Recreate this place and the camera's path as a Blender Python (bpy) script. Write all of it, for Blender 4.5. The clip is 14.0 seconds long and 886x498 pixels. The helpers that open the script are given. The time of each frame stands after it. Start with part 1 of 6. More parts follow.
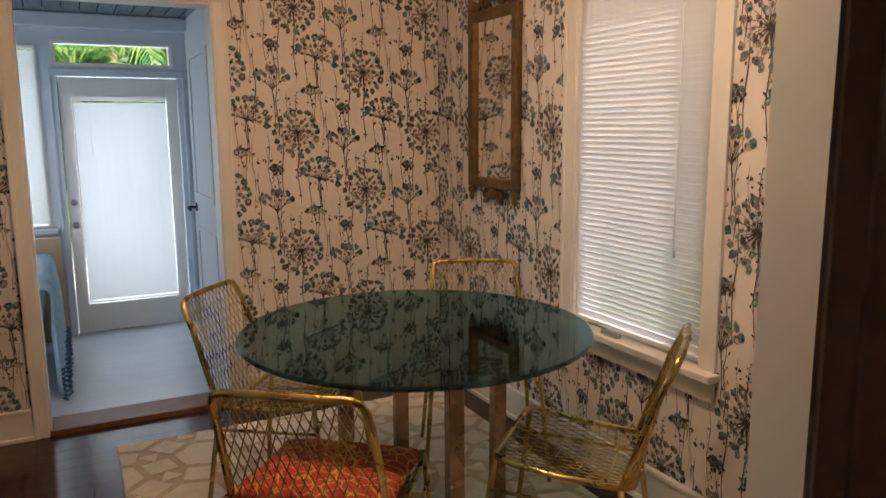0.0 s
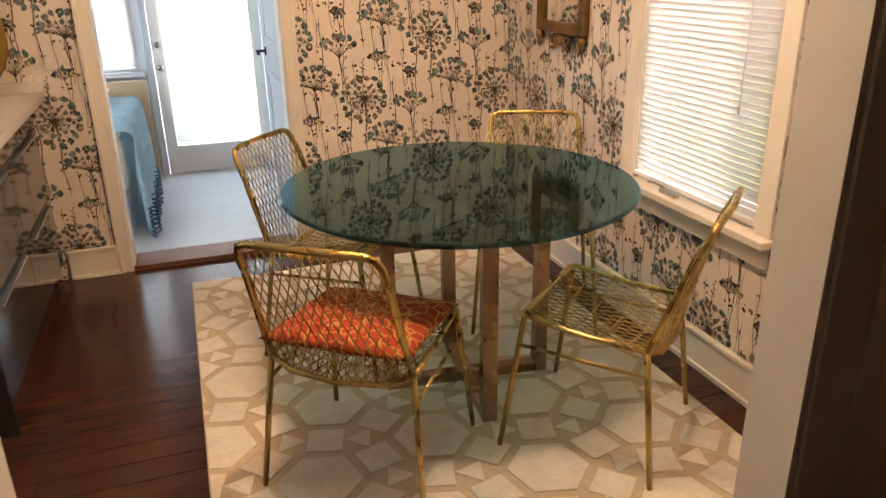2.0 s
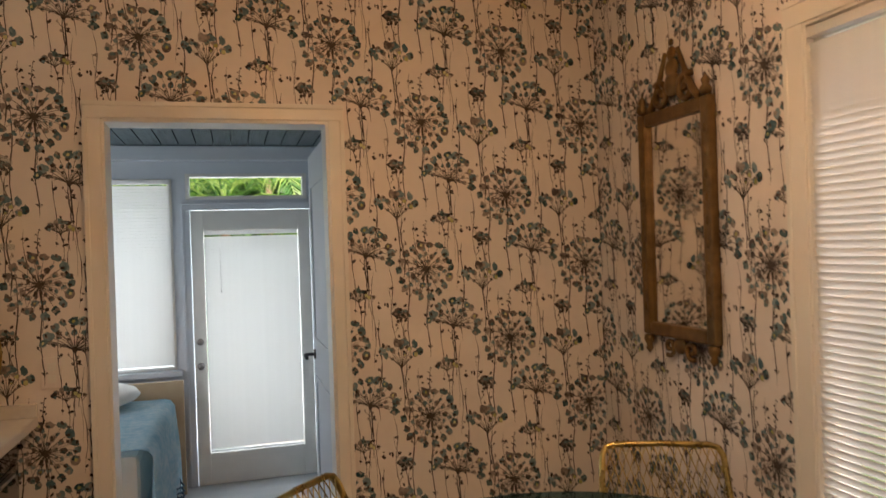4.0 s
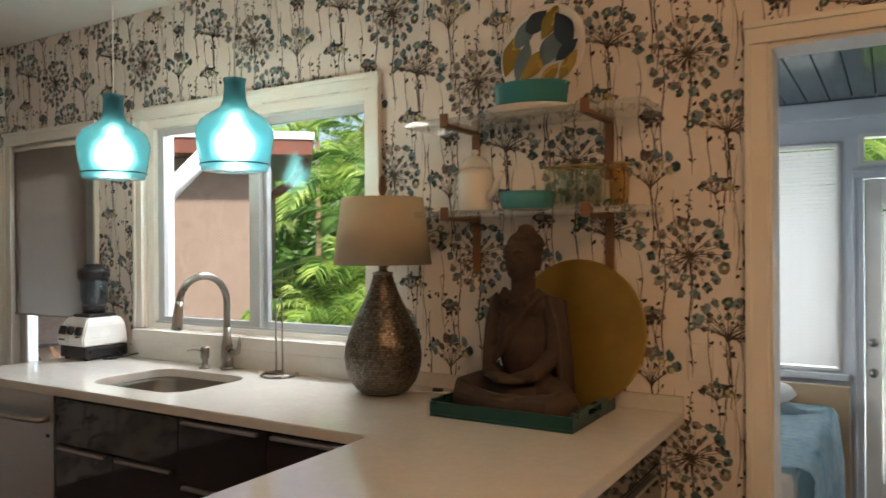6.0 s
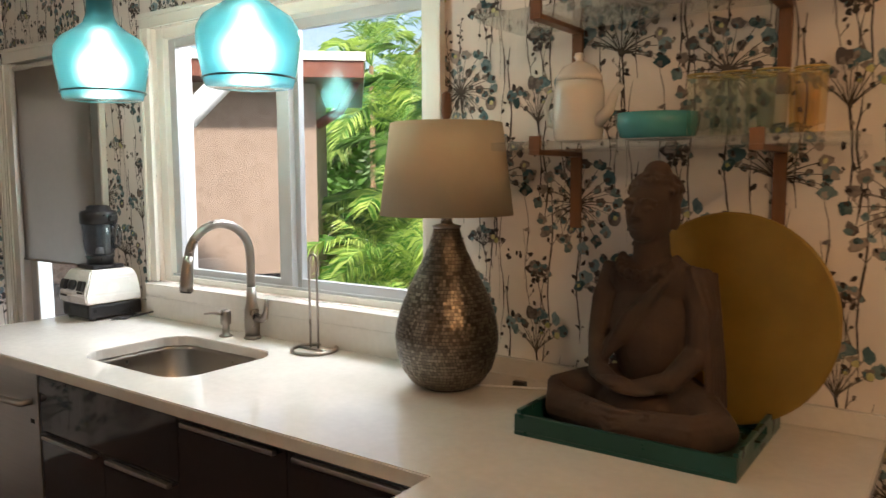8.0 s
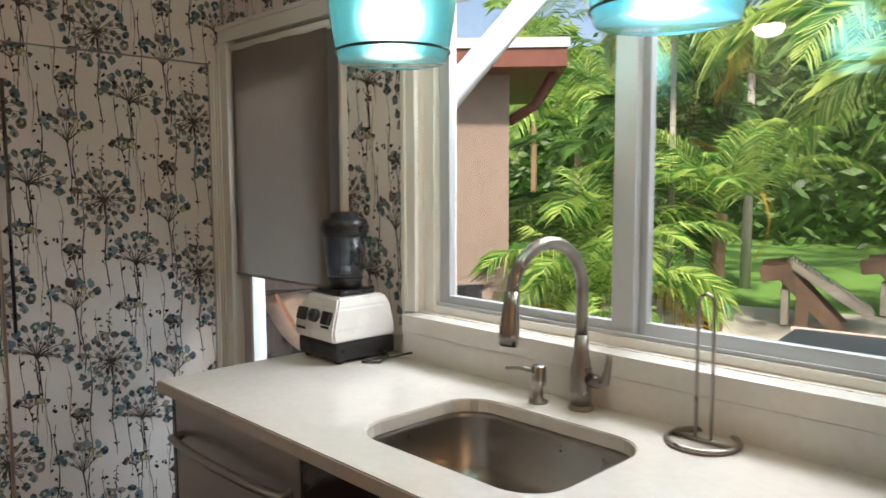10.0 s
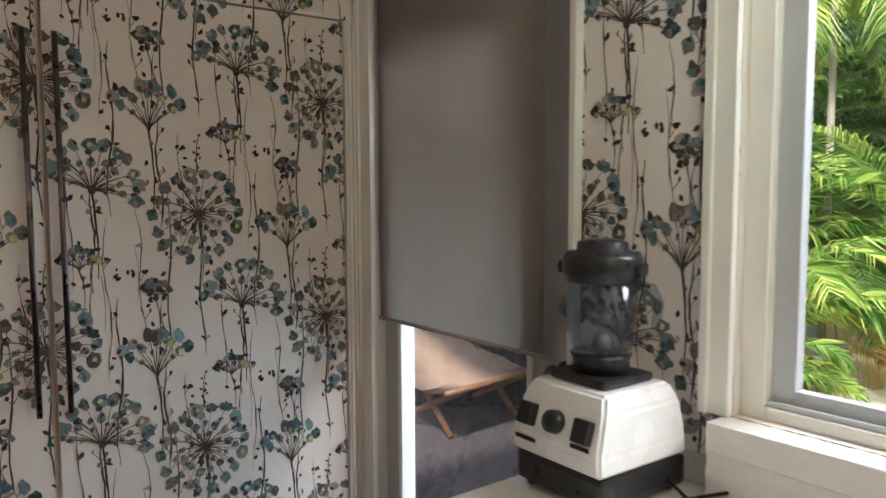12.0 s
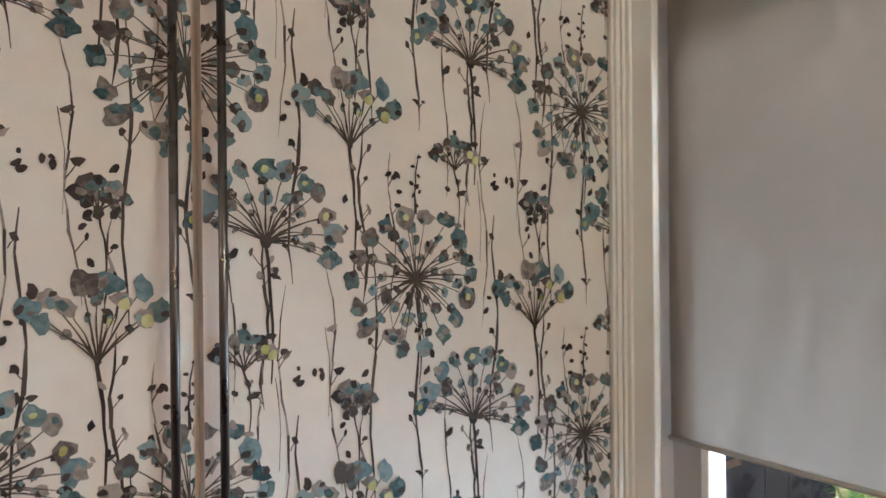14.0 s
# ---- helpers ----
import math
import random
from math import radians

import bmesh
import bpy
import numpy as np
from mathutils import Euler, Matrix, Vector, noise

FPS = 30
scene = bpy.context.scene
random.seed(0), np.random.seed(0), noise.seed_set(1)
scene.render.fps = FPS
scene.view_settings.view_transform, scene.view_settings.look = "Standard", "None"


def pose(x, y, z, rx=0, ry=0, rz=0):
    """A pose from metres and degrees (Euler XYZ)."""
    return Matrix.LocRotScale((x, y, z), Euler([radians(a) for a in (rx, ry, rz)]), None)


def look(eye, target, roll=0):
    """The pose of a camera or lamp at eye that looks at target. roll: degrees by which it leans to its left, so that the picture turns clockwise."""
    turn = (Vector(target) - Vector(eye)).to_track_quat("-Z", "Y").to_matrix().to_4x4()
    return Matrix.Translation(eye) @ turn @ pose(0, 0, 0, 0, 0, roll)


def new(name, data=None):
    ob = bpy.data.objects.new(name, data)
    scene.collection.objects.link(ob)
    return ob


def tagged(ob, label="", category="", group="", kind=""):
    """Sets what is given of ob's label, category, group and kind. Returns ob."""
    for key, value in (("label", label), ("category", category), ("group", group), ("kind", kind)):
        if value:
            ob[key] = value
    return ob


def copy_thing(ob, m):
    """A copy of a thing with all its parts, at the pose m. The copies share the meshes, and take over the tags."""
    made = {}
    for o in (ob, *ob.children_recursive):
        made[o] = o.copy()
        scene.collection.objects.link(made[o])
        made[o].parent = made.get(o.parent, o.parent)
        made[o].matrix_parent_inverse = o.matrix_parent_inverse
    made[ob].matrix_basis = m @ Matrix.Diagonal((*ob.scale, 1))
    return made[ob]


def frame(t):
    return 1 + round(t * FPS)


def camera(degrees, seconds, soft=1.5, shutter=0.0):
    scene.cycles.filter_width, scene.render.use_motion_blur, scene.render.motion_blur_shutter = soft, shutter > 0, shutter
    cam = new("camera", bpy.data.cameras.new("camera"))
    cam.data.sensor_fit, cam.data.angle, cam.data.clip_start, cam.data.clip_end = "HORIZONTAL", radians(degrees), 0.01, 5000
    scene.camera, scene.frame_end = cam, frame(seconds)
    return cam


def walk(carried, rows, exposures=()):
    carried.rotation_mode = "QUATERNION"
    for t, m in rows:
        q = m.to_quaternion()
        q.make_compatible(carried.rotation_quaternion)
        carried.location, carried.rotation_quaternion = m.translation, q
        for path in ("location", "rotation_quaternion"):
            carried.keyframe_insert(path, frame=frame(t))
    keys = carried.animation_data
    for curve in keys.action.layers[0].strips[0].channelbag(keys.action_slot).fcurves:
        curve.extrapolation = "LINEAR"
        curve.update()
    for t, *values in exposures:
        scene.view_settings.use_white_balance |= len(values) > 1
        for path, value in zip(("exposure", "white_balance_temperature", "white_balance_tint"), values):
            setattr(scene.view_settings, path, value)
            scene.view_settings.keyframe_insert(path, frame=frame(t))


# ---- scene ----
cam = camera(61.6, 14.0, soft=1.5, shutter=0.3)
PATH = [
    (0, (4.19, -3.798, 1.431), (5.081, -2.038, 1.104), -0.4),
    (0.5, (4.269, -3.87, 1.408), (5.056, -2.084, 0.974), -0.7),
    (1, (4.279, -3.931, 1.38), (4.983, -2.141, 0.831), -0.6),
    (1.5, (4.325, -3.923, 1.401), (4.947, -2.151, 0.714), -0.8),
    (2, (4.382, -3.825, 1.45), (4.987, -2.061, 0.725), -1.0),
    (2.2, (4.41, -3.75, 1.465), (5.024, -1.982, 0.762), -1.0),
    (4.3, (4.537, -2.911, 1.504), (5.014, -0.97, 1.55), -0.6),
    (4.5, (4.595, -2.826, 1.52), (4.815, -0.838, 1.554), -0.0),
    (5, (4.46, -2.647, 1.459), (4.217, -0.663, 1.53), -0.2),
    (5.5, (4.451, -2.495, 1.437), (3.681, -0.65, 1.484), -0.3),
    (6, (4.337, -2.344, 1.434), (3.302, -0.633, 1.43), -0.4),
    (6.5, (4.257, -2.213, 1.431), (3.139, -0.556, 1.358), -0.3),
    (7, (4.168, -2.044, 1.44), (3.04, -0.399, 1.288), -0.2),
    (7.2, (4.137, -1.98, 1.452), (3.009, -0.338, 1.283), -0.2),
    (9.3, (3.276, -1.625, 1.479), (1.984, -0.112, 1.274), -0.2),
    (9.5, (3.17, -1.613, 1.475), (1.841, -0.132, 1.275), -0.1),
    (10, (2.908, -1.541, 1.462), (1.481, -0.152, 1.278), -0.2),
    (10.5, (2.649, -1.419, 1.439), (1.167, -0.088, 1.266), -0.2),
    (11, (2.406, -1.327, 1.438), (0.896, -0.028, 1.259), -0.2),
    (11.5, (2.153, -1.277, 1.45), (0.619, -0.005, 1.28), -0.1),
    (12, (1.912, -1.195, 1.459), (0.346, 0.038, 1.294), -0.2),
    (12.5, (1.703, -1.144, 1.463), (0.084, 0.023, 1.335), -0.4),
    (13, (1.477, -1.193, 1.461), (-0.185, -0.083, 1.384), -0.5),
    (13.5, (1.27, -1.166, 1.453), (-0.417, -0.093, 1.402), -0.5),
    (14, (1.084, -1.104, 1.445), (-0.624, -0.065, 1.439), -0.5),
]
walk(cam, [(t, look(eye, aim, roll)) for t, eye, aim, roll in PATH],
     exposures=[(0.0, 0.82, 6100, 15), (1.0, 1.15, 6500, 16), (2.2, 1.75, 6600, 16), (4.3, 0.55, 6900, 16), (5.0, 0.8, 7700, 16), (6.0, 0.66, 6800, 14), (7.2, 0.9, 6900, 14), (9.3, 0.68, 6800, 15), (10.5, 0.46, 6900, 15), (12.0, 0.72, 6700, 16), (12.8, 1.3, 6500, 17), (14.0, 1.65, 6400, 17)])

# ---- world and large lights ----
world = bpy.data.worlds.new("world")
scene.world = world
world.use_nodes = True
_nt = world.node_tree
_sky = _nt.nodes.new("ShaderNodeTexSky")
_sky.sky_type = "NISHITA"
_sky.sun_disc = False
_sky.sun_elevation = radians(50)
_sky.sun_rotation = radians(148)
_sky.air_density, _sky.dust_density = 1.0, 2.0
_bg = _nt.nodes["Background"]
_bg.inputs["Strength"].default_value = 0.15
_nt.links.new(_sky.outputs[0], _bg.inputs[0])

sun = new("sun", bpy.data.lights.new("sun", "SUN"))
sun.data.energy, sun.data.angle, sun.data.color = 5.0, radians(4), (1.0, 0.95, 0.86)
sun.matrix_world = look((1, 0, 9), (1.0 - 4.0, 0 + 6.4, 0))


def area(name, loc, aim, sx, sy, watts, color):
    ob = new(name, bpy.data.lights.new(name, "AREA"))
    ob.data.shape, ob.data.size, ob.data.size_y = "RECTANGLE", sx, sy
    ob.data.energy, ob.data.color = watts, color
    ob.matrix_world = look(loc, aim)
    return ob


H = 2.59
SY = -2.85
SYW = -4.3
EX = 6.09
CT = 0.92
DAY = (0.86, 0.94, 1.0)
WARM = (1.0, 0.60, 0.27)
area("window_daylight", (1.9, 0.85, 2.62), (0.6, -2.4, 1.3), 1.5, 0.8, 66, DAY)
area("door_daylight", (0.42, 0.55, 0.75), (0.30, -0.9, 0.35), 0.6, 0.9, 8, (0.55, 0.78, 1.0))
area("dining_window_daylight", (EX + 0.5, -1.63, 1.35), (4.0, -1.63, 1.35), 0.9, 1.6, 3.2, (1, 0.95, 0.9))
# Unseen downlight added to brighten the rug and floor.
area("rug_fill_downlight", (5.05, -2.25, H - 0.012), (5.05, -2.25, 0), 0.16, 0.16, 8, (1.0, 0.74, 0.48))
area("sunroom_door_daylight", (4.62, 3.3, 0.85), (4.62, 0.0, 0.85), 0.9, 1.8, 21, (0.76, 0.9, 1.0))
area("sunroom_window_daylight", (3.5, 3.3, 1.36), (3.5, 0.0, 1.36), 1.2, 1.5, 20, (0.76, 0.9, 1.0))

# Fill lamp added beside the sunroom to brighten it; its source is unseen.
area("sunroom_side_fill", (2.55, 1.5, 1.45), (4.5, 1.6, 0.9), 1.5, 1.2, 8, (0.76, 0.9, 1.0))

# ---- materials ----


def mat(name, color, rough=0.6, metal=0.0, var=0.12, scale=12.0, bump=0.0, bscale=60.0, coat=0.0, spec=0.5,
        color2=None, stretch=None, island=0.0, rand=0.0, trans=0.0, ior=1.45):
    """A surface with variation at two scales, fine relief and, on request, variation by island or object."""
    m = bpy.data.materials.new(name)
    m.use_nodes = True
    n, l = m.node_tree.nodes, m.node_tree.links
    p = n["Principled BSDF"]
    tc = n.new("ShaderNodeTexCoord")
    mp = n.new("ShaderNodeMapping")
    l.new(tc.outputs["Object"], mp.inputs[0])
    if stretch:
        mp.inputs["Scale"].default_value = stretch
    big = n.new("ShaderNodeTexNoise")
    big.inputs["Scale"].default_value = scale * 0.25
    fine = n.new("ShaderNodeTexNoise")
    fine.inputs["Scale"].default_value = scale
    fine.inputs["Detail"].default_value = 6
    l.new(mp.outputs[0], big.inputs["Vector"])
    l.new(mp.outputs[0], fine.inputs["Vector"])
    add = n.new("ShaderNodeMath")
    add.operation = "ADD"
    l.new(big.outputs[0], add.inputs[0])
    l.new(fine.outputs[0], add.inputs[1])
    fac = add.outputs[0]
    if island or rand:
        src = n.new("ShaderNodeNewGeometry").outputs["Random Per Island"] if island else n.new("ShaderNodeObjectInfo").outputs["Random"]
        mm = n.new("ShaderNodeMath")
        mm.operation = "MULTIPLY_ADD"
        l.new(src, mm.inputs[0])
        mm.inputs[1].default_value = 2 * (island or rand)
        sub = n.new("ShaderNodeMath")
        sub.operation = "SUBTRACT"
        l.new(fac, sub.inputs[0])
        sub.inputs[1].default_value = island or rand
        l.new(sub.outputs[0], mm.inputs[2])
        fac = mm.outputs[0]
    ramp = n.new("ShaderNodeMapRange")
    ramp.inputs[1].default_value, ramp.inputs[2].default_value = 0.6, 1.4
    l.new(fac, ramp.inputs[0])
    mix = n.new("ShaderNodeMix")
    mix.data_type = "RGBA"
    c2 = color2 or [min(1, c * (1 + var)) for c in color]
    c1 = color if color2 else [c * (1 - var) for c in color]
    mix.inputs[6].default_value = (*c1, 1)
    mix.inputs[7].default_value = (*c2, 1)
    l.new(ramp.outputs[0], mix.inputs[0])
    l.new(mix.outputs[2], p.inputs["Base Color"])
    p.inputs["Metallic"].default_value = metal
    p.inputs["Coat Weight"].default_value = coat
    p.inputs["Coat Roughness"].default_value = 0.06
    p.inputs["Specular IOR Level"].default_value = spec
    p.inputs["Transmission Weight"].default_value = trans
    p.inputs["IOR"].default_value = ior
    rr = n.new("ShaderNodeMapRange")
    rr.inputs[1].default_value, rr.inputs[2].default_value = 0.3, 0.7
    rr.inputs[3].default_value, rr.inputs[4].default_value = max(0, rough - 0.06), min(1, rough + 0.06)
    l.new(fine.outputs[0], rr.inputs[0])
    l.new(rr.outputs[0], p.inputs["Roughness"])
    if bump:
        bn = n.new("ShaderNodeTexNoise")
        bn.inputs["Scale"].default_value = bscale
        bn.inputs["Detail"].default_value = 3
        l.new(mp.outputs[0], bn.inputs["Vector"])
        b = n.new("ShaderNodeBump")
        b.inputs["Strength"].default_value = bump
        b.inputs["Distance"].default_value = 0.004
        l.new(bn.outputs[0], b.inputs["Height"])
        l.new(b.outputs[0], p.inputs["Normal"])
    return m


def glow(name, color, strength):
    m = bpy.data.materials.new(name)
    m.use_nodes = True
    p = m.node_tree.nodes["Principled BSDF"]
    p.inputs["Base Color"].default_value = (*color, 1)
    p.inputs["Emission Color"].default_value = (*color, 1)
    p.inputs["Emission Strength"].default_value = strength
    return m


def gloss_weight(n, l):
    """Gloss that rises towards grazing view, alike on both faces of a sheet."""
    w = n.new("ShaderNodeLayerWeight")
    w.inputs[0].default_value = 0.5
    p5 = n.new("ShaderNodeMath")
    p5.operation = "POWER"
    l.new(w.outputs["Facing"], p5.inputs[0])
    p5.inputs[1].default_value = 5.0
    s = n.new("ShaderNodeMath")
    s.operation = "MULTIPLY_ADD"
    l.new(p5.outputs[0], s.inputs[0])
    s.inputs[1].default_value, s.inputs[2].default_value = 0.93, 0.04
    return s.outputs[0]


def pane(name, color, clear=0.9, rough=0.02, gloss=(1, 1, 1)):
    """Thin clear sheet: see-through with a Fresnel gloss."""
    m = bpy.data.materials.new(name)
    m.use_nodes = True
    n, l = m.node_tree.nodes, m.node_tree.links
    n.remove(n["Principled BSDF"])
    t = n.new("ShaderNodeBsdfTransparent")
    t.inputs[0].default_value = (*[c * clear for c in color], 1)
    g = n.new("ShaderNodeBsdfGlossy")
    g.inputs["Roughness"].default_value = rough
    g.inputs[0].default_value = (*gloss, 1)
    x = n.new("ShaderNodeMixShader")
    l.new(gloss_weight(n, l), x.inputs[0])
    l.new(t.outputs[0], x.inputs[1])
    l.new(g.outputs[0], x.inputs[2])
    l.new(x.outputs[0], n["Material Output"].inputs[0])
    return m


def milky(m, color, share):
    """Lays a faint cloudy body into a clear sheet."""
    n, l = m.node_tree.nodes, m.node_tree.links
    out = n["Material Output"].inputs[0]
    clear = out.links[0].from_socket
    d = n.new("ShaderNodeBsdfDiffuse")
    d.inputs[0].default_value = (*color, 1)
    x = n.new("ShaderNodeMixShader")
    x.inputs[0].default_value = share
    l.new(clear, x.inputs[1])
    l.new(d.outputs[0], x.inputs[2])
    l.new(x.outputs[0], out)
    return m


def sheer(name, color, through_light=0.5, rough=0.9):
    """Cloth or vinyl that lets part of the light through."""
    m = bpy.data.materials.new(name)
    m.use_nodes = True
    n, l = m.node_tree.nodes, m.node_tree.links
    n.remove(n["Principled BSDF"])
    d = n.new("ShaderNodeBsdfDiffuse")
    t = n.new("ShaderNodeBsdfTranslucent")
    tc = n.new("ShaderNodeTexCoord")
    no = n.new("ShaderNodeTexNoise")
    no.inputs["Scale"].default_value = 25
    l.new(tc.outputs["Object"], no.inputs["Vector"])
    mix = n.new("ShaderNodeMix")
    mix.data_type = "RGBA"
    mix.inputs[6].default_value = (*[c * 0.93 for c in color], 1)
    mix.inputs[7].default_value = (*color, 1)
    l.new(no.outputs[0], mix.inputs[0])
    l.new(mix.outputs[2], d.inputs[0])
    l.new(mix.outputs[2], t.inputs[0])
    x = n.new("ShaderNodeMixShader")
    x.inputs[0].default_value = through_light
    l.new(d.outputs[0], x.inputs[1])
    l.new(t.outputs[0], x.inputs[2])
    l.new(x.outputs[0], n["Material Output"].inputs[0])
    return m


M_PAPER = mat("wallpaper_ground", (0.78, 0.72, 0.675), 0.75, var=0.035, scale=30, bump=0.12, bscale=220)
M_INK_STEM = mat("ink_stem", (0.075, 0.06, 0.05), 0.75, var=0.4, scale=40, island=0.3)
M_INK_DARK = mat("ink_dark", (0.018, 0.014, 0.015), 0.75, scale=90, island=0.3, color2=(0.075, 0.055, 0.05))
M_INK_GREY = mat("ink_grey", (0.085, 0.068, 0.065), 0.75, scale=110, island=0.45, color2=(0.36, 0.31, 0.28))
M_INK_TEAL = mat("ink_teal", (0.014, 0.055, 0.066), 0.75, scale=120, island=0.45, color2=(0.155, 0.225, 0.23))
M_INK_BLUE = mat("ink_blue", (0.06, 0.13, 0.16), 0.75, scale=110, island=0.45, color2=(0.24, 0.33, 0.36))
M_INK_LIME = mat("ink_lime", (0.36, 0.36, 0.12), 0.75, scale=60, island=0.4, color2=(0.68, 0.66, 0.36))
M_WHITE = mat("white_paint", (0.78, 0.76, 0.71), 0.4, var=0.04, scale=9, bump=0.05, bscale=90)
# Tan chosen so the unseen hall walls reflect warm light onto the casing.
M_HALL = mat("warm_bounce_hall", (0.60, 0.40, 0.29), 0.7, var=0.05, scale=6, bump=0.1, bscale=90)
M_CEIL = mat("ceiling_paint", (0.80, 0.79, 0.76), 0.8, var=0.04, scale=6, bump=0.3, bscale=120)
M_FLOOR = mat("dark_wood_floor", (0.042, 0.017, 0.011), 0.16, scale=6, color2=(0.070, 0.027, 0.016), stretch=(1, 9, 1), rand=0.12, bump=0.03, bscale=40)
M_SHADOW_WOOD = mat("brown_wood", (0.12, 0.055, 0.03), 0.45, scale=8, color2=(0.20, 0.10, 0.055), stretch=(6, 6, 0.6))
M_QUARTZ = mat("white_quartz", (0.66, 0.635, 0.595), 0.09, var=0.05, scale=55, spec=0.5)
M_CAB = mat("dark_lacquer", (0.020, 0.019, 0.021), 0.08, var=0.15, scale=3, coat=0.6)
M_STEEL = mat("brushed_steel", (0.50, 0.485, 0.465), 0.34, 1.0, var=0.06, scale=20, stretch=(0.4, 30, 30))
M_CHROME = mat("satin_nickel", (0.33, 0.295, 0.265), 0.31, 1.0, var=0.08, scale=15)
M_DARK = mat("dark_gap", (0.012, 0.011, 0.010), 0.7, var=0.2)
M_BLACK = mat("black_plastic", (0.018, 0.018, 0.02), 0.32, var=0.2, scale=30)
M_HANDLE = mat("dark_nickel", (0.16, 0.145, 0.135), 0.3, 1.0, var=0.1, scale=20)
M_GOLD = mat("brass_wire", (0.52, 0.385, 0.14), 0.29, 1.0, var=0.14, scale=18)
M_BRONZE = mat("bronze_bar", (0.26, 0.17, 0.10), 0.28, 0.85, scale=10, color2=(0.42, 0.29, 0.19))
M_GLASS_T = pane("teal_tint_glass", (0.40, 0.64, 0.67), 0.58, gloss=(0.66, 0.95, 1.0))
M_GLASS = pane("clear_pane", (1, 1, 1), 0.95)
M_BLIND = sheer("white_slat", (0.86, 0.85, 0.83), 0.38)
M_SHADE = sheer("grey_roller_cloth", (0.46, 0.415, 0.37), 0.10)
M_LSHADE = sheer("cream_linen", (0.74, 0.62, 0.46), 0.35)
M_RUG = mat("ivory_rug", (0.80, 0.76, 0.68), 0.95, scale=60, var=0.1, bump=0.8, bscale=260, island=0.15)
M_RUGD = mat("taupe_rug_line", (0.60, 0.51, 0.38), 0.95, scale=80, var=0.12, bump=0.8, bscale=300)

# ---- mesh helpers ----


def link(name, me, m, parent=None, label=""):
    ob = new(name, me)
    if m and not me.materials:
        me.materials.append(m)
    if parent is not None:
        ob.parent = parent
    if label:
        ob["label"] = label
    return ob


def part(name, bm, m, parent=None, label="", smooth=False):
    me = bpy.data.meshes.new(name)
    bm.to_mesh(me)
    bm.free()
    if smooth:
        for poly in me.polygons:
            poly.use_smooth = True
    return link(name, me, m, parent, label)


def add_box(bm, x0, x1, y0, y1, z0, z1, bev=0.0):
    r = bmesh.ops.create_cube(bm, size=1)
    vs = r["verts"]
    for v in vs:
        v.co = Vector(((x0 + x1) / 2 + v.co.x * (x1 - x0), (y0 + y1) / 2 + v.co.y * (y1 - y0), (z0 + z1) / 2 + v.co.z * (z1 - z0)))
    if bev:
        es = list({e for v in vs for e in v.link_edges})
        bmesh.ops.bevel(bm, geom=es, offset=bev, segments=2, profile=0.6, affect="EDGES")


def box(name, x0, x1, y0, y1, z0, z1, m, parent=None, label="", bev=0.0):
    bm = bmesh.new()
    add_box(bm, min(x0, x1), max(x0, x1), min(y0, y1), max(y0, y1), min(z0, z1), max(z0, z1), bev)
    return part(name, bm, m, parent, label)


def add_tube(bm, pts, r, sides=8, closed=False, cap=True):
    """A round bar along a line of points; r is a number or one for each point."""
    pts = [Vector(p) for p in pts]
    n = len(pts)
    rs = r if isinstance(r, (list, tuple)) else [r] * n
    rings, ref = [], None
    for i, p in enumerate(pts):
        a = pts[i - 1] if i else (pts[-1] if closed else p)
        b = pts[(i + 1) % n] if (i < n - 1 or closed) else p
        t = (b - a).normalized()
        if ref is None:
            ref = Vector((0, 0, 1)) if abs(t.z) < 0.9 else Vector((1, 0, 0))
        u = (ref - t * ref.dot(t)).normalized()
        ref = u
        w = t.cross(u)
        rings.append([bm.verts.new(p + (u * math.cos(k * math.tau / sides) + w * math.sin(k * math.tau / sides)) * rs[i]) for k in range(sides)])
    for i in range(n if closed else n - 1):
        A, B = rings[i], rings[(i + 1) % n]
        for k in range(sides):
            bm.faces.new((A[k], A[(k + 1) % sides], B[(k + 1) % sides], B[k]))
    if cap and not closed:
        bm.faces.new(rings[0][::-1])
        bm.faces.new(rings[-1])


def tube(name, pts, r, m, parent=None, sides=8, closed=False, label=""):
    bm = bmesh.new()
    add_tube(bm, pts, r, sides, closed)
    return part(name, bm, m, parent, label, smooth=True)


def lathe(name, profile, m, parent=None, at=(0, 0, 0), sides=40, label="", smooth=True):
    """A turned body from (radius, height) pairs."""
    bm = bmesh.new()
    rings = []
    for r, z in profile:
        rings.append([bm.verts.new((at[0] + r * math.cos(k * math.tau / sides), at[1] + r * math.sin(k * math.tau / sides), at[2] + z)) for k in range(sides)])
    for A, B in zip(rings, rings[1:]):
        for k in range(sides):
            bm.faces.new((A[k], A[(k + 1) % sides], B[(k + 1) % sides], B[k]))
    if profile[0][0] > 1e-5:
        bm.faces.new(rings[0][::-1])
    if profile[-1][0] > 1e-5:
        bm.faces.new(rings[-1])
    bmesh.ops.remove_doubles(bm, verts=bm.verts, dist=1e-6)
    bmesh.ops.recalc_face_normals(bm, faces=bm.faces)
    return part(name, bm, m, parent, label, smooth=smooth)


def thing(name, label, category, group="", at=(0, 0, 0), rz=0.0):
    ob = new(name)
    ob.empty_display_size = 0.1
    ob.matrix_basis = pose(*at, 0, 0, rz)
    return tagged(ob, label, category, group)


def structure(ob, label="", category=""):
    return tagged(ob, label, category, kind="structure")


# ---- the room ----


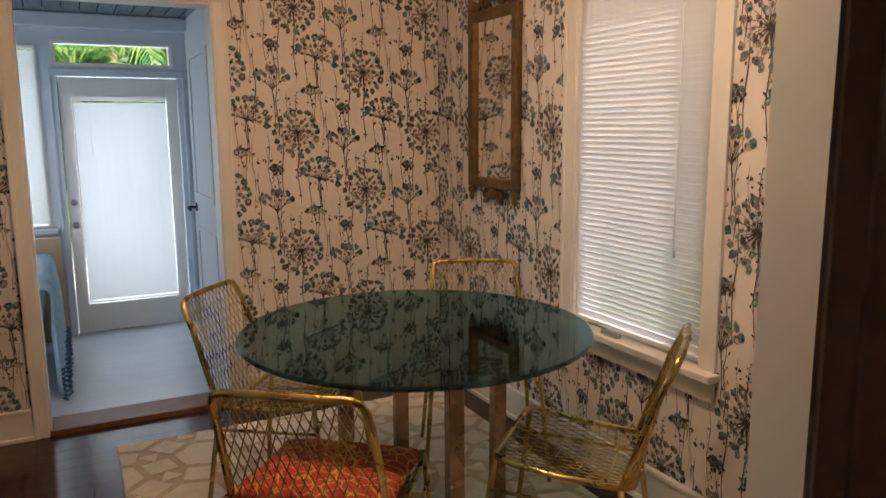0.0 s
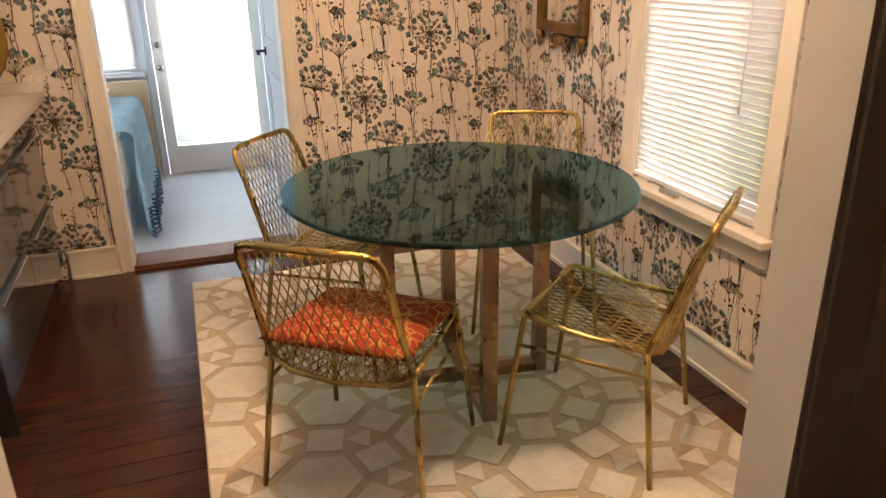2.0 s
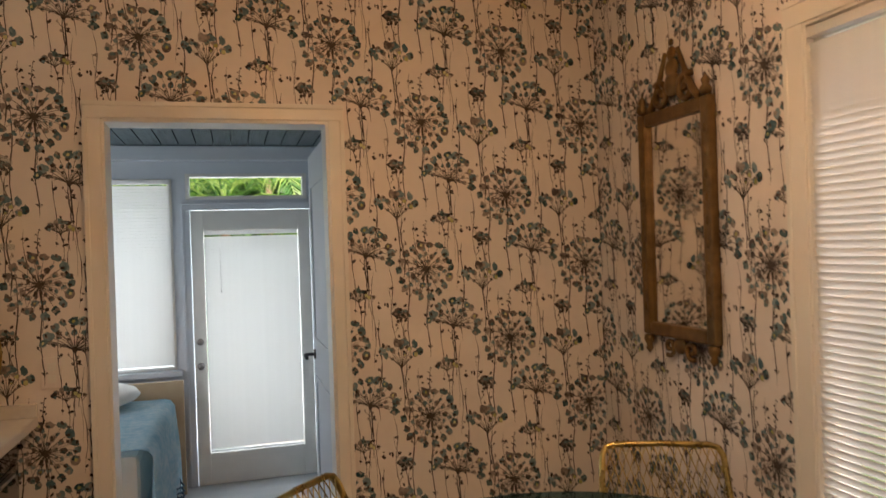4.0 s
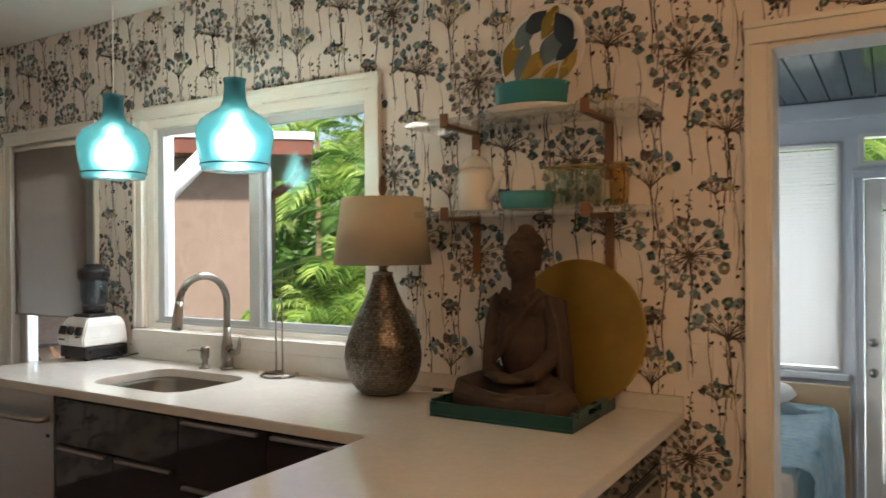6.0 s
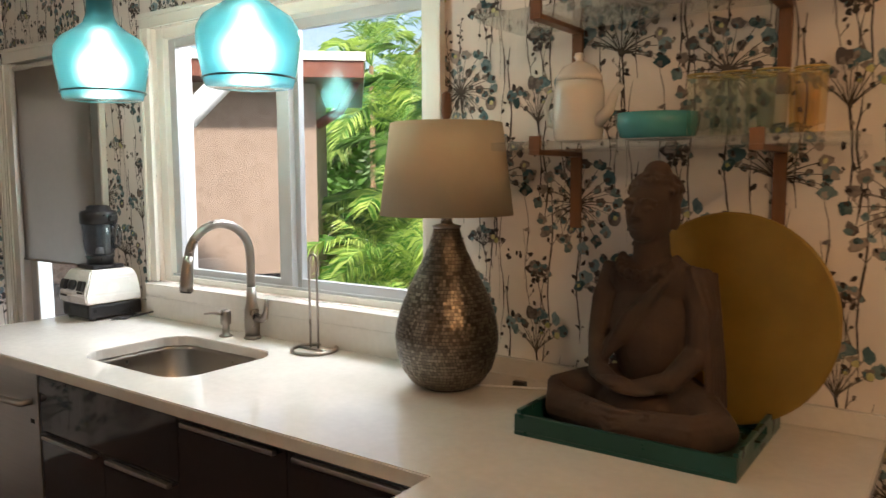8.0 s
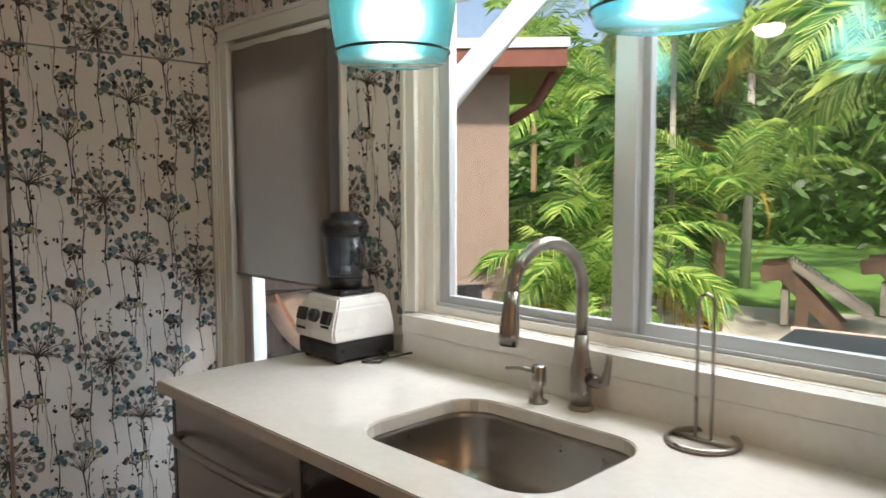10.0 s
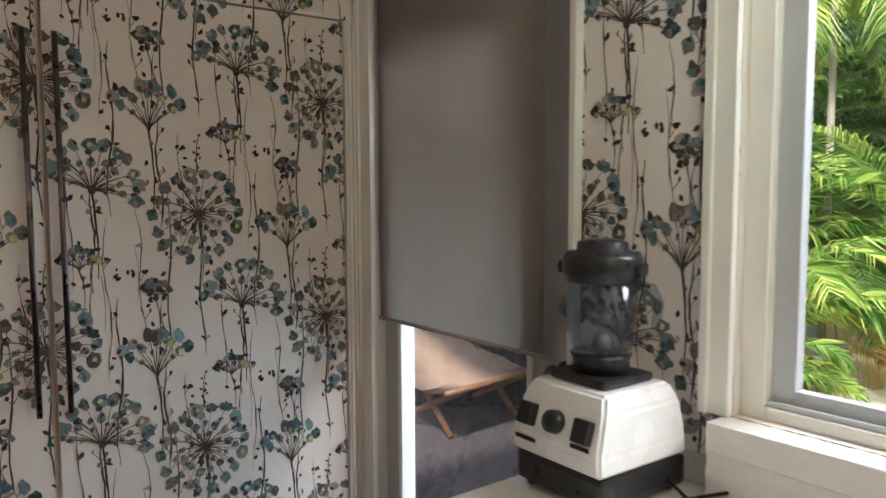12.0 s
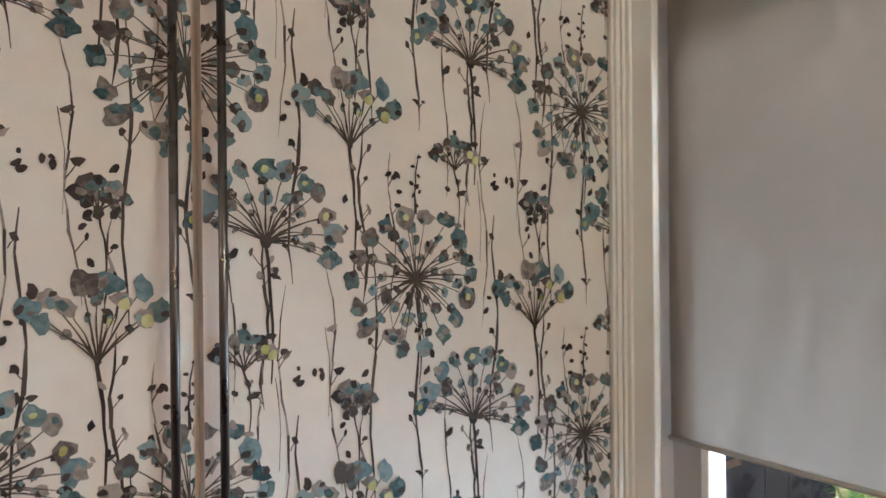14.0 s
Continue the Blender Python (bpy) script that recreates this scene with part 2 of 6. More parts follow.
def wall_with_holes(name, axis, at0, at1, u0, u1, z0, z1, holes, m, label):
    """A thick wall along x (axis 'y' fixed) or along y (axis 'x' fixed), with openings right through it."""
    bm = bmesh.new()
    us = sorted({u0, u1, *[h[0] for h in holes], *[h[1] for h in holes]})
    for a, b in zip(us, us[1:]):
        cuts = sorted([(h[2], h[3]) for h in holes if h[0] <= a + 1e-6 and h[1] >= b - 1e-6])
        z = z0
        for c, d in cuts + [(z1, z1)]:
            if c - z > 1e-4:
                if axis == "y":
                    add_box(bm, a, b, at0, at1, z, c)
                else:
                    add_box(bm, at0, at1, a, b, z, c)
            z = d
    bmesh.ops.remove_doubles(bm, verts=bm.verts, dist=1e-5)
    return structure(part(name, bm, m), label, "wall")


N_HOLES = [(0.07, 0.85, -0.02, 2.03), (1.22, 2.59, 1.055, 2.06), (4.03, 4.88, 0.0, 2.02)]
wall_n = wall_with_holes("wall_north", "y", 0.0, 0.14, -0.14, EX + 0.14, -0.3, H, N_HOLES, M_PAPER, "cream wallpapered wall printed with teal and grey seed heads")
wall_w = wall_with_holes("wall_west", "x", -0.14, -0.03, SYW, 0.0, 0, H, [], M_PAPER, "cream wallpapered wall with printed seed heads")
E_HOLES = [(-2.0, -1.27, 0.60, 2.10)]
wall_e = wall_with_holes("wall_east", "x", EX, EX + 0.14, SY, 0.0, 0, H, E_HOLES, M_PAPER, "wallpapered wall with a tall blind-covered window")
wall_s = wall_with_holes("wall_south", "y", SY - 0.105, SY, 2.6, EX + 0.14, 0, H, [(4.075, 5.36, 0.0, 2.08)], M_PAPER, "wallpapered wall with a wide cased opening")
wall_sw = wall_with_holes("wall_south_kitchen", "y", SYW - 0.1, SYW, -0.14, 2.6, 0, H, [], M_PAPER, "cream wallpapered wall with printed seed heads")
structure(box("ceiling", -0.14, EX + 0.14, SY - 0.105, 0.14, H, H + 0.1, M_CEIL), "plain white painted ceiling", "ceiling")
structure(box("ceiling_kitchen_south", -0.14, 2.6, SYW - 0.1, SY - 0.105, H, H + 0.1, M_CEIL), "plain white painted ceiling", "ceiling")
structure(box("subfloor", -0.14, EX + 0.14, -6.2, 0.14, -0.12, -0.012, M_DARK), "dark base beneath the floor boards", "floor")

# hall behind the cased opening, its unseen walls tinted to bounce warm light
structure(box("wall_hall_west", 2.6, 2.7, -6.2, SY - 0.105, 0, H, M_HALL), "plain unseen hall wall tinted to bounce warm light", "wall")
structure(box("wall_hall_east", 6.0, 6.1, -6.2, SY - 0.105, 0, H, M_HALL), "plain unseen hall wall tinted to bounce warm light", "wall")
structure(box("wall_hall_south", 2.6, 6.1, -6.3, -6.2, 0, H, M_HALL), "plain unseen hall wall tinted to bounce warm light", "wall")
structure(box("ceiling_hall", 2.6, 6.1, -6.2, SY - 0.105, H, H + 0.1, M_CEIL), "plain white hall ceiling", "ceiling")

# ---- wallpaper print: one repeat of the pattern, laid on a half-drop lattice ----
CELL, DROP = 0.3675, 0.62
PRNG = random.Random(11)


def blob(u, v, r, ink, out, n=9, squash=1.0, wob=0.22):
    a0 = PRNG.random() * 6.28
    ca, sa = math.cos(a0), math.sin(a0)
    ps = []
    for k in range(n):
        a = k * math.tau / n
        q = r * (1 + wob * (PRNG.random() * 2 - 1))
        x, y = q * math.cos(a), q * squash * math.sin(a)
        ps.append((u + x * ca - y * sa, v + x * sa + y * ca))
    out.append((ink, ps))


def stroke(u0, v0, u1, v1, w0, w1, ink, out, bend=0.0, seg=4):
    """A thin brushed line, drawn as a few short tapered pieces."""
    du, dv = u1 - u0, v1 - v0
    L = math.hypot(du, dv) or 1e-6
    nx, ny = -dv / L, du / L
    prev = None
    for i in range(seg + 1):
        t = i / seg
        o = bend * math.sin(t * math.pi) + (PRNG.random() - 0.5) * 0.0024
        x, y, w = u0 + du * t + nx * o, v0 + dv * t + ny * o, (w0 + (w1 - w0) * t) * (0.75 + 0.5 * PRNG.random())
        cur = ((x + nx * w, y + ny * w), (x - nx * w, y - ny * w))
        if prev:
            out.append((ink, [prev[0], prev[1], cur[1], cur[0]]))
        prev = cur


STEM, DARKI, GREY, TEAL, BLUE, LIME = range(6)


def floret(u, v, s, out, ink):
    """A watercolour floret: an uneven wash, darker washes bleeding over its rim and now and then a pale or dark heart."""
    blob(u, v, s, ink, out, n=12, squash=PRNG.uniform(0.62, 1.0), wob=0.26)
    for q in range(PRNG.choice((1, 1, 2))):
        a = PRNG.random() * 6.28
        blob(u + s * 0.42 * math.cos(a), v + s * 0.42 * math.sin(a), s * PRNG.uniform(0.35, 0.6), PRNG.choice((TEAL, GREY, GREY, BLUE, TEAL)), out, n=9, squash=PRNG.uniform(0.6, 1.0), wob=0.3)
    pick = PRNG.random()
    a = PRNG.random() * 6.28
    if pick < 0.42:
        blob(u + s * 0.5 * math.cos(a), v + s * 0.5 * math.sin(a), s * PRNG.uniform(0.28, 0.45), DARKI, out, n=8, squash=0.7, wob=0.32)
    elif pick < 0.52 and s > 0.012:
        blob(u, v, s * 0.36, LIME, out, n=8, squash=0.8, wob=0.25)


def umbel(seed, u, v, R, a0, a1, rings, out, hub=0.006, lime=0.0):
    """Rays from a hub with rings of florets (share of R, count, size, inks) over the arc from a0 to a1 degrees."""
    PRNG.seed(seed)
    blob(u, v, hub, DARKI, out, wob=0.4)
    for share, n, size, inks in rings:
        for i in range(n):
            a = radians(a0 + (a1 - a0) * (i + 0.5 + PRNG.uniform(-0.16, 0.16)) / n)
            r = R * share * PRNG.uniform(0.90, 1.06)
            ex, ey = u + r * math.cos(a), v + r * math.sin(a)
            stroke(u, v, ex, ey, 0.0014, 0.0007, STEM, out, bend=R * 0.05 * math.cos(a))
            floret(ex, ey, size * PRNG.uniform(0.78, 1.16), out, inks[PRNG.randrange(len(inks))])
            if PRNG.random() < lime:
                blob(ex + size * 0.3, ey - size * 0.4, size * 0.6, LIME, out)


def twig(u, v, length, out, lean=0.0):
    """A long wavering stem with buds and leaf scraps along it."""
    bold = PRNG.random() < 0.55
    amp, ph = PRNG.uniform(0.003, 0.008), PRNG.random() * 6.28
    wav = lambda t: u + lean * t + amp * math.sin(ph + 9 * t)
    thick = lambda t: ((0.0010 if not bold else 0.0019) + 0.0012 * PRNG.random()) * (0.25 + 0.75 * math.sin(math.pi * min(1.0, max(0.0, t))) ** 0.6)
    n = 7
    for i in range(n):
        t0, t1 = i / n, (i + 1) / n
        stroke(wav(t0), v - length * t0, wav(t1), v - length * t1, thick(t0), thick(t1), PRNG.choice((STEM, STEM, DARKI)) if bold else PRNG.choice((GREY, STEM)), out, seg=2)
    for i in range(6 if bold else 3):
        t = PRNG.uniform(0.06, 0.97)
        sd = PRNG.choice((-1, 1))
        x, y = wav(t), v - length * t
        d = PRNG.uniform(0.006, 0.016)
        stroke(x, y, x + sd * d, y + d * 1.4, 0.001, 0.0007, STEM, out, seg=2)
        blob(x + sd * d, y + d * 1.5, PRNG.uniform(0.005, 0.0105), PRNG.choice((DARKI, DARKI, DARKI, GREY, STEM)), out, n=8, squash=PRNG.uniform(0.4, 0.85), wob=0.35)


def pattern_cell():
    out = []
    # long stems first, flowers over them
    for du, dv, ln, le in ((0.0, -0.02, 0.36, 0.006), (0.112, -0.245, 0.26, -0.004), (-0.10, 0.243, 0.30, 0.008), (0.103, 0.185, 0.22, -0.006),
                           (-0.10, -0.185, 0.20, 0.004), (0.165, 0.10, 0.42, -0.012), (-0.155, 0.02, 0.36, 0.012), (-0.045, 0.20, 0.30, 0.004), (0.055, -0.15, 0.34, 0.01), (0.135, 0.30, 0.40, 0.006), (-0.075, 0.06, 0.44, -0.008)):
        twig(du, dv, ln, out, le)
    # stout stalks under the flower heads
    for du, dv, ln, w in ((0.0, -0.015, 0.17, 0.0024), (0.112, -0.258, 0.21, 0.0028), (-0.118, 0.203, 0.20, 0.0028), (0.078, 0.176, 0.10, 0.0018), (-0.115, -0.217, 0.12, 0.0018)):
        stroke(du, dv, du + 0.006, dv - ln, w, w * 0.45, DARKI, out, bend=0.006, seg=7)
        for q in range(5):
            t = PRNG.uniform(0.1, 0.95)
            blob(du + PRNG.choice((-1, 1)) * PRNG.uniform(0.005, 0.016), dv - ln * t, PRNG.uniform(0.0045, 0.009), PRNG.choice((DARKI, DARKI, GREY)), out, n=8, squash=PRNG.uniform(0.45, 0.8), wob=0.3)
    # drooping sprays
    for k in range(2):
        x = PRNG.uniform(-0.18, 0.18)
        y = PRNG.uniform(-0.3, 0.3)
        stroke(x, y, x + 0.004, y - 0.14, 0.0008, 0.0005, GREY, out, bend=0.006, seg=5)
    cool = (TEAL, GREY, BLUE, TEAL, GREY)
    dusk = (GREY, BLUE, GREY, TEAL)
    umbel(3, 0.0, -0.01, 0.112, -90, 270, ((0.36, 8, 0.0082, (DARKI, GREY, GREY)), (0.58, 13, 0.0122, dusk), (0.80, 11, 0.0108, (GREY, DARKI, BLUE)), (0.99, 18, 0.0172, cool)), out, hub=0.012)
    umbel(5, 0.112, -0.255, 0.112, -22, 172, ((0.45, 5, 0.007, (DARKI, GREY)), (0.64, 8, 0.0116, dusk), (0.84, 6, 0.0105, (DARKI, GREY)), (0.99, 11, 0.0178, cool)), out, hub=0.008)
    umbel(8, -0.118, 0.205, 0.108, 32, 150, ((0.55, 4, 0.008, (DARKI, GREY, DARKI)), (1.0, 6, 0.0188, (GREY, TEAL, BLUE)), (0.78, 5, 0.0140, cool)), out, hub=0.005, lime=0.15)
    umbel(13, 0.078, 0.178, 0.046, 20, 160, ((0.7, 4, 0.008, (DARKI, GREY)), (1.0, 7, 0.0125, (GREY, TEAL, DARKI))), out, hub=0.004, lime=0.15)
    umbel(21, -0.115, -0.215, 0.040, 20, 150, ((0.6, 4, 0.010, (DARKI, GREY)), (1.0, 5, 0.0130, (DARKI, GREY, GREY))), out, hub=0.008)
    PRNG.seed(34)
    for du, dv in ((-0.13, -0.225), (-0.105, -0.165), (-0.175, -0.16), (0.15, -0.06), (0.03, -0.15), (0.165, 0.16), (-0.04, 0.15), (0.0, 0.15)):
        for q in range(3):
            blob(du + PRNG.uniform(-0.013, 0.013), dv + PRNG.uniform(-0.016, 0.016), PRNG.uniform(0.004, 0.008), DARKI, out, squash=0.65)
    # an upright budded twig over the wheel
    stroke(0.0, 0.10, 0.006, 0.20, 0.0022, 0.0008, DARKI, out, bend=0.004, seg=6)
    for q in range(6):
        blob(0.003 + PRNG.uniform(-0.008, 0.008), 0.115 + 0.016 * q, 0.0045, DARKI, out, n=7, squash=0.6)
    return out


PATTERN = pattern_cell()


def clip_poly(ps, rect):
    for axis, lim, sgn in ((0, rect[0], 1), (0, rect[1], -1), (1, rect[2], 1), (1, rect[3], -1)):
        res = []
        for i, p in enumerate(ps):
            q = ps[(i + 1) % len(ps)]
            dp, dq = (p[axis] - lim) * sgn, (q[axis] - lim) * sgn
            if dp >= 0:
                res.append(p)
            if (dp >= 0) != (dq >= 0):
                t = dp / (dp - dq)
                res.append((p[0] + (q[0] - p[0]) * t, p[1] + (q[1] - p[1]) * t))
        ps = res
        if len(ps) < 3:
            return []
    return ps


def print_on(name, rects, u_ref, v_ref, place, parent, label):
    """Prints the pattern within the given rectangles of a wall; place(u, v, d) gives the point d metres off the paper."""
    verts, faces, inks = [], [], []
    for rect in rects:
        i0, i1 = math.floor((rect[0] - u_ref) / CELL) - 1, math.ceil((rect[1] - u_ref) / CELL) + 1
        for i in range(i0, i1 + 1):
            off = v_ref + (DROP / 2 if i % 2 else 0)
            j0, j1 = math.floor((rect[2] - off) / DROP) - 1, math.ceil((rect[3] - off) / DROP) + 1
            for j in range(j0, j1 + 1):
                cu, cv = u_ref + i * CELL, off + j * DROP
                if cu + 0.3 < rect[0] or cu - 0.3 > rect[1] or cv + 0.5 < rect[2] or cv - 0.65 > rect[3]:
                    continue
                for k, (ink, ps) in enumerate(PATTERN):
                    us = [p[0] + cu for p in ps]
                    vs_ = [p[1] + cv for p in ps]
                    if max(us) < rect[0] or min(us) > rect[1] or max(vs_) < rect[2] or min(vs_) > rect[3]:
                        continue
                    q = clip_poly(list(zip(us, vs_)), rect)
                    if len(q) >= 3:
                        d = 0.0004 + 0.0000022 * k + 0.0002 * (i % 2)
                        b = len(verts)
                        verts.extend(place(a, c, d) for a, c in q)
                        faces.append(tuple(range(b, b + len(q))))
                        inks.append(ink)
    me = bpy.data.meshes.new(name)
    me.from_pydata(verts, [], faces)
    for m in (M_INK_STEM, M_INK_DARK, M_INK_GREY, M_INK_TEAL, M_INK_BLUE, M_INK_LIME):
        me.materials.append(m)
    me.polygons.foreach_set("material_index", inks)
    return tagged(link(name, me, None, parent, label), kind="stuff")


def rects_around(u0, u1, z0, z1, holes):
    res = []
    us = sorted({u0, u1, *[max(u0, min(u1, q)) for h in holes for q in h[:2]]})
    for a, b in zip(us, us[1:]):
        z = z0
        for c, d in sorted([(h[2], h[3]) for h in holes if h[0] <= a + 1e-6 and h[1] >= b - 1e-6]) + [(z1, z1)]:
            if c - z > 1e-4:
                res.append((a, b, z, c))
            z = d
    return res


PRINT_LABEL = "printed teal, grey and black seed heads on thin stems"
print_on("printed_pattern", rects_around(0.0, EX, 0.0, H, N_HOLES), 3.803, 1.41, lambda u, v, d: (u, -d, v), wall_n, PRINT_LABEL)
print_on("printed_pattern", [(-u1, -u0, a, b) for u0, u1, a, b in rects_around(SY, 0.0, 0.0, H, E_HOLES)], 0.37, 1.41, lambda u, v, d: (EX - d, -u, v), wall_e, PRINT_LABEL)
print_on("printed_pattern", rects_around(2.7, EX, 0.0, H, [(4.075, 5.36, 0.0, 2.08)]), 0.1, 1.41, lambda u, v, d: (u, SY + d, v), wall_s, PRINT_LABEL)

# closet front on the west wall: two papered doors and the papered strips round them
CLOSET = [(-0.846, -0.062, 0.09, 1.938), (-1.656, -0.866 + 0.006, 0.09, 1.938)]
top_strip = structure(box("closet_header", -0.03, 0.0, SYW, 0.0, 1.944, H, M_PAPER), "papered strip above the closet doors", "wall")
corner = thing("corner_trim", "cream painted moulded trim in the corner beside the back door", "trim")
corner["kind"] = "structure"
box("post", -0.03, 0.006, -0.056, -0.0005, 0.0, 1.944, M_WHITE, corner, bev=0.003)
for yb in (-0.05, -0.034):
    box("bead", 0.0065, 0.013, yb, yb + 0.011, 0.0, 1.944, M_WHITE, corner, bev=0.003)
rest_strip = structure(box("closet_side_strip", -0.03, 0.0, SYW, -1.662, 0.0, 1.944, M_PAPER), "papered wall beside the closet doors", "wall")
structure(box("closet_plinth", -0.03, -0.004, -1.662, -0.056, 0.0, 0.085, M_PAPER), "papered plinth under the closet doors", "wall")
WPLACE = lambda u, v, d: (0.0 + d, u, v)
print_on("printed_pattern", [(SYW, 0.0, 1.944, H)], -0.499, 1.40, WPLACE, top_strip, PRINT_LABEL)
print_on("printed_pattern", [(SYW, -1.662, 0.0, 1.944)], -0.499, 1.40, WPLACE, rest_strip, PRINT_LABEL)
for (y0, y1, z0, z1), hy in zip(CLOSET, (-0.826, -0.892)):
    door = thing("closet_door", "papered flush closet door with a long dark bar handle, closed", "door", "closet doors")
    slab = box("door_panel", -0.028, 0.0, y0, y1, z0, z1, M_PAPER, door)
    print_on("printed_pattern", [(y0, y1, z0, z1)], -0.499, 1.40, WPLACE, slab, PRINT_LABEL)
    h = tube("bar_handle", [(0.034, hy, 0.936), (0.034, hy, 1.812)], 0.0065, M_HANDLE, door, sides=12, label="slim dark metal bar handle")
    for z in (1.0, 1.75):
        tube("stand_off", [(0.0, hy, z), (0.034, hy, z)], 0.004, M_BLACK, h)

# ---- trim, doors and windows of the kitchen ----


def casing(name, axis, face, u0, u1, z0, z1, w, label, out=-1, m=None, w_end=None, depth=1.0):
    """A moulded frame round an opening: two legs and a head, each with a raised outer bead."""
    ob = thing(name, label, "trim")
    ob["kind"] = "structure"
    m = m or M_WHITE
    we = w_end or w

    def bar(nm, a0, a1, b0, b1, d):
        y0, y1 = (face + out * d * depth, face + out * 0.0002)
        if axis == "y":
            return box(nm, a0, a1, y0, y1, b0, b1, m, ob, bev=0.003)
        return box(nm, y0, y1, a0, a1, b0, b1, m, ob, bev=0.003)
    for a0, a1, o0, o1 in ((u0 - w, u0, u0 - w - 0.0015, u0 - w + 0.016), (u1, u1 + we, u1 + we - 0.016, u1 + we + 0.0015)):
        bar("leg", a0, a1, z0, z1, 0.018)
        bar("bead", o0, o1, z0, z1 + 0.0005, 0.026)
    bar("head", u0 - w, u1 + we, z1 + 0.001, z1 + w, 0.018)
    bar("bead", u0 - w - 0.002, u1 + we + 0.002, z1 + w - 0.016, z1 + w + 0.002, 0.027)
    return ob


casing("casing_back_door", "y", 0.0, 0.075, 0.845, 0.0, 2.025, 0.068, "cream painted moulded door casing", w_end=0.021)
casing("casing_sunroom", "y", 0.0, 4.03, 4.88, 0.0, 2.02, 0.062, "cream painted moulded casing of the sunroom opening")
casing("casing_window", "y", 0.0, 1.22, 2.59, 1.055, 2.06, 0.055, "white painted casing of the kitchen window")
casing("casing_dining_window", "x", EX, -2.0, -1.27, 0.60, 2.10, 0.075, "white painted casing of the dining window", depth=0.5)
casing("casing_hall", "y", SY - 0.105, 4.075, 5.36, 0.0, 2.08, 0.11, "painted moulded casing of the hall opening")
casing("casing_hall_inner", "y", SY, 4.075, 5.36, 0.0, 2.08, 0.08, "painted casing of the hall opening", out=1)
JL = thing("jamb_lining", "white painted lining of the wide hall opening", "trim")
JL["kind"] = "structure"
box("lining", 4.07, 4.09, SY - 0.115, SY + 0.01, 0, 2.08, M_WHITE, JL)
box("lining", 5.345, 5.365, SY - 0.115, SY + 0.01, 0, 2.08, M_WHITE, JL)
box("lining", 4.09, 5.345, SY - 0.115, SY + 0.01, 2.065, 2.085, M_WHITE, JL)


def baseboard(name, x0, x1, y0, y1, nx, ny):
    ob = thing(name, "cream painted baseboard with a rounded cap", "trim")
    ob["kind"] = "structure"
    if nx:
        box("board", x0, x0 + nx * 0.016, y0, y1, 0, 0.13, M_WHITE, ob, bev=0.002)
        box("cap", x0, x0 + nx * 0.024, y0, y1, 0.1305, 0.15, M_WHITE, ob, bev=0.005)
        box("shoe", x0 + nx * 0.0165, x0 + nx * 0.03, y0, y1, 0, 0.022, M_WHITE, ob, bev=0.005)
    else:
        box("board", x0, x1, y0, y0 + ny * 0.016, 0, 0.13, M_WHITE, ob, bev=0.002)
        box("cap", x0, x1, y0, y0 + ny * 0.024, 0.1305, 0.15, M_WHITE, ob, bev=0.005)
        box("shoe", x0, x1, y0 + ny * 0.0165, y0 + ny * 0.03, 0, 0.022, M_WHITE, ob, bev=0.005)


baseboard("baseboard_north", 3.74, 3.966, -0.001, -0.001, 0, -1)
baseboard("baseboard_north", 4.945, EX - 0.001, -0.001, -0.001, 0, -1)
baseboard("baseboard_east", EX - 0.001, EX, SY, -0.02, -1, 0)
baseboard("baseboard_south", 5.445, EX - 0.03, SY + 0.001, SY, 0, 1)

# kitchen window: white sliding sashes in a deep frame
# Grey puts the backlit shade of the white sashes into their colour.
M_SASH = mat("backlit_sash_grey", (0.50, 0.52, 0.54), 0.4, 0.2, var=0.06, scale=10)
KW = thing("window_kitchen", "white framed sliding kitchen window with two clear panes", "window")
KW["kind"] = "structure"
for nm, a in (("frame_jamb", (1.22, 1.265, 0.02, 0.12, 1.055, 2.06)), ("frame_jamb", (2.545, 2.59, 0.02, 0.12, 1.055, 2.06)),
              ("frame_head", (1.265, 2.545, 0.02, 0.12, 2.02, 2.06)), ("frame_sill", (1.265, 2.545, 0.02, 0.12, 1.055, 1.078))):
    box(nm, *a, M_WHITE, KW, bev=0.003)
for nm, x0, x1, y0, wl, wr in (("sash", 1.265, 1.945, 0.045, 0.042, 0.062), ("sash", 1.925, 2.545, 0.075, 0.038, 0.035)):
    bm = bmesh.new()
    for a in ((x0, x0 + wl, 1.078, 2.02), (x1 - wr, x1, 1.078, 2.02), (x0 + wl, x1 - wr, 1.078, 1.110), (x0 + wl, x1 - wr, 1.985, 2.02)):
        add_box(bm, a[0], a[1], y0, y0 + 0.026, a[2], a[3], 0.002)
    s = part(nm, bm, M_SASH, KW)
    g = box("pane", x0 + wl - 0.001, x1 - wr + 0.001, y0 + 0.011, y0 + 0.015, 1.109, 1.986, M_GLASS, s)
    g.visible_shadow = False
box("track_rib", 1.266, 2.544, 0.028, 0.034, 1.0785, 1.088, M_SASH, KW)
structure(box("window_ledge", 1.205, 2.66, -0.062, 0.02, 1.0, 1.0535, M_QUARTZ, bev=0.003), "white stone ledge below the kitchen window", "sill")
structure(box("ledge_front", 1.206, 2.659, -0.059, -0.001, CT + 0.0005, 0.9995, M_QUARTZ), "white stone splash below the window ledge", "sill")

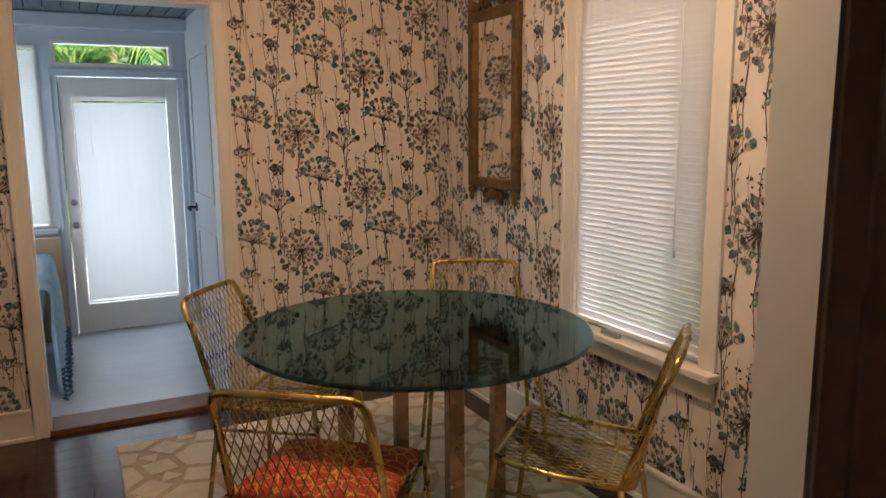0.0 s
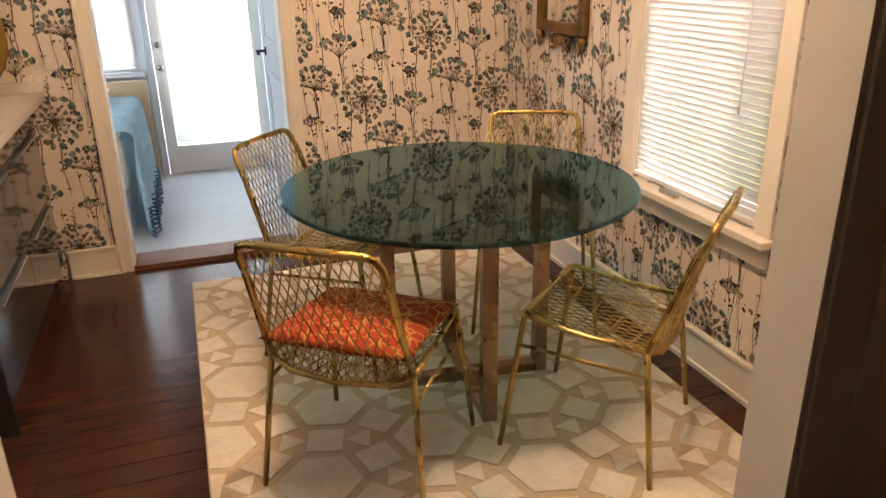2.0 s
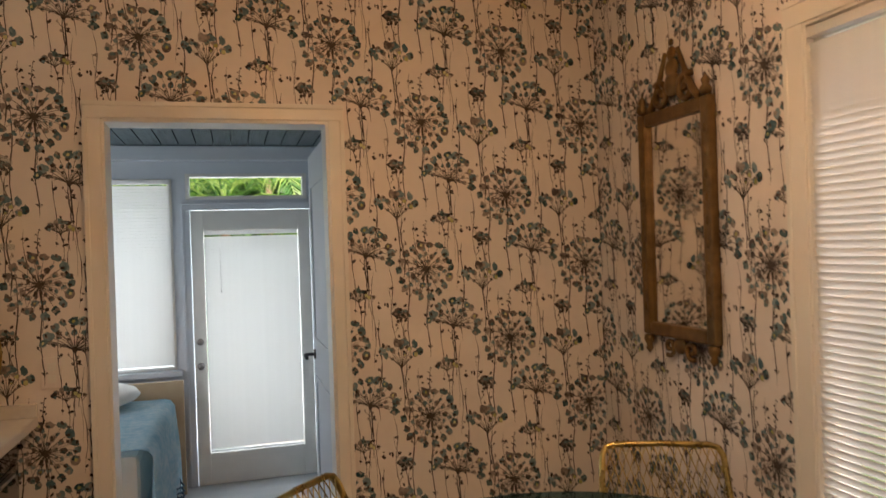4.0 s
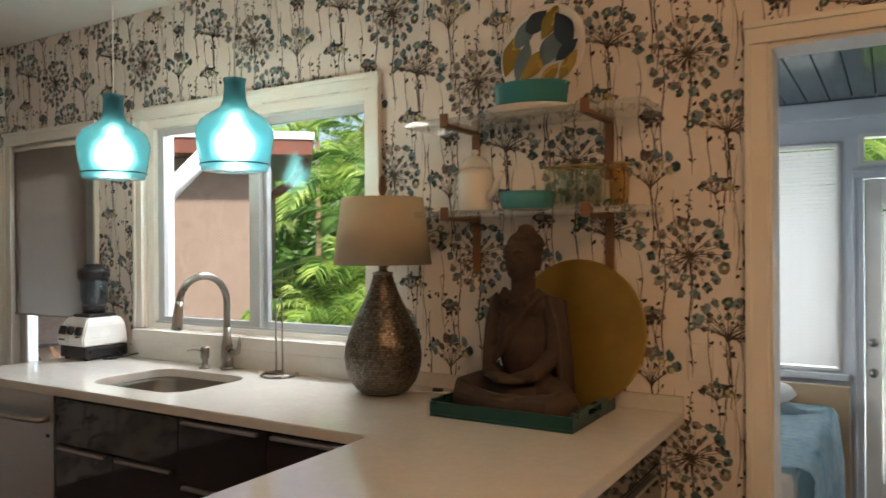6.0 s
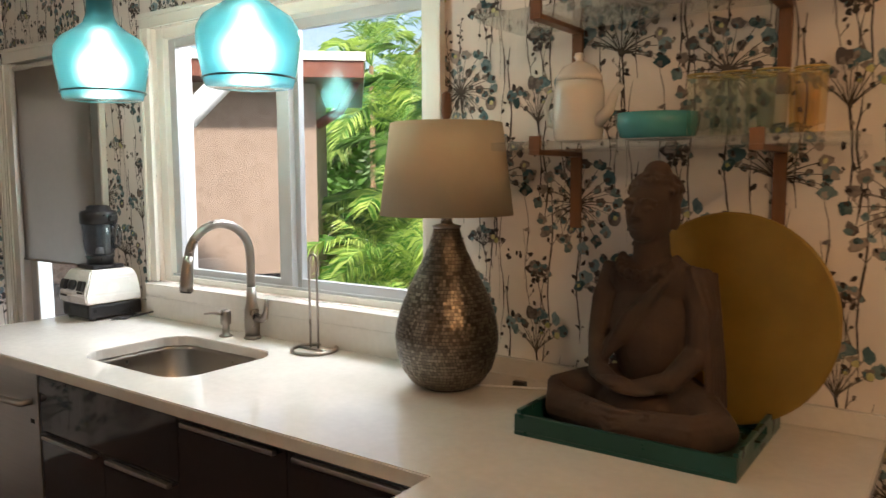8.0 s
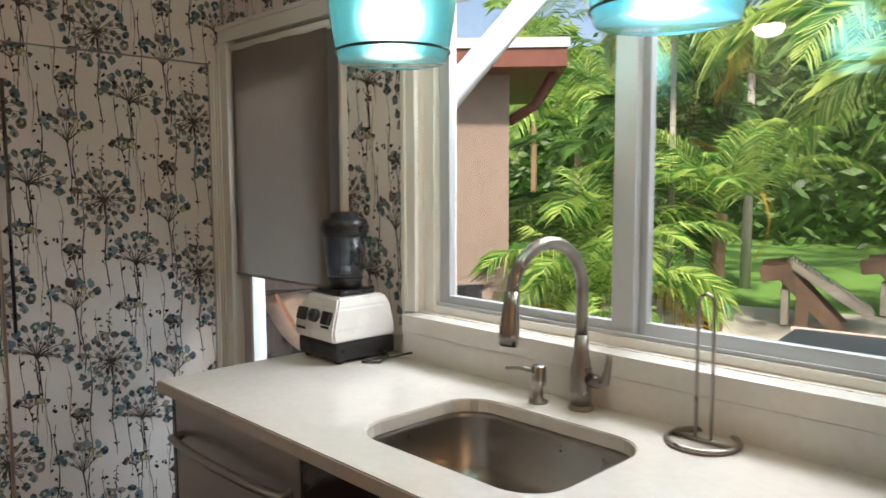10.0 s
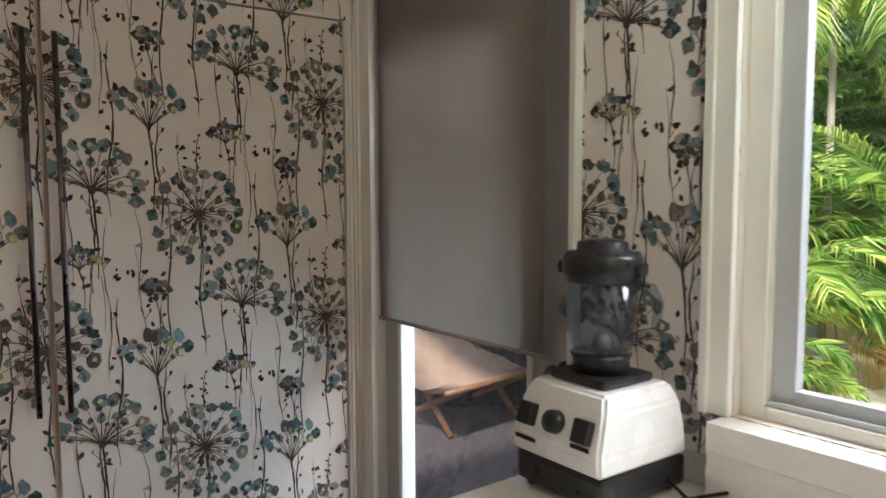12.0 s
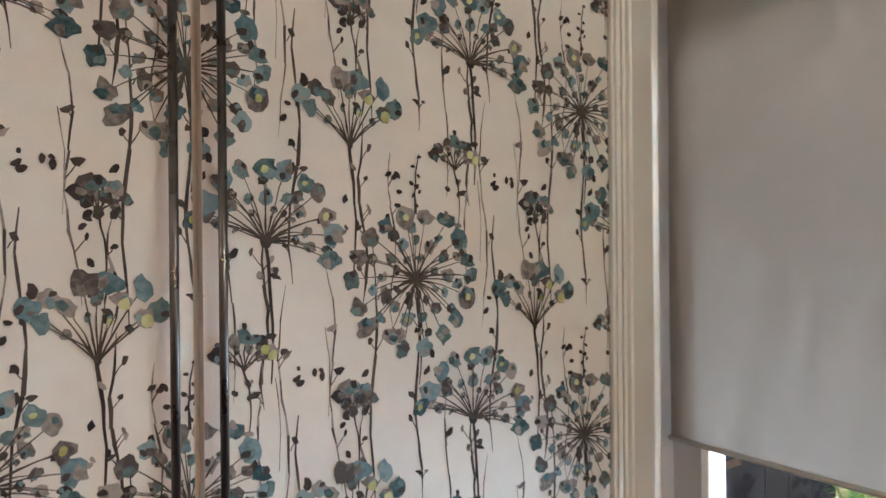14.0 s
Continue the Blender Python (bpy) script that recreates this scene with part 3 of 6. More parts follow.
# back door with a glazed panel and a grey roller shade
BD = thing("door_back", "grey painted glazed back door, closed, behind a roller shade", "door")
BD["kind"] = "structure"
M_DOORG = mat("grey_door_paint", (0.46, 0.45, 0.44), 0.45, var=0.05, scale=8)
bm = bmesh.new()
for a in ((0.078, 0.15, 0.01, 2.02), (0.70, 0.842, 0.01, 2.02), (0.15, 0.70, 0.01, 0.25), (0.15, 0.70, 1.90, 2.02)):
    add_box(bm, a[0], a[1], 0.03, 0.075, a[2], a[3], 0.002)
part("door_frame", bm, M_DOORG, BD)
bm = bmesh.new()
for a in ((0.15, 0.168, 0.25, 1.90), (0.682, 0.70, 0.25, 1.90), (0.168, 0.682, 0.25, 0.268), (0.168, 0.682, 1.882, 1.90)):
    add_box(bm, a[0], a[1], 0.022, 0.07, a[2], a[3], 0.003)
part("glazing_bead", bm, M_WHITE, BD, "white glazing bead")
g = box("pane", 0.166, 0.684, 0.048, 0.052, 0.266, 1.884, M_GLASS, BD)
g.visible_shadow = False
for z, nm in ((1.045, "door_knob"), (1.20, "dead_bolt")):
    k = lathe(nm, [(0.0, 0.0), (0.026, 0.0), (0.028, 0.006), (0.012, 0.012), (0.012, 0.03), (0.022, 0.036), (0.026, 0.048), (0.018, 0.06), (0.0, 0.062)] if nm == "door_knob" else [(0.0, 0.0), (0.026, 0.0), (0.024, 0.012), (0.008, 0.014), (0.0, 0.03)], M_HANDLE, BD, sides=24, label="dark nickel knob" if nm == "door_knob" else "")
    k.matrix_basis = pose(0.803, 0.03, z, 90, 0, 0)
RS = thing("roller_shade", "grey cloth roller shade drawn most of the way down the door", "shade")
bm = bmesh.new()
NX, NZ = 24, 60
grid = [[bm.verts.new((0.104 + 0.66 * i / NX, -0.006 + 0.0016 * math.sin(i * 0.9 + j * 0.13) * (j / NZ) + 0.0035 * max(0.0, 1 - j / 42) * math.sin(j * 0.42 + i * 0.55) * math.sin(i * 0.262), 2.0 - 0.925 * j / NZ)) for i in range(NX + 1)] for j in range(NZ + 1)]
for j in range(NZ):
    for i in range(NX):
        bm.faces.new((grid[j][i], grid[j + 1][i], grid[j + 1][i + 1], grid[j][i + 1]))
bmesh.ops.solidify(bm, geom=bm.faces, thickness=0.0012)
part("cloth", bm, M_SHADE, RS, smooth=True)
tube("roller", [(0.09, 0.004, 2.0), (0.775, 0.004, 2.0)], 0.016, M_WHITE, RS, sides=16)
tube("hem_bar", [(0.102, -0.006, 1.08), (0.762, -0.006, 1.08)], 0.005, M_SHADE, RS)

# dining window with a lowered white venetian blind
DW = thing("window_dining", "white framed dining window", "window")
DW["kind"] = "structure"
for a in ((EX + 0.03, EX + 0.11, -2.0, -1.955, 0.6, 2.1), (EX + 0.03, EX + 0.11, -1.315, -1.27, 0.6, 2.1), (EX + 0.03, EX + 0.11, -1.955, -1.315, 2.05, 2.1), (EX + 0.03, EX + 0.11, -1.955, -1.315, 0.6, 0.65)):
    box("frame_bar", *a, M_WHITE, DW, bev=0.003)
g = box("pane", EX + 0.08, EX + 0.084, -1.956, -1.314, 0.649, 2.051, M_GLASS, DW)
g.visible_shadow = False
for y0, y1, z0, z1 in ((-2.0, -1.993, 0.603, 2.1), (-1.277, -1.27, 0.603, 2.1), (-1.993, -1.277, 2.093, 2.1)):
    box("reveal", EX - 0.002, EX + 0.03, y0, y1, z0, z1, M_WHITE, DW)
structure(box("window_sill_dining", EX - 0.055, EX + 0.03, -2.09, -1.18, 0.575, 0.602, M_WHITE, bev=0.005), "cream painted wooden window sill", "sill")
structure(box("window_apron_dining", EX - 0.02, EX - 0.001, -2.075, -1.195, 0.50, 0.5745, M_WHITE, bev=0.004), "cream painted apron under the sill", "trim")


def venetian(name, label, axis, face, u0, u1, z0, z1, pitch=0.021, cord=None):
    ob = thing(name, label, "blind")

    def put(nm, a0, a1, d0, d1, b0, b1, parent=ob):
        if axis == "y":
            return box(nm, a0, a1, face + d0, face + d1, b0, b1, M_BLIND, parent)
        return box(nm, face + d0, face + d1, a0, a1, b0, b1, M_BLIND, parent)
    put("head_rail", u0, u1, -0.012, 0.014, z1 - 0.028, z1)
    put("bottom_rail", u0, u1, -0.011, 0.011, z0, z0 + 0.014)
    bm = bmesh.new()
    add_box(bm, -(u1 - u0) / 2, (u1 - u0) / 2, -0.0122, 0.0122, -0.0006, 0.0006)
    me = bpy.data.meshes.new("slat")
    bm.to_mesh(me)
    bm.free()
    me.materials.append(M_BLIND)
    n = int((z1 - 0.03 - z0 - 0.02) / pitch)
    for i in range(n):
        s = new("slat", me)
        s.parent = ob
        z = z0 + 0.024 + pitch * (i + 0.5)
        um = (u0 + u1) / 2
        s.matrix_basis = (pose(um, face, z, 71, 0, 0) if axis == "y" else pose(face, um, z, 0, 0, 90) @ pose(0, 0, 0, 71, 0, 0))
    if cord:
        u, d, zb = cord
        p = [(u, face + d, z1 - 0.02), (u, face + d, zb)] if axis == "y" else [(face + d, u, z1 - 0.02), (face + d, u, zb)]
        tube("pull_cord", p, 0.0015, M_BLIND, ob, sides=6)
        e = p[1]
        lathe("cord_tassel", [(0.0, 0.0), (0.006, 0.0), (0.004, 0.03), (0.0, 0.035)], M_BLIND, ob, at=(e[0], e[1], e[2] - 0.035), sides=12)
    return ob


venetian("venetian_blind", "white venetian blind lowered over the dining window", "x", EX + 0.012, -1.991, -1.279, 0.62, 2.085, 0.0225, cord=(-1.86, -0.02, 1.0))

# ---- counter and cabinets ----
WT = thing("worktop", "white quartz L-shaped worktop with an undermount sink cut-out", "worktop")
bm = bmesh.new()
# outline of the L, with the rounded sink hole bridged as two halves
SX0, SX1, SYA, SYB = 1.63, 2.15, -0.585, -0.205


def rounded(x0, x1, y0, y1, r, seg=6):
    res = []
    for cx, cy, a in ((x1 - r, y1 - r, 0), (x0 + r, y1 - r, 90), (x0 + r, y0 + r, 180), (x1 - r, y0 + r, 270)):
        for k in range(seg + 1):
            q = radians(a + 90 * k / seg)
            res.append((cx + r * math.cos(q), cy + r * math.sin(q)))
    return res


def slab_with_hole(bm, outer, hole, z0, z1):
    loops = []
    for z in (z1, z0):
        o = [bm.verts.new((x, y, z)) for x, y in outer]
        h = [bm.verts.new((x, y, z)) for x, y in hole]
        oe = [bm.edges.new((o[i], o[(i + 1) % len(o)])) for i in range(len(o))]
        he = [bm.edges.new((h[i], h[(i + 1) % len(h)])) for i in range(len(h))]
        bmesh.ops.triangle_fill(bm, edges=oe + he, use_beauty=True)
        loops.append((o, h))
    for a, b in zip(loops[0], loops[1]):
        for i in range(len(a)):
            bm.faces.new((a[i], a[(i + 1) % len(a)], b[(i + 1) % len(a)], b[i]))
    bmesh.ops.recalc_face_normals(bm, faces=bm.faces)


L_OUT = [(0.93, -0.001), (0.93, -0.713), (3.11, -0.713), (3.11, -1.40), (3.785, -1.40), (3.785, -0.001)]
slab_with_hole(bm, L_OUT, rounded(SX0, SX1, SYA, SYB, 0.09), CT - 0.032, CT)
sharp = [e for e in bm.edges if len(e.link_faces) == 2 and e.calc_face_angle(0) > 1.2 and all(v.co.z > CT - 0.001 for v in e.verts)]
bmesh.ops.bevel(bm, geom=sharp, offset=0.003, segments=2, affect="EDGES")
part("slab", bm, M_QUARTZ, WT)
box("upstand", 2.66, 3.785, -0.021, -0.001, CT + 0.0005, CT + 0.05, M_QUARTZ, WT, bev=0.002)
box("upstand", 0.93, 1.205, -0.021, -0.001, CT + 0.0005, CT + 0.05, M_QUARTZ, WT, bev=0.002)

SK = thing("sink", "brushed steel undermount sink with rounded corners", "sink")
bm = bmesh.new()
rings = []
for inset, z, r in ((-0.012, CT - 0.033, 0.10), (-0.004, CT - 0.034, 0.094), (-0.004, CT - 0.05, 0.094), (0.004, CT - 0.17, 0.085), (0.03, CT - 0.20, 0.07), (0.12, CT - 0.208, 0.04)):
    rings.append([bm.verts.new((x, y, z)) for x, y in rounded(SX0 + inset, SX1 - inset, SYA + inset, SYB - inset, r, 8)])
for A, B in zip(rings, rings[1:]):
    for i in range(len(A)):
        bm.faces.new((A[i], B[i], B[(i + 1) % len(A)], A[(i + 1) % len(A)]))
bm.faces.new(rings[-1])
bmesh.ops.recalc_face_normals(bm, faces=bm.faces)
for f in bm.faces:
    f.normal_flip()
part("bowl", bm, mat("satin_sink_steel", (0.36, 0.34, 0.31), 0.33, 1.0, var=0.08, scale=9), SK, smooth=True)
lathe("drain", [(0.0, 0.0), (0.03, 0.0), (0.043, 0.003), (0.045, 0.0)], M_CHROME, SK, at=(1.89, -0.395, CT - 0.2075))


def pull(parent, axis, a0, a1, face, z):
    """A slim metal edge pull on the top of a front."""
    if axis == "y":
        return box("edge_pull", a0, a1, face - 0.016, face, z - 0.006, z + 0.006, M_STEEL, parent, "slim steel edge pull", bev=0.002)
    return box("edge_pull", face, face + 0.016, a0, a1, z - 0.006, z + 0.006, M_STEEL, parent, "slim steel edge pull", bev=0.002)


def unit_n(x0, x1, fronts, label):
    """A base unit on the window run, facing south. fronts: (x0, x1, z0, z1, pull?)"""
    u = thing("base_cabinet", label, "cabinet", "base cabinets")
    box("body", x0 + 0.001, x1 - 0.001, -0.665, -0.03, 0.10, CT - 0.22 if x0 < 2.2 and x1 > 1.6 else CT - 0.033, M_CAB, u)
    box("kick_board", x0 + 0.001, x1 - 0.001, -0.62, -0.60, 0.0, 0.0995, M_DARK, u)
    for a, b, z0, z1, pl in fronts:
        f = box("front", a + 0.002, b - 0.002, -0.688, -0.667, z0 + 0.002, z1 - 0.002, M_CAB, u, bev=0.0015)
        if pl:
            pull(f, "y", a + 0.03, b - 0.03, -0.6885, z1 - 0.012)
    return u


unit_n(1.60, 2.30, [(1.60, 2.30, 0.70, 0.875, False), (1.60, 1.95, 0.11, 0.70, True), (1.95, 2.30, 0.11, 0.70, True)], "dark lacquered sink cabinet with two doors")
unit_n(2.30, 2.70, [(2.30, 2.70, 0.66, 0.875, True), (2.30, 2.70, 0.11, 0.66, True)], "dark lacquered drawer cabinet with steel edge pulls")
unit_n(2.70, 3.13, [(2.70, 3.125, 0.66, 0.875, True), (2.70, 3.125, 0.11, 0.66, True)], "dark lacquered corner drawer cabinet with steel edge pulls")
EP = thing("end_panel", "dark lacquered end panel beside the dishwasher", "panel")
box("panel", 0.965, 0.985, -0.688, -0.03, 0.0, CT - 0.033, M_CAB, EP, bev=0.001)
DWm = thing("dishwasher", "stainless steel dishwasher with a bowed bar handle", "dishwasher")
box("body", 0.988, 1.597, -0.655, -0.03, 0.10, CT - 0.034, M_DARK, DWm)
box("door_panel", 0.99, 1.595, -0.69, -0.657, 0.11, CT - 0.04, M_STEEL, DWm, bev=0.004)
box("kick_plate", 0.99, 1.595, -0.62, -0.60, 0.0, 0.0995, M_DARK, DWm)
tube("handle", [(1.03, -0.692, 0.785), (1.035, -0.722, 0.785), (1.12, -0.733, 0.785), (1.29, -0.738, 0.785), (1.46, -0.733, 0.785), (1.555, -0.722, 0.785), (1.56, -0.692, 0.785)], 0.011, M_STEEL, DWm, sides=12)
box("badge", 1.545, 1.568, -0.6915, -0.690, 0.715, 0.728, M_DARK, DWm)

# peninsula units, glossy fronts facing east with steel pulls
for y0, y1 in ((-1.375, -0.70), (-0.70, -0.03)):
    u = thing("base_cabinet", "dark high-gloss lacquered peninsula drawer cabinet with steel edge pulls", "cabinet", "base cabinets")
    box("body", 3.145, 3.70, y0 + 0.001, y1 - 0.001, 0.10, CT - 0.033, M_CAB, u)
    box("kick_board", 3.20, 3.66, y0 + 0.001, y1 - 0.001, 0.0, 0.0995, M_DARK, u)
    for z0, z1 in ((0.11, 0.44), (0.44, 0.77), (0.77, 0.88)):
        f = box("front", 3.702, 3.722, y0 + 0.002, y1 - 0.002, z0 + 0.002, z1 - 0.002, M_CAB, u, bev=0.0015)
        if z1 < 0.8:
            pull(f, "x", y0 + 0.10, y1 - 0.10, 3.7225, z1 - 0.02)
    if y0 < -1:
        for z0, z1 in ((0.11, 0.66), (0.66, 0.875)):
            f = box("front", 3.123, 3.143, y0 + 0.002, -0.72, z0 + 0.002, z1 - 0.002, M_CAB, u, bev=0.0015)
ep = thing("end_panel", "dark lacquered end panel of the peninsula", "panel")
box("panel", 3.125, 3.722, -1.395, -1.376, 0.0, CT - 0.033, M_CAB, ep, bev=0.001)

# ---- table and rug ----
TC = (5.225, -1.545)
TB = thing("dining_table", "round teal-tinted glass table on crossed bronze frames", "table", at=(TC[0], TC[1], 0.011))
lathe("tabletop", [(0.0, 0.722), (0.594, 0.722), (0.60, 0.728), (0.60, 0.732), (0.594, 0.738), (0.0, 0.738)], M_GLASS_T, TB, sides=96, label="round teal-tinted glass top", smooth=False)
for ang in (-6.5, 84):
    bm = bmesh.new()
    for a in ((-0.30, -0.255, 0.0, 0.72), (0.255, 0.30, 0.0, 0.72), (-0.255, 0.255, 0.0, 0.035), (-0.255, 0.255, 0.69, 0.72)):
        add_box(bm, a[0], a[1], -0.025, 0.025, a[2], a[3] - (0.0 if ang < 0 else 0.001), 0.002)
    f = part("leg_frame", bm, M_BRONZE, TB)
    f.matrix_basis = pose(0.01, -0.04, 0.0 if ang < 0 else 0.0005, 0, 0, ang)
structure(box("rug_base", 4.30, 5.93, -2.75, -0.30, 0.0, 0.009, M_RUG, bev=0.003), "ivory rug with a taupe lattice", "rug")

ou = tagged(box("wall_outlet", 3.80, 3.872, -0.009, -0.0016, 1.02, 1.135, M_PAPER, bev=0.002), "cream wall outlet cover on the wallpaper", "outlet")
print_on("printed_pattern", [(3.802, 3.870, 1.022, 1.133)], 3.803, 1.41, lambda u, v, d: (u, -0.009 - d, v), ou, PRINT_LABEL)
for z in (1.055, 1.10):
    box("socket_face", 3.822, 3.850, -0.0105, -0.009, z - 0.014, z + 0.014, M_WHITE, ou, bev=0.0015)

# ---- sunroom beyond the opening ----
SF = -0.22
M_SFLOOR = mat("pale_sunroom_floor", (0.52, 0.54, 0.55), 0.35, var=0.08, scale=10, stretch=(1, 5, 1))
M_SPAINT = mat("pale_blue_grey_paint", (0.62, 0.66, 0.70), 0.5, var=0.05, scale=8)
M_SCEIL = mat("blue_green_boards", (0.028, 0.058, 0.064), 0.2, var=0.15, scale=5, stretch=(6, 0.5, 1), island=0.2)
structure(box("floor_sunroom", 2.8, 5.16, 0.14, 2.9, SF - 0.1, SF, M_SFLOOR), "pale painted sunroom floor", "floor")
structure(box("wall_sunroom_east", 5.16, 5.28, 0.14, 2.9, SF, 2.4, M_SPAINT), "pale painted sunroom wall", "wall")
# The opening is made up, out of view, to let the side fill in.
wall_with_holes("wall_sunroom_west", "x", 2.7, 2.8, 0.14, 2.9, SF, 2.4, [(0.6, 2.4, 0.8, 2.05)], M_SPAINT, "pale painted sunroom wall with an added, unseen opening for fill light")
wall_with_holes("wall_sunroom_north", "y", 2.77, 2.88, 2.8, 5.16, SF, 2.4, [(4.19, 5.07, SF, 1.83), (4.165, 5.05, 1.907, 2.10), (3.0, 4.07, 0.66, 2.06)], M_SPAINT, "pale painted sunroom wall with a glazed door, a transom and a window")
bm = bmesh.new()
for i in range(21):
    x = 2.7 + i * 0.12
    add_box(bm, x + 0.003, x + 0.117, 0.14, 2.9, 2.30, 2.33, 0.003)
add_box(bm, 2.7, 5.28, 0.14, 2.9, 2.331, 2.42)
structure(part("ceiling_sunroom", bm, M_SCEIL), "dark blue-green boarded sunroom ceiling", "ceiling")
structure(box("cornice_sunroom", 2.8, 5.16, 2.70, 2.768, 2.19, 2.299, M_SPAINT, bev=0.01), "painted cornice of the sunroom", "trim")
structure(box("threshold", 4.03, 4.88, -0.012, 0.19, -0.05, 0.026, M_SHADOW_WOOD, bev=0.006), "brown wooden threshold of the sunroom", "threshold")
jl = thing("jamb_lining", "cream painted lining of the sunroom opening", "trim")
jl["kind"] = "structure"
box("lining", 4.028, 4.040, -0.004, 0.145, 0.028, 2.018, M_WHITE, jl)
box("lining", 4.870, 4.882, -0.004, 0.145, 0.028, 2.018, M_WHITE, jl)
box("lining", 4.040, 4.870, -0.004, 0.145, 2.008, 2.022, M_WHITE, jl)
lathe("ceiling_can_light", [(0.0, 0.0), (0.055, 0.0), (0.062, 0.008), (0.05, 0.012), (0.0, 0.012)], M_BLACK, None, at=(4.55, 1.5, 2.287), sides=28)
tagged(bpy.data.objects["ceiling_can_light"], "small dark round can light in the boarded ceiling", "ceiling light")

GD = thing("door_sunroom", "white glazed garden door with a lowered blind, closed", "door")
GD["kind"] = "structure"
bm = bmesh.new()
for a in ((4.195, 4.285, SF + 0.005, 1.825), (4.975, 5.065, SF + 0.005, 1.825), (4.285, 4.975, SF + 0.005, 0.02), (4.285, 4.975, 1.67, 1.825)):
    add_box(bm, a[0], a[1], 2.765, 2.81, a[2], a[3], 0.003)
part("door_frame", bm, M_WHITE, GD)
g = box("pane", 4.284, 4.976, 2.79, 2.794, 0.019, 1.671, M_GLASS, GD)
g.visible_shadow = False
for z, r in ((0.67, 0.027), (0.85, 0.025)):
    k = lathe("knob", [(0.0, 0.0), (r, 0.0), (r, 0.008), (0.012, 0.012), (0.012, 0.03), (r * 0.9, 0.04), (r * 0.8, 0.055), (0.0, 0.058)], M_CHROME, GD, sides=24, label="satin nickel knob")
    k.matrix_basis = pose(4.238, 2.765, z, 90, 0, 0)
venetian("venetian_blind", "white venetian blind lowered over the garden door", "y", 2.748, 4.29, 4.97, 0.03, 1.67, 0.0235, cord=(4.40, -0.02, 1.25))
for nm, x0, x1, z0, z1 in (("window_transom", 4.165, 5.05, 1.907, 2.10), ("window_sunroom", 3.0, 4.07, 0.66, 2.06)):
    w = thing(nm, "white framed sunroom window pane", "window")
    w["kind"] = "structure"
    bm = bmesh.new()
    for a in ((x0, x0 + 0.03, z0, z1), (x1 - 0.03, x1, z0, z1), (x0 + 0.03, x1 - 0.03, z0, z0 + 0.025), (x0 + 0.03, x1 - 0.03, z1 - 0.025, z1)):
        add_box(bm, a[0], a[1], 2.76, 2.86, a[2], a[3], 0.002)
    part("window_frame", bm, M_WHITE, w)
    g = box("pane", x0 + 0.029, x1 - 0.029, 2.81, 2.814, z0 + 0.024, z1 - 0.024, M_GLASS, w)
    g.visible_shadow = False
venetian("venetian_blind", "white venetian blind lowered over the sunroom window", "y", 2.748, 3.02, 4.055, 0.67, 2.05, 0.0235)
casing("casing_sunroom_door", "y", 2.77, 4.19, 5.07, SF, 1.83, 0.055, "pale painted casing of the garden door", m=M_SPAINT)
structure(box("window_sill_sunroom", 2.98, 4.11, 2.70, 2.768, 0.615, 0.655, M_SPAINT, bev=0.005), "pale painted sunroom window sill", "sill")

OD = thing("door_open", "white panelled interior door standing open into the sunroom", "door")
OD["kind"] = "structure"
bm = bmesh.new()
add_box(bm, 4.893, 4.928, 0.165, 0.985, -0.15, 1.995, 0.002)
part("door_slab", bm, M_SPAINT, OD)
for z0, z1 in ((0.1, 0.85), (1.02, 1.85)):
    bm = bmesh.new()
    for a in ((0.27, 0.30, z0, z1), (0.85, 0.88, z0, z1), (0.30, 0.85, z0, z0 + 0.03), (0.30, 0.85, z1 - 0.03, z1)):
        add_box(bm, 4.886, 4.8925, a[0], a[1], a[2], a[3], 0.002)
    part("panel_moulding", bm, M_SPAINT, OD)
lev = tube("lever_handle", [(4.892, 0.905, 0.955), (4.845, 0.905, 0.955), (4.838, 0.895, 0.955), (4.838, 0.80, 0.95)], 0.009, M_BLACK, OD, sides=10, label="dark lever handle")
tube("latch_plate", [(4.8925, 0.905, 0.955), (4.884, 0.905, 0.955)], 0.026, M_BLACK, lev, sides=20)
for z in (0.2, 1.0, 1.82):
    box("hinge", 4.876, 4.892, 0.147, 0.162, z - 0.045, z + 0.045, M_CHROME, OD, "nickel hinge", bev=0.002)

# bed with a blue quilt
M_QUILT = mat("blue_quilt", (0.36, 0.64, 0.74), 0.95, scale=30, color2=(0.80, 0.89, 0.91), bump=0.5, bscale=45)
M_QUILT2 = mat("navy_stripe_quilt", (0.05, 0.10, 0.16), 0.95, scale=22, var=0.2)
BED = thing("bed", "bed made up with a blue quilt hanging over its side", "bed")
box("mattress", 2.87, 3.98, 1.15, 2.58, 0.10, 0.46, M_WHITE, BED, bev=0.05)
box("bed_base", 2.9, 3.95, 1.2, 2.55, SF, 0.099, M_SPAINT, BED)
bm = bmesh.new()
QN = 40
rows_q = []
for j in range(QN + 1):
    y = 1.08 + 1.42 * j / QN
    row = []
    for i in range(QN + 1):
        s_ = i / QN * 1.75
        wav = 0.022 * math.sin(y * 21) + 0.012 * math.sin(y * 47 + 1)
        if s_ < 1.05:
            x, z = 2.95 + s_, 0.50 + 0.012 * noise.noise((s_ * 6, y * 6, 0))
        else:
            d = s_ - 1.05
            a = min(d / 0.10, 1.0) * math.pi / 2
            x, z = 4.0 + 0.06 * math.sin(a) + wav * min(1, d * 3) + d * 0.03, 0.44 + 0.06 * math.cos(a) - max(0, d - 0.10)
        row.append(bm.verts.new((x, y + 0.01 * math.sin(z * 20), z)))
    rows_q.append(row)
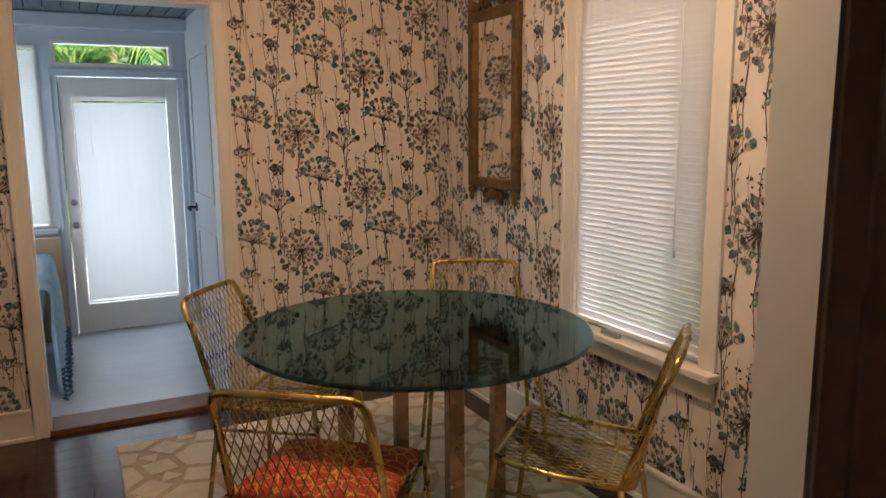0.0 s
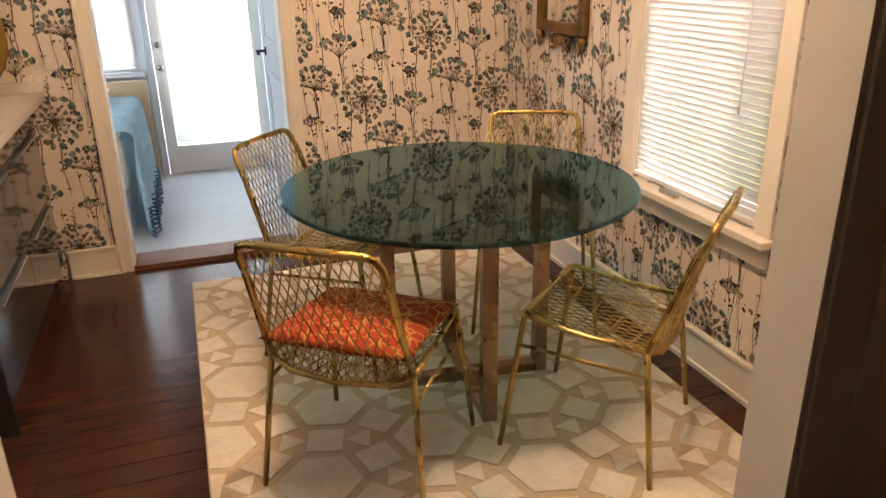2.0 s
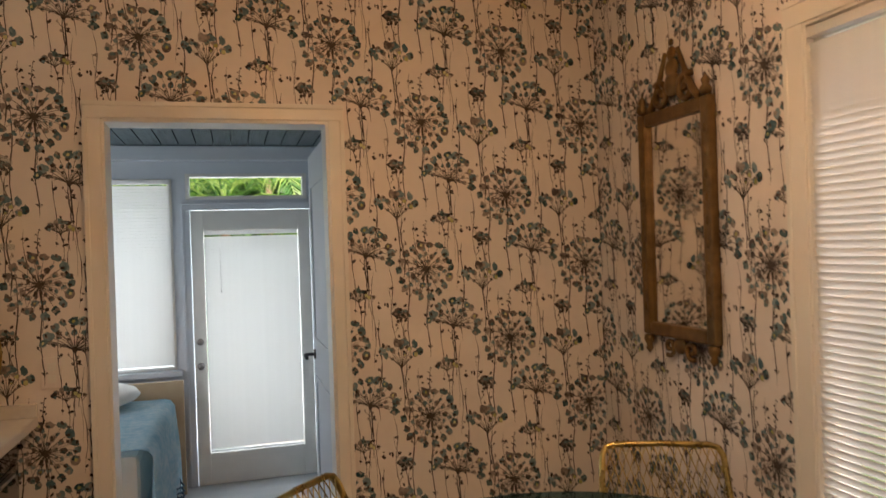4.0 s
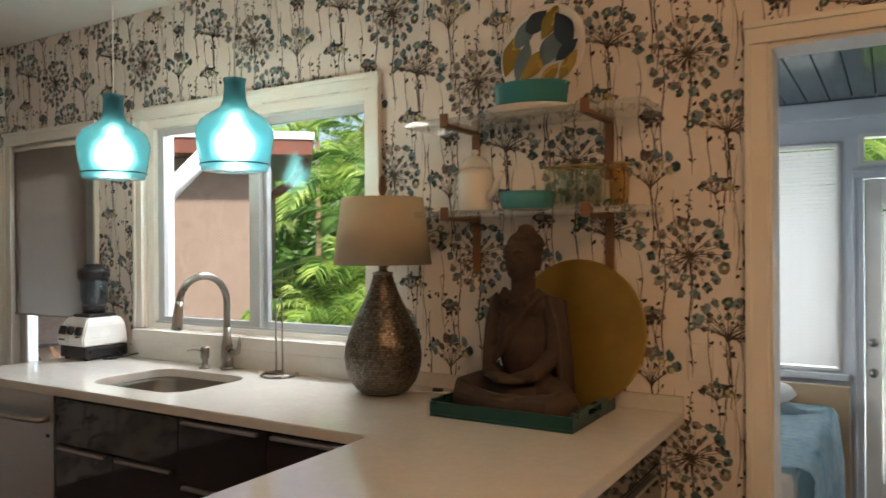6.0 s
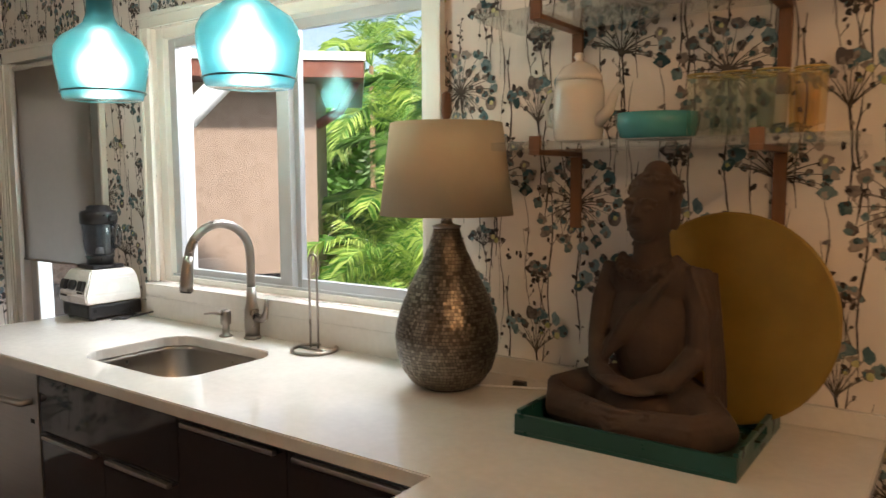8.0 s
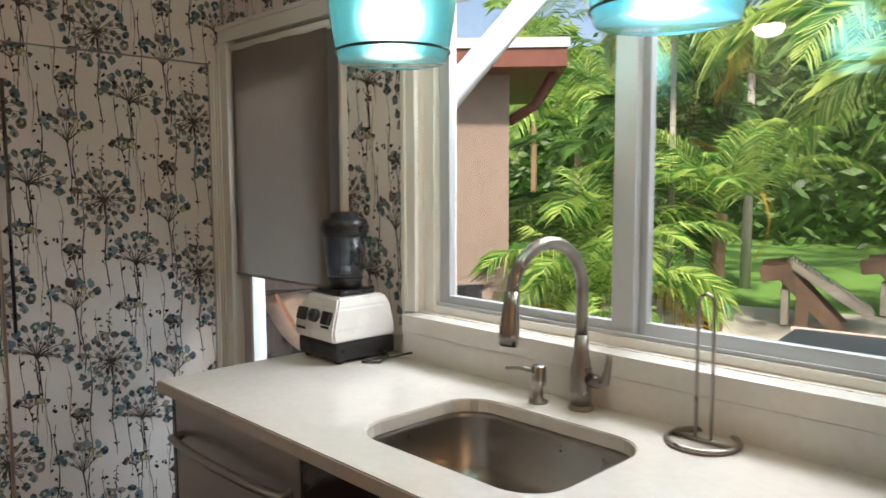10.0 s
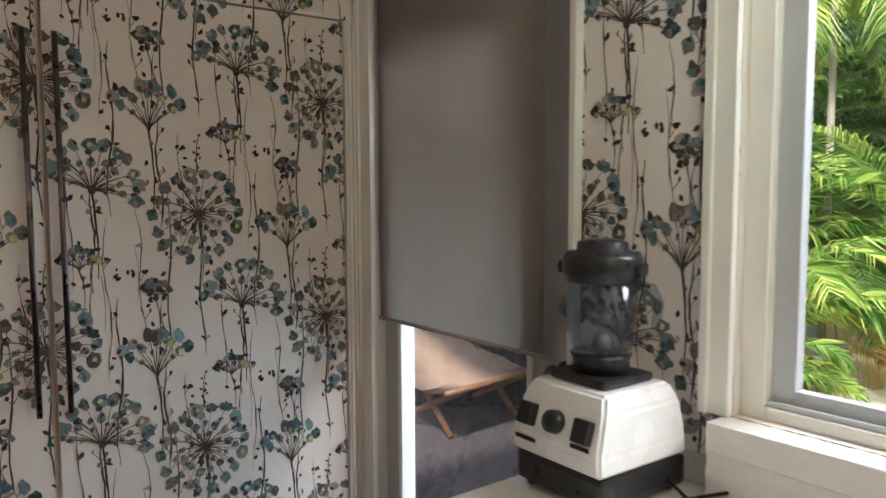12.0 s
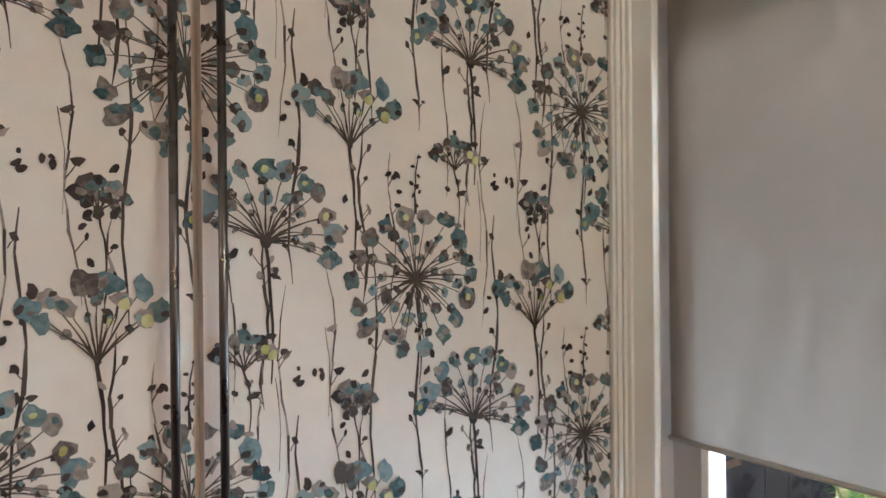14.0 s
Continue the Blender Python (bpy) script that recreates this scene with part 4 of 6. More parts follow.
for j in range(QN):
    for i in range(QN):
        bm.faces.new((rows_q[j][i], rows_q[j][i + 1], rows_q[j + 1][i + 1], rows_q[j + 1][i]))
bmesh.ops.solidify(bm, geom=bm.faces, thickness=0.012)
part("quilt", bm, M_QUILT, BED, "pale blue patterned quilt", smooth=True)
bm = bmesh.new()
for k in range(7):
    z = -0.06 + 0.03 * k - 0.14
    add_tube(bm, [(4.105 + 0.022 * math.sin(y * 21) + 0.012 * math.sin(y * 47 + 1), y, z + 0.004 * math.sin(y * 9 + k)) for y in [1.09 + 0.05 * q for q in range(26)]], 0.006, 6)
part("quilt_stripes", bm, M_QUILT2, BED, "dark blue quilt stripes")
lathe("pillow", [(0.0, -0.075), (0.12, -0.07), (0.22, -0.03), (0.25, 0.0), (0.22, 0.04), (0.12, 0.075), (0.0, 0.08)], M_WHITE, BED, at=(3.62, 2.28, 0.585), sides=24, label="white pillow")
M_OAK = mat("light_oak", (0.42, 0.30, 0.18), 0.5, scale=8, color2=(0.52, 0.39, 0.25), stretch=(1, 8, 1))
box("headboard", 2.85, 4.12, 2.60, 2.64, SF, 0.60, M_OAK, BED, "light wooden headboard", bev=0.006)

# ---- dining chairs: brass wire on a tube frame ----


def dining_chair(at, rz):
    ob = thing("dining_chair", "brass-coloured wire dining chair with a mesh seat and back", "chair", "chairs round the table", at=(*at, 0.011), rz=rz)
    for sx in (-1, 1):
        tube("leg", [(sx * 0.25, -0.24, 0.0), (sx * 0.212, -0.19, 0.42)], [0.0085, 0.0095], M_GOLD, ob, sides=10)
        tube("leg", [(sx * 0.25, 0.235, 0.0), (sx * 0.215, 0.175, 0.45)], [0.0085, 0.0095], M_GOLD, ob, sides=10)
        tube("stretcher", [(sx * 0.222, -0.203, 0.345), (sx * 0.226, 0.192, 0.36)], 0.006, M_GOLD, ob, sides=8)
    # seat ring, low at the back and raised at the front corners
    ring = [(-0.212, -0.19, 0.42), (-0.216, -0.02, 0.428), (-0.218, 0.12, 0.447), (-0.212, 0.165, 0.455), (-0.19, 0.182, 0.455), (-0.10, 0.186, 0.448), (0.10, 0.186, 0.448),
            (0.19, 0.182, 0.455), (0.212, 0.165, 0.455), (0.218, 0.12, 0.447), (0.216, -0.02, 0.428), (0.212, -0.19, 0.42), (0.14, -0.215, 0.395), (0.0, -0.225, 0.385), (-0.14, -0.215, 0.395)]
    tube("seat_frame", ring, 0.0095, M_GOLD, ob, sides=10, closed=True)
    hoop = [(-0.212, -0.19, 0.42), (-0.205, -0.235, 0.55), (-0.198, -0.285, 0.70), (-0.193, -0.318, 0.775), (-0.180, -0.328, 0.798), (-0.155, -0.333, 0.806), (0.0, -0.34, 0.808),
            (0.155, -0.333, 0.806), (0.180, -0.328, 0.798), (0.193, -0.318, 0.775), (0.198, -0.285, 0.70), (0.205, -0.235, 0.55), (0.212, -0.19, 0.42)]
    tube("back_frame", hoop, 0.0105, M_GOLD, ob, sides=12)

    def back(u, v):
        """u -1..1 across, v 0..1 up the back."""
        w = 0.21 - 0.018 * v
        y = -0.195 - 0.125 * v ** 1.15 - 0.03 * (1 - u * u) * (1 - 0.6 * v)
        return (u * w, y, 0.41 + 0.393 * v - 0.025 * (1 - u * u) * (1 - v))

    def seat(u, v):
        """u -1..1 across, v 0..1 from the back to the front."""
        return (u * 0.214, -0.20 + 0.383 * v - 0.025 * (1 - u * u) * (1 - v), 0.42 + 0.033 * v - 0.034 * (1 - u * u) * (1 - 0.75 * v))
    for nm, f, n in (("back_wires", back, 15), ("seat_wires", seat, 15)):
        bm = bmesh.new()
        for k in range(-7, n + 7):
            for lean in (-0.8, 0.8):
                pts = []
                for q in range(17):
                    v = q / 16
                    u = -1 + 2 * (k + 0.5) / n + lean * (v - 0.5)
                    if -1.0 <= u <= 1.0:
                        pts.append(f(u, v))
                if len(pts) > 1:
                    add_tube(bm, pts, 0.0019, 5)
        if nm == "seat_wires":
            for v in (0.2, 0.4, 0.6, 0.8):
                add_tube(bm, [f(-1 + 0.2 * q, v) for q in range(11)], 0.002, 5)
        part(nm, bm, M_GOLD, ob, smooth=True)
    return ob


chair = dining_chair((4.803, -1.91), -37.7)
for at, rz in (((5.527, -2.015), 42.2), ((4.90, -1.12), -129.7), ((5.70, -1.17), 156.3)):
    copy_thing(chair, pose(*at, 0.011, 0, 0, rz))

# red cushion with a yellow network print
M_CUSH = mat("red_cushion", (0.32, 0.03, 0.014), 0.85, scale=25, color2=(0.42, 0.05, 0.02), bump=0.3, bscale=200)
_n, _l = M_CUSH.node_tree.nodes, M_CUSH.node_tree.links
_p = _n["Principled BSDF"]
_v = _n.new("ShaderNodeTexVoronoi")
_v.feature, _v.inputs["Scale"].default_value = "DISTANCE_TO_EDGE", 23.0
_tc = _n.new("ShaderNodeTexCoord")
_l.new(_tc.outputs["Object"], _v.inputs["Vector"])
_r = _n.new("ShaderNodeMapRange")
_r.inputs[1].default_value, _r.inputs[2].default_value, _r.inputs[3].default_value, _r.inputs[4].default_value = 0.035, 0.06, 1.0, 0.0
_l.new(_v.outputs["Distance"], _r.inputs[0])
_m = _n.new("ShaderNodeMix")
_m.data_type = "RGBA"
_src = _p.inputs["Base Color"].links[0].from_socket
_l.new(_src, _m.inputs[6])
_m.inputs[7].default_value = (0.55, 0.30, 0.07, 1)
_l.new(_r.outputs[0], _m.inputs[0])
_l.new(_m.outputs[2], _p.inputs["Base Color"])
bm = bmesh.new()
CN = 22
for side in (1, -1):
    g_ = []
    for j in range(CN + 1):
        row = []
        for i in range(CN + 1):
            u, v = -1 + 2 * i / CN, -1 + 2 * j / CN
            th = 0.034 * max(0.0, (1 - u ** 4) * (1 - v ** 4)) ** 0.55
            row.append(bm.verts.new((u * 0.222 * (1 - 0.04 * (1 - v * v)), v * 0.215 * (1 - 0.04 * (1 - u * u)), side * th + 0.004 * noise.noise((u * 3, v * 3, side)))))
        g_.append(row)
    for j in range(CN):
        for i in range(CN):
            q = (g_[j][i], g_[j][i + 1], g_[j + 1][i + 1], g_[j + 1][i])
            bm.faces.new(q if side > 0 else q[::-1])
bmesh.ops.remove_doubles(bm, verts=bm.verts, dist=0.004)
cu = part("seat_cushion", bm, M_CUSH, None, smooth=True)
cu.matrix_basis = pose(4.803 - 0.01, -1.91 - 0.005, 0.478, -4, 0, -37.7)
tagged(cu, "red cushion with a yellow network print on a wire chair", "cushion")

# ---- mirror on the east wall ----
M_GILT = mat("old_gilt", (0.11, 0.065, 0.025), 0.45, 0.6, scale=30, color2=(0.25, 0.15, 0.06), bump=0.5, bscale=120)
M_MIRR = mat("mirror_silver", (0.82, 0.80, 0.76), 0.02, 1.0, var=0.02)
MI = thing("wall_mirror", "tall narrow mirror in a carved gilt frame with a crest", "mirror")
X = EX - 0.002
Y0, Y1, Z0, Z1 = -0.815, -0.455, 1.175, 1.935
for a in ((Y0 - 0.05, Y0, Z0 - 0.05, Z1 + 0.05), (Y1, Y1 + 0.05, Z0 - 0.05, Z1 + 0.05), (Y0, Y1, Z0 - 0.05, Z0), (Y0, Y1, Z1, Z1 + 0.05)):
    bm = bmesh.new()
    add_box(bm, X - 0.034, X, a[0], a[1], a[2], a[3], 0.009)
    part("frame_bar", bm, M_GILT, MI)
box("mirror_glass", X - 0.014, X - 0.002, Y0 - 0.001, Y1 + 0.001, Z0 - 0.001, Z1 + 0.001, M_MIRR, MI, "silvered mirror glass")


def scroll(cy, cz, r, turns, start, flip):
    pts = []
    for k in range(28):
        t = k / 27
        a = start + flip * turns * math.tau * t
        q = r * (1 - 0.8 * t)
        pts.append((X - 0.018, cy + q * math.cos(a), cz + q * math.sin(a)))
    return pts


YM = (Y0 + Y1) / 2
bm = bmesh.new()
for f in (1, -1):
    add_tube(bm, scroll(YM + f * 0.085, Z1 + 0.10, 0.055, 1.4, math.pi / 2 - f * 0.6, f), 0.012, 8)
    add_tube(bm, [(X - 0.018, YM + f * (0.16 - 0.12 * t), Z1 + 0.055 + 0.20 * t ** 1.4) for t in [q / 8 for q in range(9)]], [0.016 - 0.008 * q / 8 for q in range(9)], 8)
for dz, r in ((0.13, 0.040), (0.19, 0.032), (0.245, 0.022), (0.285, 0.012)):
    bmesh.ops.create_uvsphere(bm, u_segments=14, v_segments=10, radius=r, matrix=Matrix.Translation((X - 0.018, YM, Z1 + dz)) @ Matrix.Diagonal((0.45, 1.2, 1.15, 1)))
part("crest", bm, M_GILT, MI, "carved gilt crest", smooth=True)
bm = bmesh.new()
for f in (1, -1):
    add_tube(bm, scroll(YM + f * 0.07, Z0 - 0.085, 0.036, 1.2, -math.pi / 2 + f * 0.5, -f), 0.009, 8)
bmesh.ops.create_uvsphere(bm, u_segments=14, v_segments=10, radius=0.035, matrix=Matrix.Translation((X - 0.018, YM, Z0 - 0.075)) @ Matrix.Diagonal((0.45, 1.1, 0.9, 1)))
part("apron_scroll", bm, M_GILT, MI, "carved gilt apron", smooth=True)
for y in (Y0 - 0.025, Y1 + 0.025):
    for z, sgn in ((Z0 - 0.052, -1), (Z1 + 0.052, 1)):
        lathe("finial", [(0.0, 0.0), (0.018, 0.0), (0.022, 0.02), (0.012, 0.035), (0.017, 0.05), (0.0, 0.075)] if sgn > 0 else [(0.0, -0.075), (0.015, -0.055), (0.011, -0.04), (0.021, -0.02), (0.018, 0.0), (0.0, 0.0)], M_GILT, MI, at=(X - 0.022, y, z), sides=16)
    for k in range(9):
        z = Z0 + 0.06 + k * 0.08
        bm = bmesh.new()
        bmesh.ops.create_uvsphere(bm, u_segments=10, v_segments=6, radius=0.012, matrix=Matrix.Translation((X - 0.034, y, z)) @ Matrix.Diagonal((0.5, 0.9, 1.5, 1)))
        part("carved_leaf", bm, M_GILT, MI, smooth=True)

# window latch on the dining sill
la = thing("window_crank", "pale metal window crank on the sill", "handle")
box("crank_base", EX - 0.03, EX - 0.005, -1.60, -1.50, 0.6025, 0.622, M_STEEL, la, bev=0.005)
tube("crank_arm", [(EX - 0.018, -1.52, 0.625), (EX - 0.022, -1.47, 0.632), (EX - 0.03, -1.43, 0.628)], 0.006, M_STEEL, la)

# ---- things on the worktop ----
M_WHITEP = mat("white_plastic", (0.80, 0.80, 0.79), 0.28, var=0.03, scale=10)
M_JAR = pane("smoky_clear_jar", (0.78, 0.82, 0.88), 0.93, 0.03)
BL = thing("blender", "white and black countertop blender with a clear jar", "blender", at=(1.055, -0.160, CT), rz=-2)
bm = bmesh.new()
add_box(bm, -0.105, 0.105, -0.11, 0.11, 0.008, 0.065, 0.012)
part("black_base", bm, M_BLACK, BL)
for sx in (-1, 1):
    for sy in (-1, 1):
        tube("foot", [(sx * 0.08, sy * 0.085, 0.0), (sx * 0.08, sy * 0.085, 0.012)], 0.013, M_BLACK, BL, sides=12)
bm = bmesh.new()
vs = []
for z, w, f0, f1 in ((0.066, 0.106, -0.118, 0.108), (0.10, 0.106, -0.122, 0.108), (0.165, 0.098, -0.100, 0.10), (0.195, 0.085, -0.085, 0.085)):
    vs.append([bm.verts.new(p) for p in ((-w, f0, z), (w, f0, z), (w, f1, z), (-w, f1, z))])
for A, B in zip(vs, vs[1:]):
    for k in range(4):
        bm.faces.new((A[k], A[(k + 1) % 4], B[(k + 1) % 4], B[k]))
bm.faces.new(vs[0][::-1])
bm.faces.new(vs[-1])
bmesh.ops.bevel(bm, geom=list(bm.edges), offset=0.006, segments=3, affect="EDGES")
body_ = part("white_body", bm, M_WHITEP, BL, "white moulded body")
for x in (-0.066, 0.0, 0.066):
    if x:
        k = box("switch", -0.018, 0.018, -0.012, 0.006, -0.02, 0.02, M_BLACK, body_, bev=0.004)
    else:
        k = lathe("dial", [(0.0, 0.0), (0.021, 0.0), (0.019, 0.016), (0.006, 0.018), (0.0, 0.018)], M_BLACK, body_, sides=24)
    k.matrix_basis = pose(x, -0.1135, 0.137, -18, 0, 0) if x else pose(x, -0.112, 0.137, 72, 0, 0)
for x0, x1, z in ((-0.09, -0.04, 0.095), (0.045, 0.085, 0.112)):
    b = box("printed_mark", x0, x1, -0.1238, -0.1222, z - 0.004, z + 0.003, M_DARK, body_)
box("jar_seat", -0.066, 0.066, -0.066, 0.066, 0.1955, 0.212, M_BLACK, BL, bev=0.008)
lathe("drive_collar", [(0.0, 0.212), (0.052, 0.212), (0.050, 0.232), (0.056, 0.245), (0.0, 0.245)], M_BLACK, BL, sides=32)
lathe("jar", [(0.0, 0.246), (0.055, 0.246), (0.058, 0.27), (0.0685, 0.385), (0.066, 0.385), (0.0555, 0.27), (0.051, 0.252), (0.0, 0.250)], M_JAR, BL, sides=8 * 5, label="clear smoky jar with a measuring scale")
bm = bmesh.new()
for k in range(8):
    w = 0.012 if k % 2 else 0.020
    add_box(bm, -0.0645, -0.0630, -w, w, 0.282 + 0.012 * k, 0.2835 + 0.012 * k)
bars = part("measuring_scale", bm, M_DARK, BL)
bars.matrix_basis = pose(0.003, 0, 0, 0, 0, 40)
tube("jar_handle", [(0.057, 0.02, 0.37), (0.088, 0.03, 0.366), (0.098, 0.034, 0.34), (0.090, 0.032, 0.29), (0.052, 0.02, 0.275)], 0.009, M_JAR, BL, sides=10)
lathe("lid", [(0.0, 0.372), (0.064, 0.372), (0.0705, 0.375), (0.071, 0.414), (0.066, 0.424), (0.046, 0.428), (0.044, 0.442), (0.032, 0.447), (0.0, 0.448)], M_BLACK, BL, sides=32, label="black rubber lid")
for a in (20, 200):
    p = box("lid_tab", 0.060, 0.077, -0.022, 0.022, 0.384, 0.408, M_BLACK, BL, bev=0.005)
    p.matrix_basis = pose(0, 0, 0, 0, 0, a)
lathe("blade_hub", [(0.0, 0.252), (0.018, 0.252), (0.014, 0.275), (0.0, 0.28)], M_STEEL, BL, sides=20)
tube("power_cord", [(0.10, 0.06, 0.03), (0.15, 0.05, 0.012), (0.17, 0.0, 0.005), (0.13, -0.035, 0.005), (0.11, -0.01, 0.005), (0.14, 0.05, 0.005), (0.19, 0.11, 0.02)], 0.0035, M_BLACK, BL, sides=8)

FA = thing("kitchen_faucet", "brushed nickel gooseneck pull-down faucet with a side lever", "faucet", at=(1.90, -0.105, CT), rz=82)
lathe("base_flange", [(0.0, 0.0), (0.030, 0.0), (0.030, 0.006), (0.026, 0.012), (0.0, 0.012)], M_CHROME, FA, sides=32)
lathe("faucet_body", [(0.0, 0.012), (0.025, 0.012), (0.027, 0.05), (0.025, 0.10), (0.018, 0.13), (0.0155, 0.18), (0.0, 0.18)], M_CHROME, FA, sides=32)
pts = [(0, 0, 0.178), (0, 0, 0.285)]
R_ = 0.118
for k in range(1, 14):
    a = math.pi * k / 14 * 1.02
    pts.append((-(R_ - R_ * math.cos(a)), -0.02 * k / 14, 0.285 + R_ * math.sin(a)))
tube("gooseneck", pts, 0.0145, M_CHROME, FA, sides=16)
e = pts[-1]
tube("spray_head", [e, (e[0] - 0.006, e[1] - 0.003, e[2] - 0.03), (e[0] - 0.014, e[1] - 0.006, e[2] - 0.085), (e[0] - 0.018, e[1] - 0.007, e[2] - 0.11)], [0.0155, 0.018, 0.0215, 0.0215], M_CHROME, FA, sides=20)
tube("spray_face", [(e[0] - 0.018, e[1] - 0.007, e[2] - 0.1105), (e[0] - 0.0185, e[1] - 0.007, e[2] - 0.114)], 0.018, M_BLACK, FA, sides=20)
tube("lever", [(0.003, -0.02, 0.075), (0.006, -0.05, 0.074), (0.008, -0.066, 0.08), (0.010, -0.072, 0.105), (0.012, -0.076, 0.145)], [0.0165, 0.0155, 0.013, 0.0085, 0.006], M_CHROME, FA, sides=14)

SD = thing("soap_dispenser", "brushed nickel soap dispenser beside the faucet", "soap dispenser", at=(1.795, -0.134, CT))
lathe("dispenser_body", [(0.0, 0.0), (0.024, 0.0), (0.024, 0.006), (0.013, 0.010), (0.0125, 0.04), (0.019, 0.045), (0.019, 0.088), (0.016, 0.092), (0.0, 0.092)], M_CHROME, SD, sides=28)
tube("spout", [(-0.015, 0.0, 0.076), (-0.05, -0.012, 0.079), (-0.085, -0.024, 0.074)], [0.006, 0.005, 0.004], M_CHROME, SD, sides=10)

PT = thing("paper_towel_holder", "empty nickel paper towel holder with a ring base", "towel holder", at=(2.213, -0.118, CT))
tube("ring_base", [(0.072 * math.cos(k * math.tau / 36), 0.072 * math.sin(k * math.tau / 36), 0.006) for k in range(36)], 0.0058, M_CHROME, PT, closed=True)
tube("cross_bar", [(-0.072, 0, 0.006), (0.072, 0, 0.006)], 0.005, M_CHROME, PT)
tube("upright_loop", [(-0.017, 0, 0.006), (-0.017, 0, 0.29), (-0.012, 0, 0.305), (0.0, 0, 0.312), (0.012, 0, 0.305), (0.017, 0, 0.29), (0.017, 0, 0.006)], 0.0038, M_CHROME, PT)

# table lamp with a mosaic pear base
M_MOSAIC = mat("mirror_mosaic", (0.085, 0.07, 0.055), 0.36, 0.85, scale=8, color2=(0.27, 0.235, 0.195), island=0.35)
M_GROUT = mat("mosaic_grout", (0.05, 0.042, 0.035), 0.7, var=0.2, scale=30)
TL = thing("table_lamp", "table lamp with a silver mosaic base and cream drum shade, unlit", "lamp", at=(2.79, -0.20, CT))
prof = [(0.065, 0.0), (0.092, 0.015), (0.118, 0.05), (0.132, 0.095), (0.136, 0.135), (0.130, 0.18), (0.114, 0.23), (0.092, 0.28), (0.069, 0.325), (0.050, 0.365), (0.038, 0.40), (0.033, 0.42)]
base_ = lathe("lamp_base", [(0.0, 0.0)] + [(r - 0.0015, z) for r, z in prof] + [(0.0, 0.42)], M_GROUT, TL, sides=48)


def prof_r(z):
    for (r0, z0), (r1, z1) in zip(prof, prof[1:]):
        if z0 <= z <= z1:
            return r0 + (r1 - r0) * (z - z0) / (z1 - z0)
    return prof[-1][0]


verts, faces = [], []
rngm = random.Random(4)
z = 0.006
while z < 0.412:
    dz = 0.0088
    r = (prof_r(z) + prof_r(z + dz)) / 2
    n = max(10, int(math.tau * r / 0.0088))
    for k in range(n):
        a0, a1 = (k + 0.06 + 0.5 * (int(z * 1000) % 2)) * math.tau / n, (k + 0.94 + 0.5 * (int(z * 1000) % 2)) * math.tau / n
        b = len(verts)
        tw = rngm.uniform(-0.0006, 0.0006)
        for a, zz, o in ((a0, z + 0.0006, tw), (a1, z + 0.0006, -tw), (a1, z + dz - 0.0006, -tw), (a0, z + dz - 0.0006, tw)):
            q = prof_r(min(0.42, zz)) + 0.0012 + o
            verts.append((q * math.cos(a), q * math.sin(a), zz))
        faces.append((b, b + 1, b + 2, b + 3))
    z += dz
me = bpy.data.meshes.new("mosaic_tiles")
me.from_pydata(verts, [], faces)
tagged(link("mosaic_tiles", me, M_MOSAIC, base_, "small silvery mosaic tiles"), kind="stuff")
lathe("neck", [(0.0, 0.42), (0.036, 0.42), (0.038, 0.427), (0.016, 0.433), (0.014, 0.445), (0.022, 0.455), (0.012, 0.465), (0.009, 0.50), (0.0, 0.50)], M_CHROME, TL, sides=28)
sh = lathe("shade", [(0.174, 0.455), (0.145, 0.690), (0.142, 0.690), (0.171, 0.455), (0.174, 0.455)], M_LSHADE, TL, sides=64, label="cream linen drum shade")
for a in (0, 120, 240):
    tube("shade_spider", [(0, 0, 0.69), (0.143 * math.cos(radians(a)), 0.143 * math.sin(radians(a)), 0.69)], 0.002, M_CHROME, TL)
tube("harp", [(0, 0, 0.50), (0, 0, 0.69)], 0.004, M_CHROME, TL)
lathe("finial", [(0.0, 0.69), (0.012, 0.69), (0.008, 0.70), (0.014, 0.72), (0.012, 0.765), (0.0, 0.772)], M_SHADOW_WOOD, TL, sides=20, label="brown wooden finial")
tube("lamp_cord", [(0.05, 0.02, 0.006), (0.16, 0.075, 0.004), (0.24, 0.11, 0.004), (0.30, 0.16, 0.004)], 0.003, M_WHITEP, TL)
box("cord_switch", 0.15, 0.185, 0.085, 0.105, 0.001, 0.017, M_BLACK, TL, bev=0.004)

# ---- tray, statue and gold disc ----
M_TRAY = mat("green_lacquer", (0.008, 0.055, 0.048), 0.3, var=0.2, scale=10)
TR = thing("tray", "dark green lacquered tray with cut-out handles on the worktop", "tray")
TX0, TX1, TY0, TY1 = 3.125, 3.585, -0.425, -0.055
box("tray_floor", TX0, TX1, TY0, TY1, CT, CT + 0.008, M_TRAY, TR)
box("tray_side", TX0, TX1, TY0, TY0 + 0.010, CT + 0.0082, CT + 0.045, M_TRAY, TR, bev=0.002)
box("tray_side", TX0, TX1, TY1 - 0.010, TY1, CT + 0.0082, CT + 0.045, M_TRAY, TR, bev=0.002)
for x in (TX0, TX1 - 0.010):
    bm = bmesh.new()
    ym = (TY0 + TY1) / 2
    for a in ((TY0 + 0.0105, ym - 0.055, 0.0082, 0.052), (ym + 0.055, TY1 - 0.0105, 0.0082, 0.052), (ym - 0.055, ym + 0.055, 0.0082, 0.022), (ym - 0.055, ym + 0.055, 0.042, 0.052)):
        add_box(bm, x, x + 0.010, a[0], a[1], CT + a[2], CT + a[3])
    part("tray_end", bm, M_TRAY, TR)
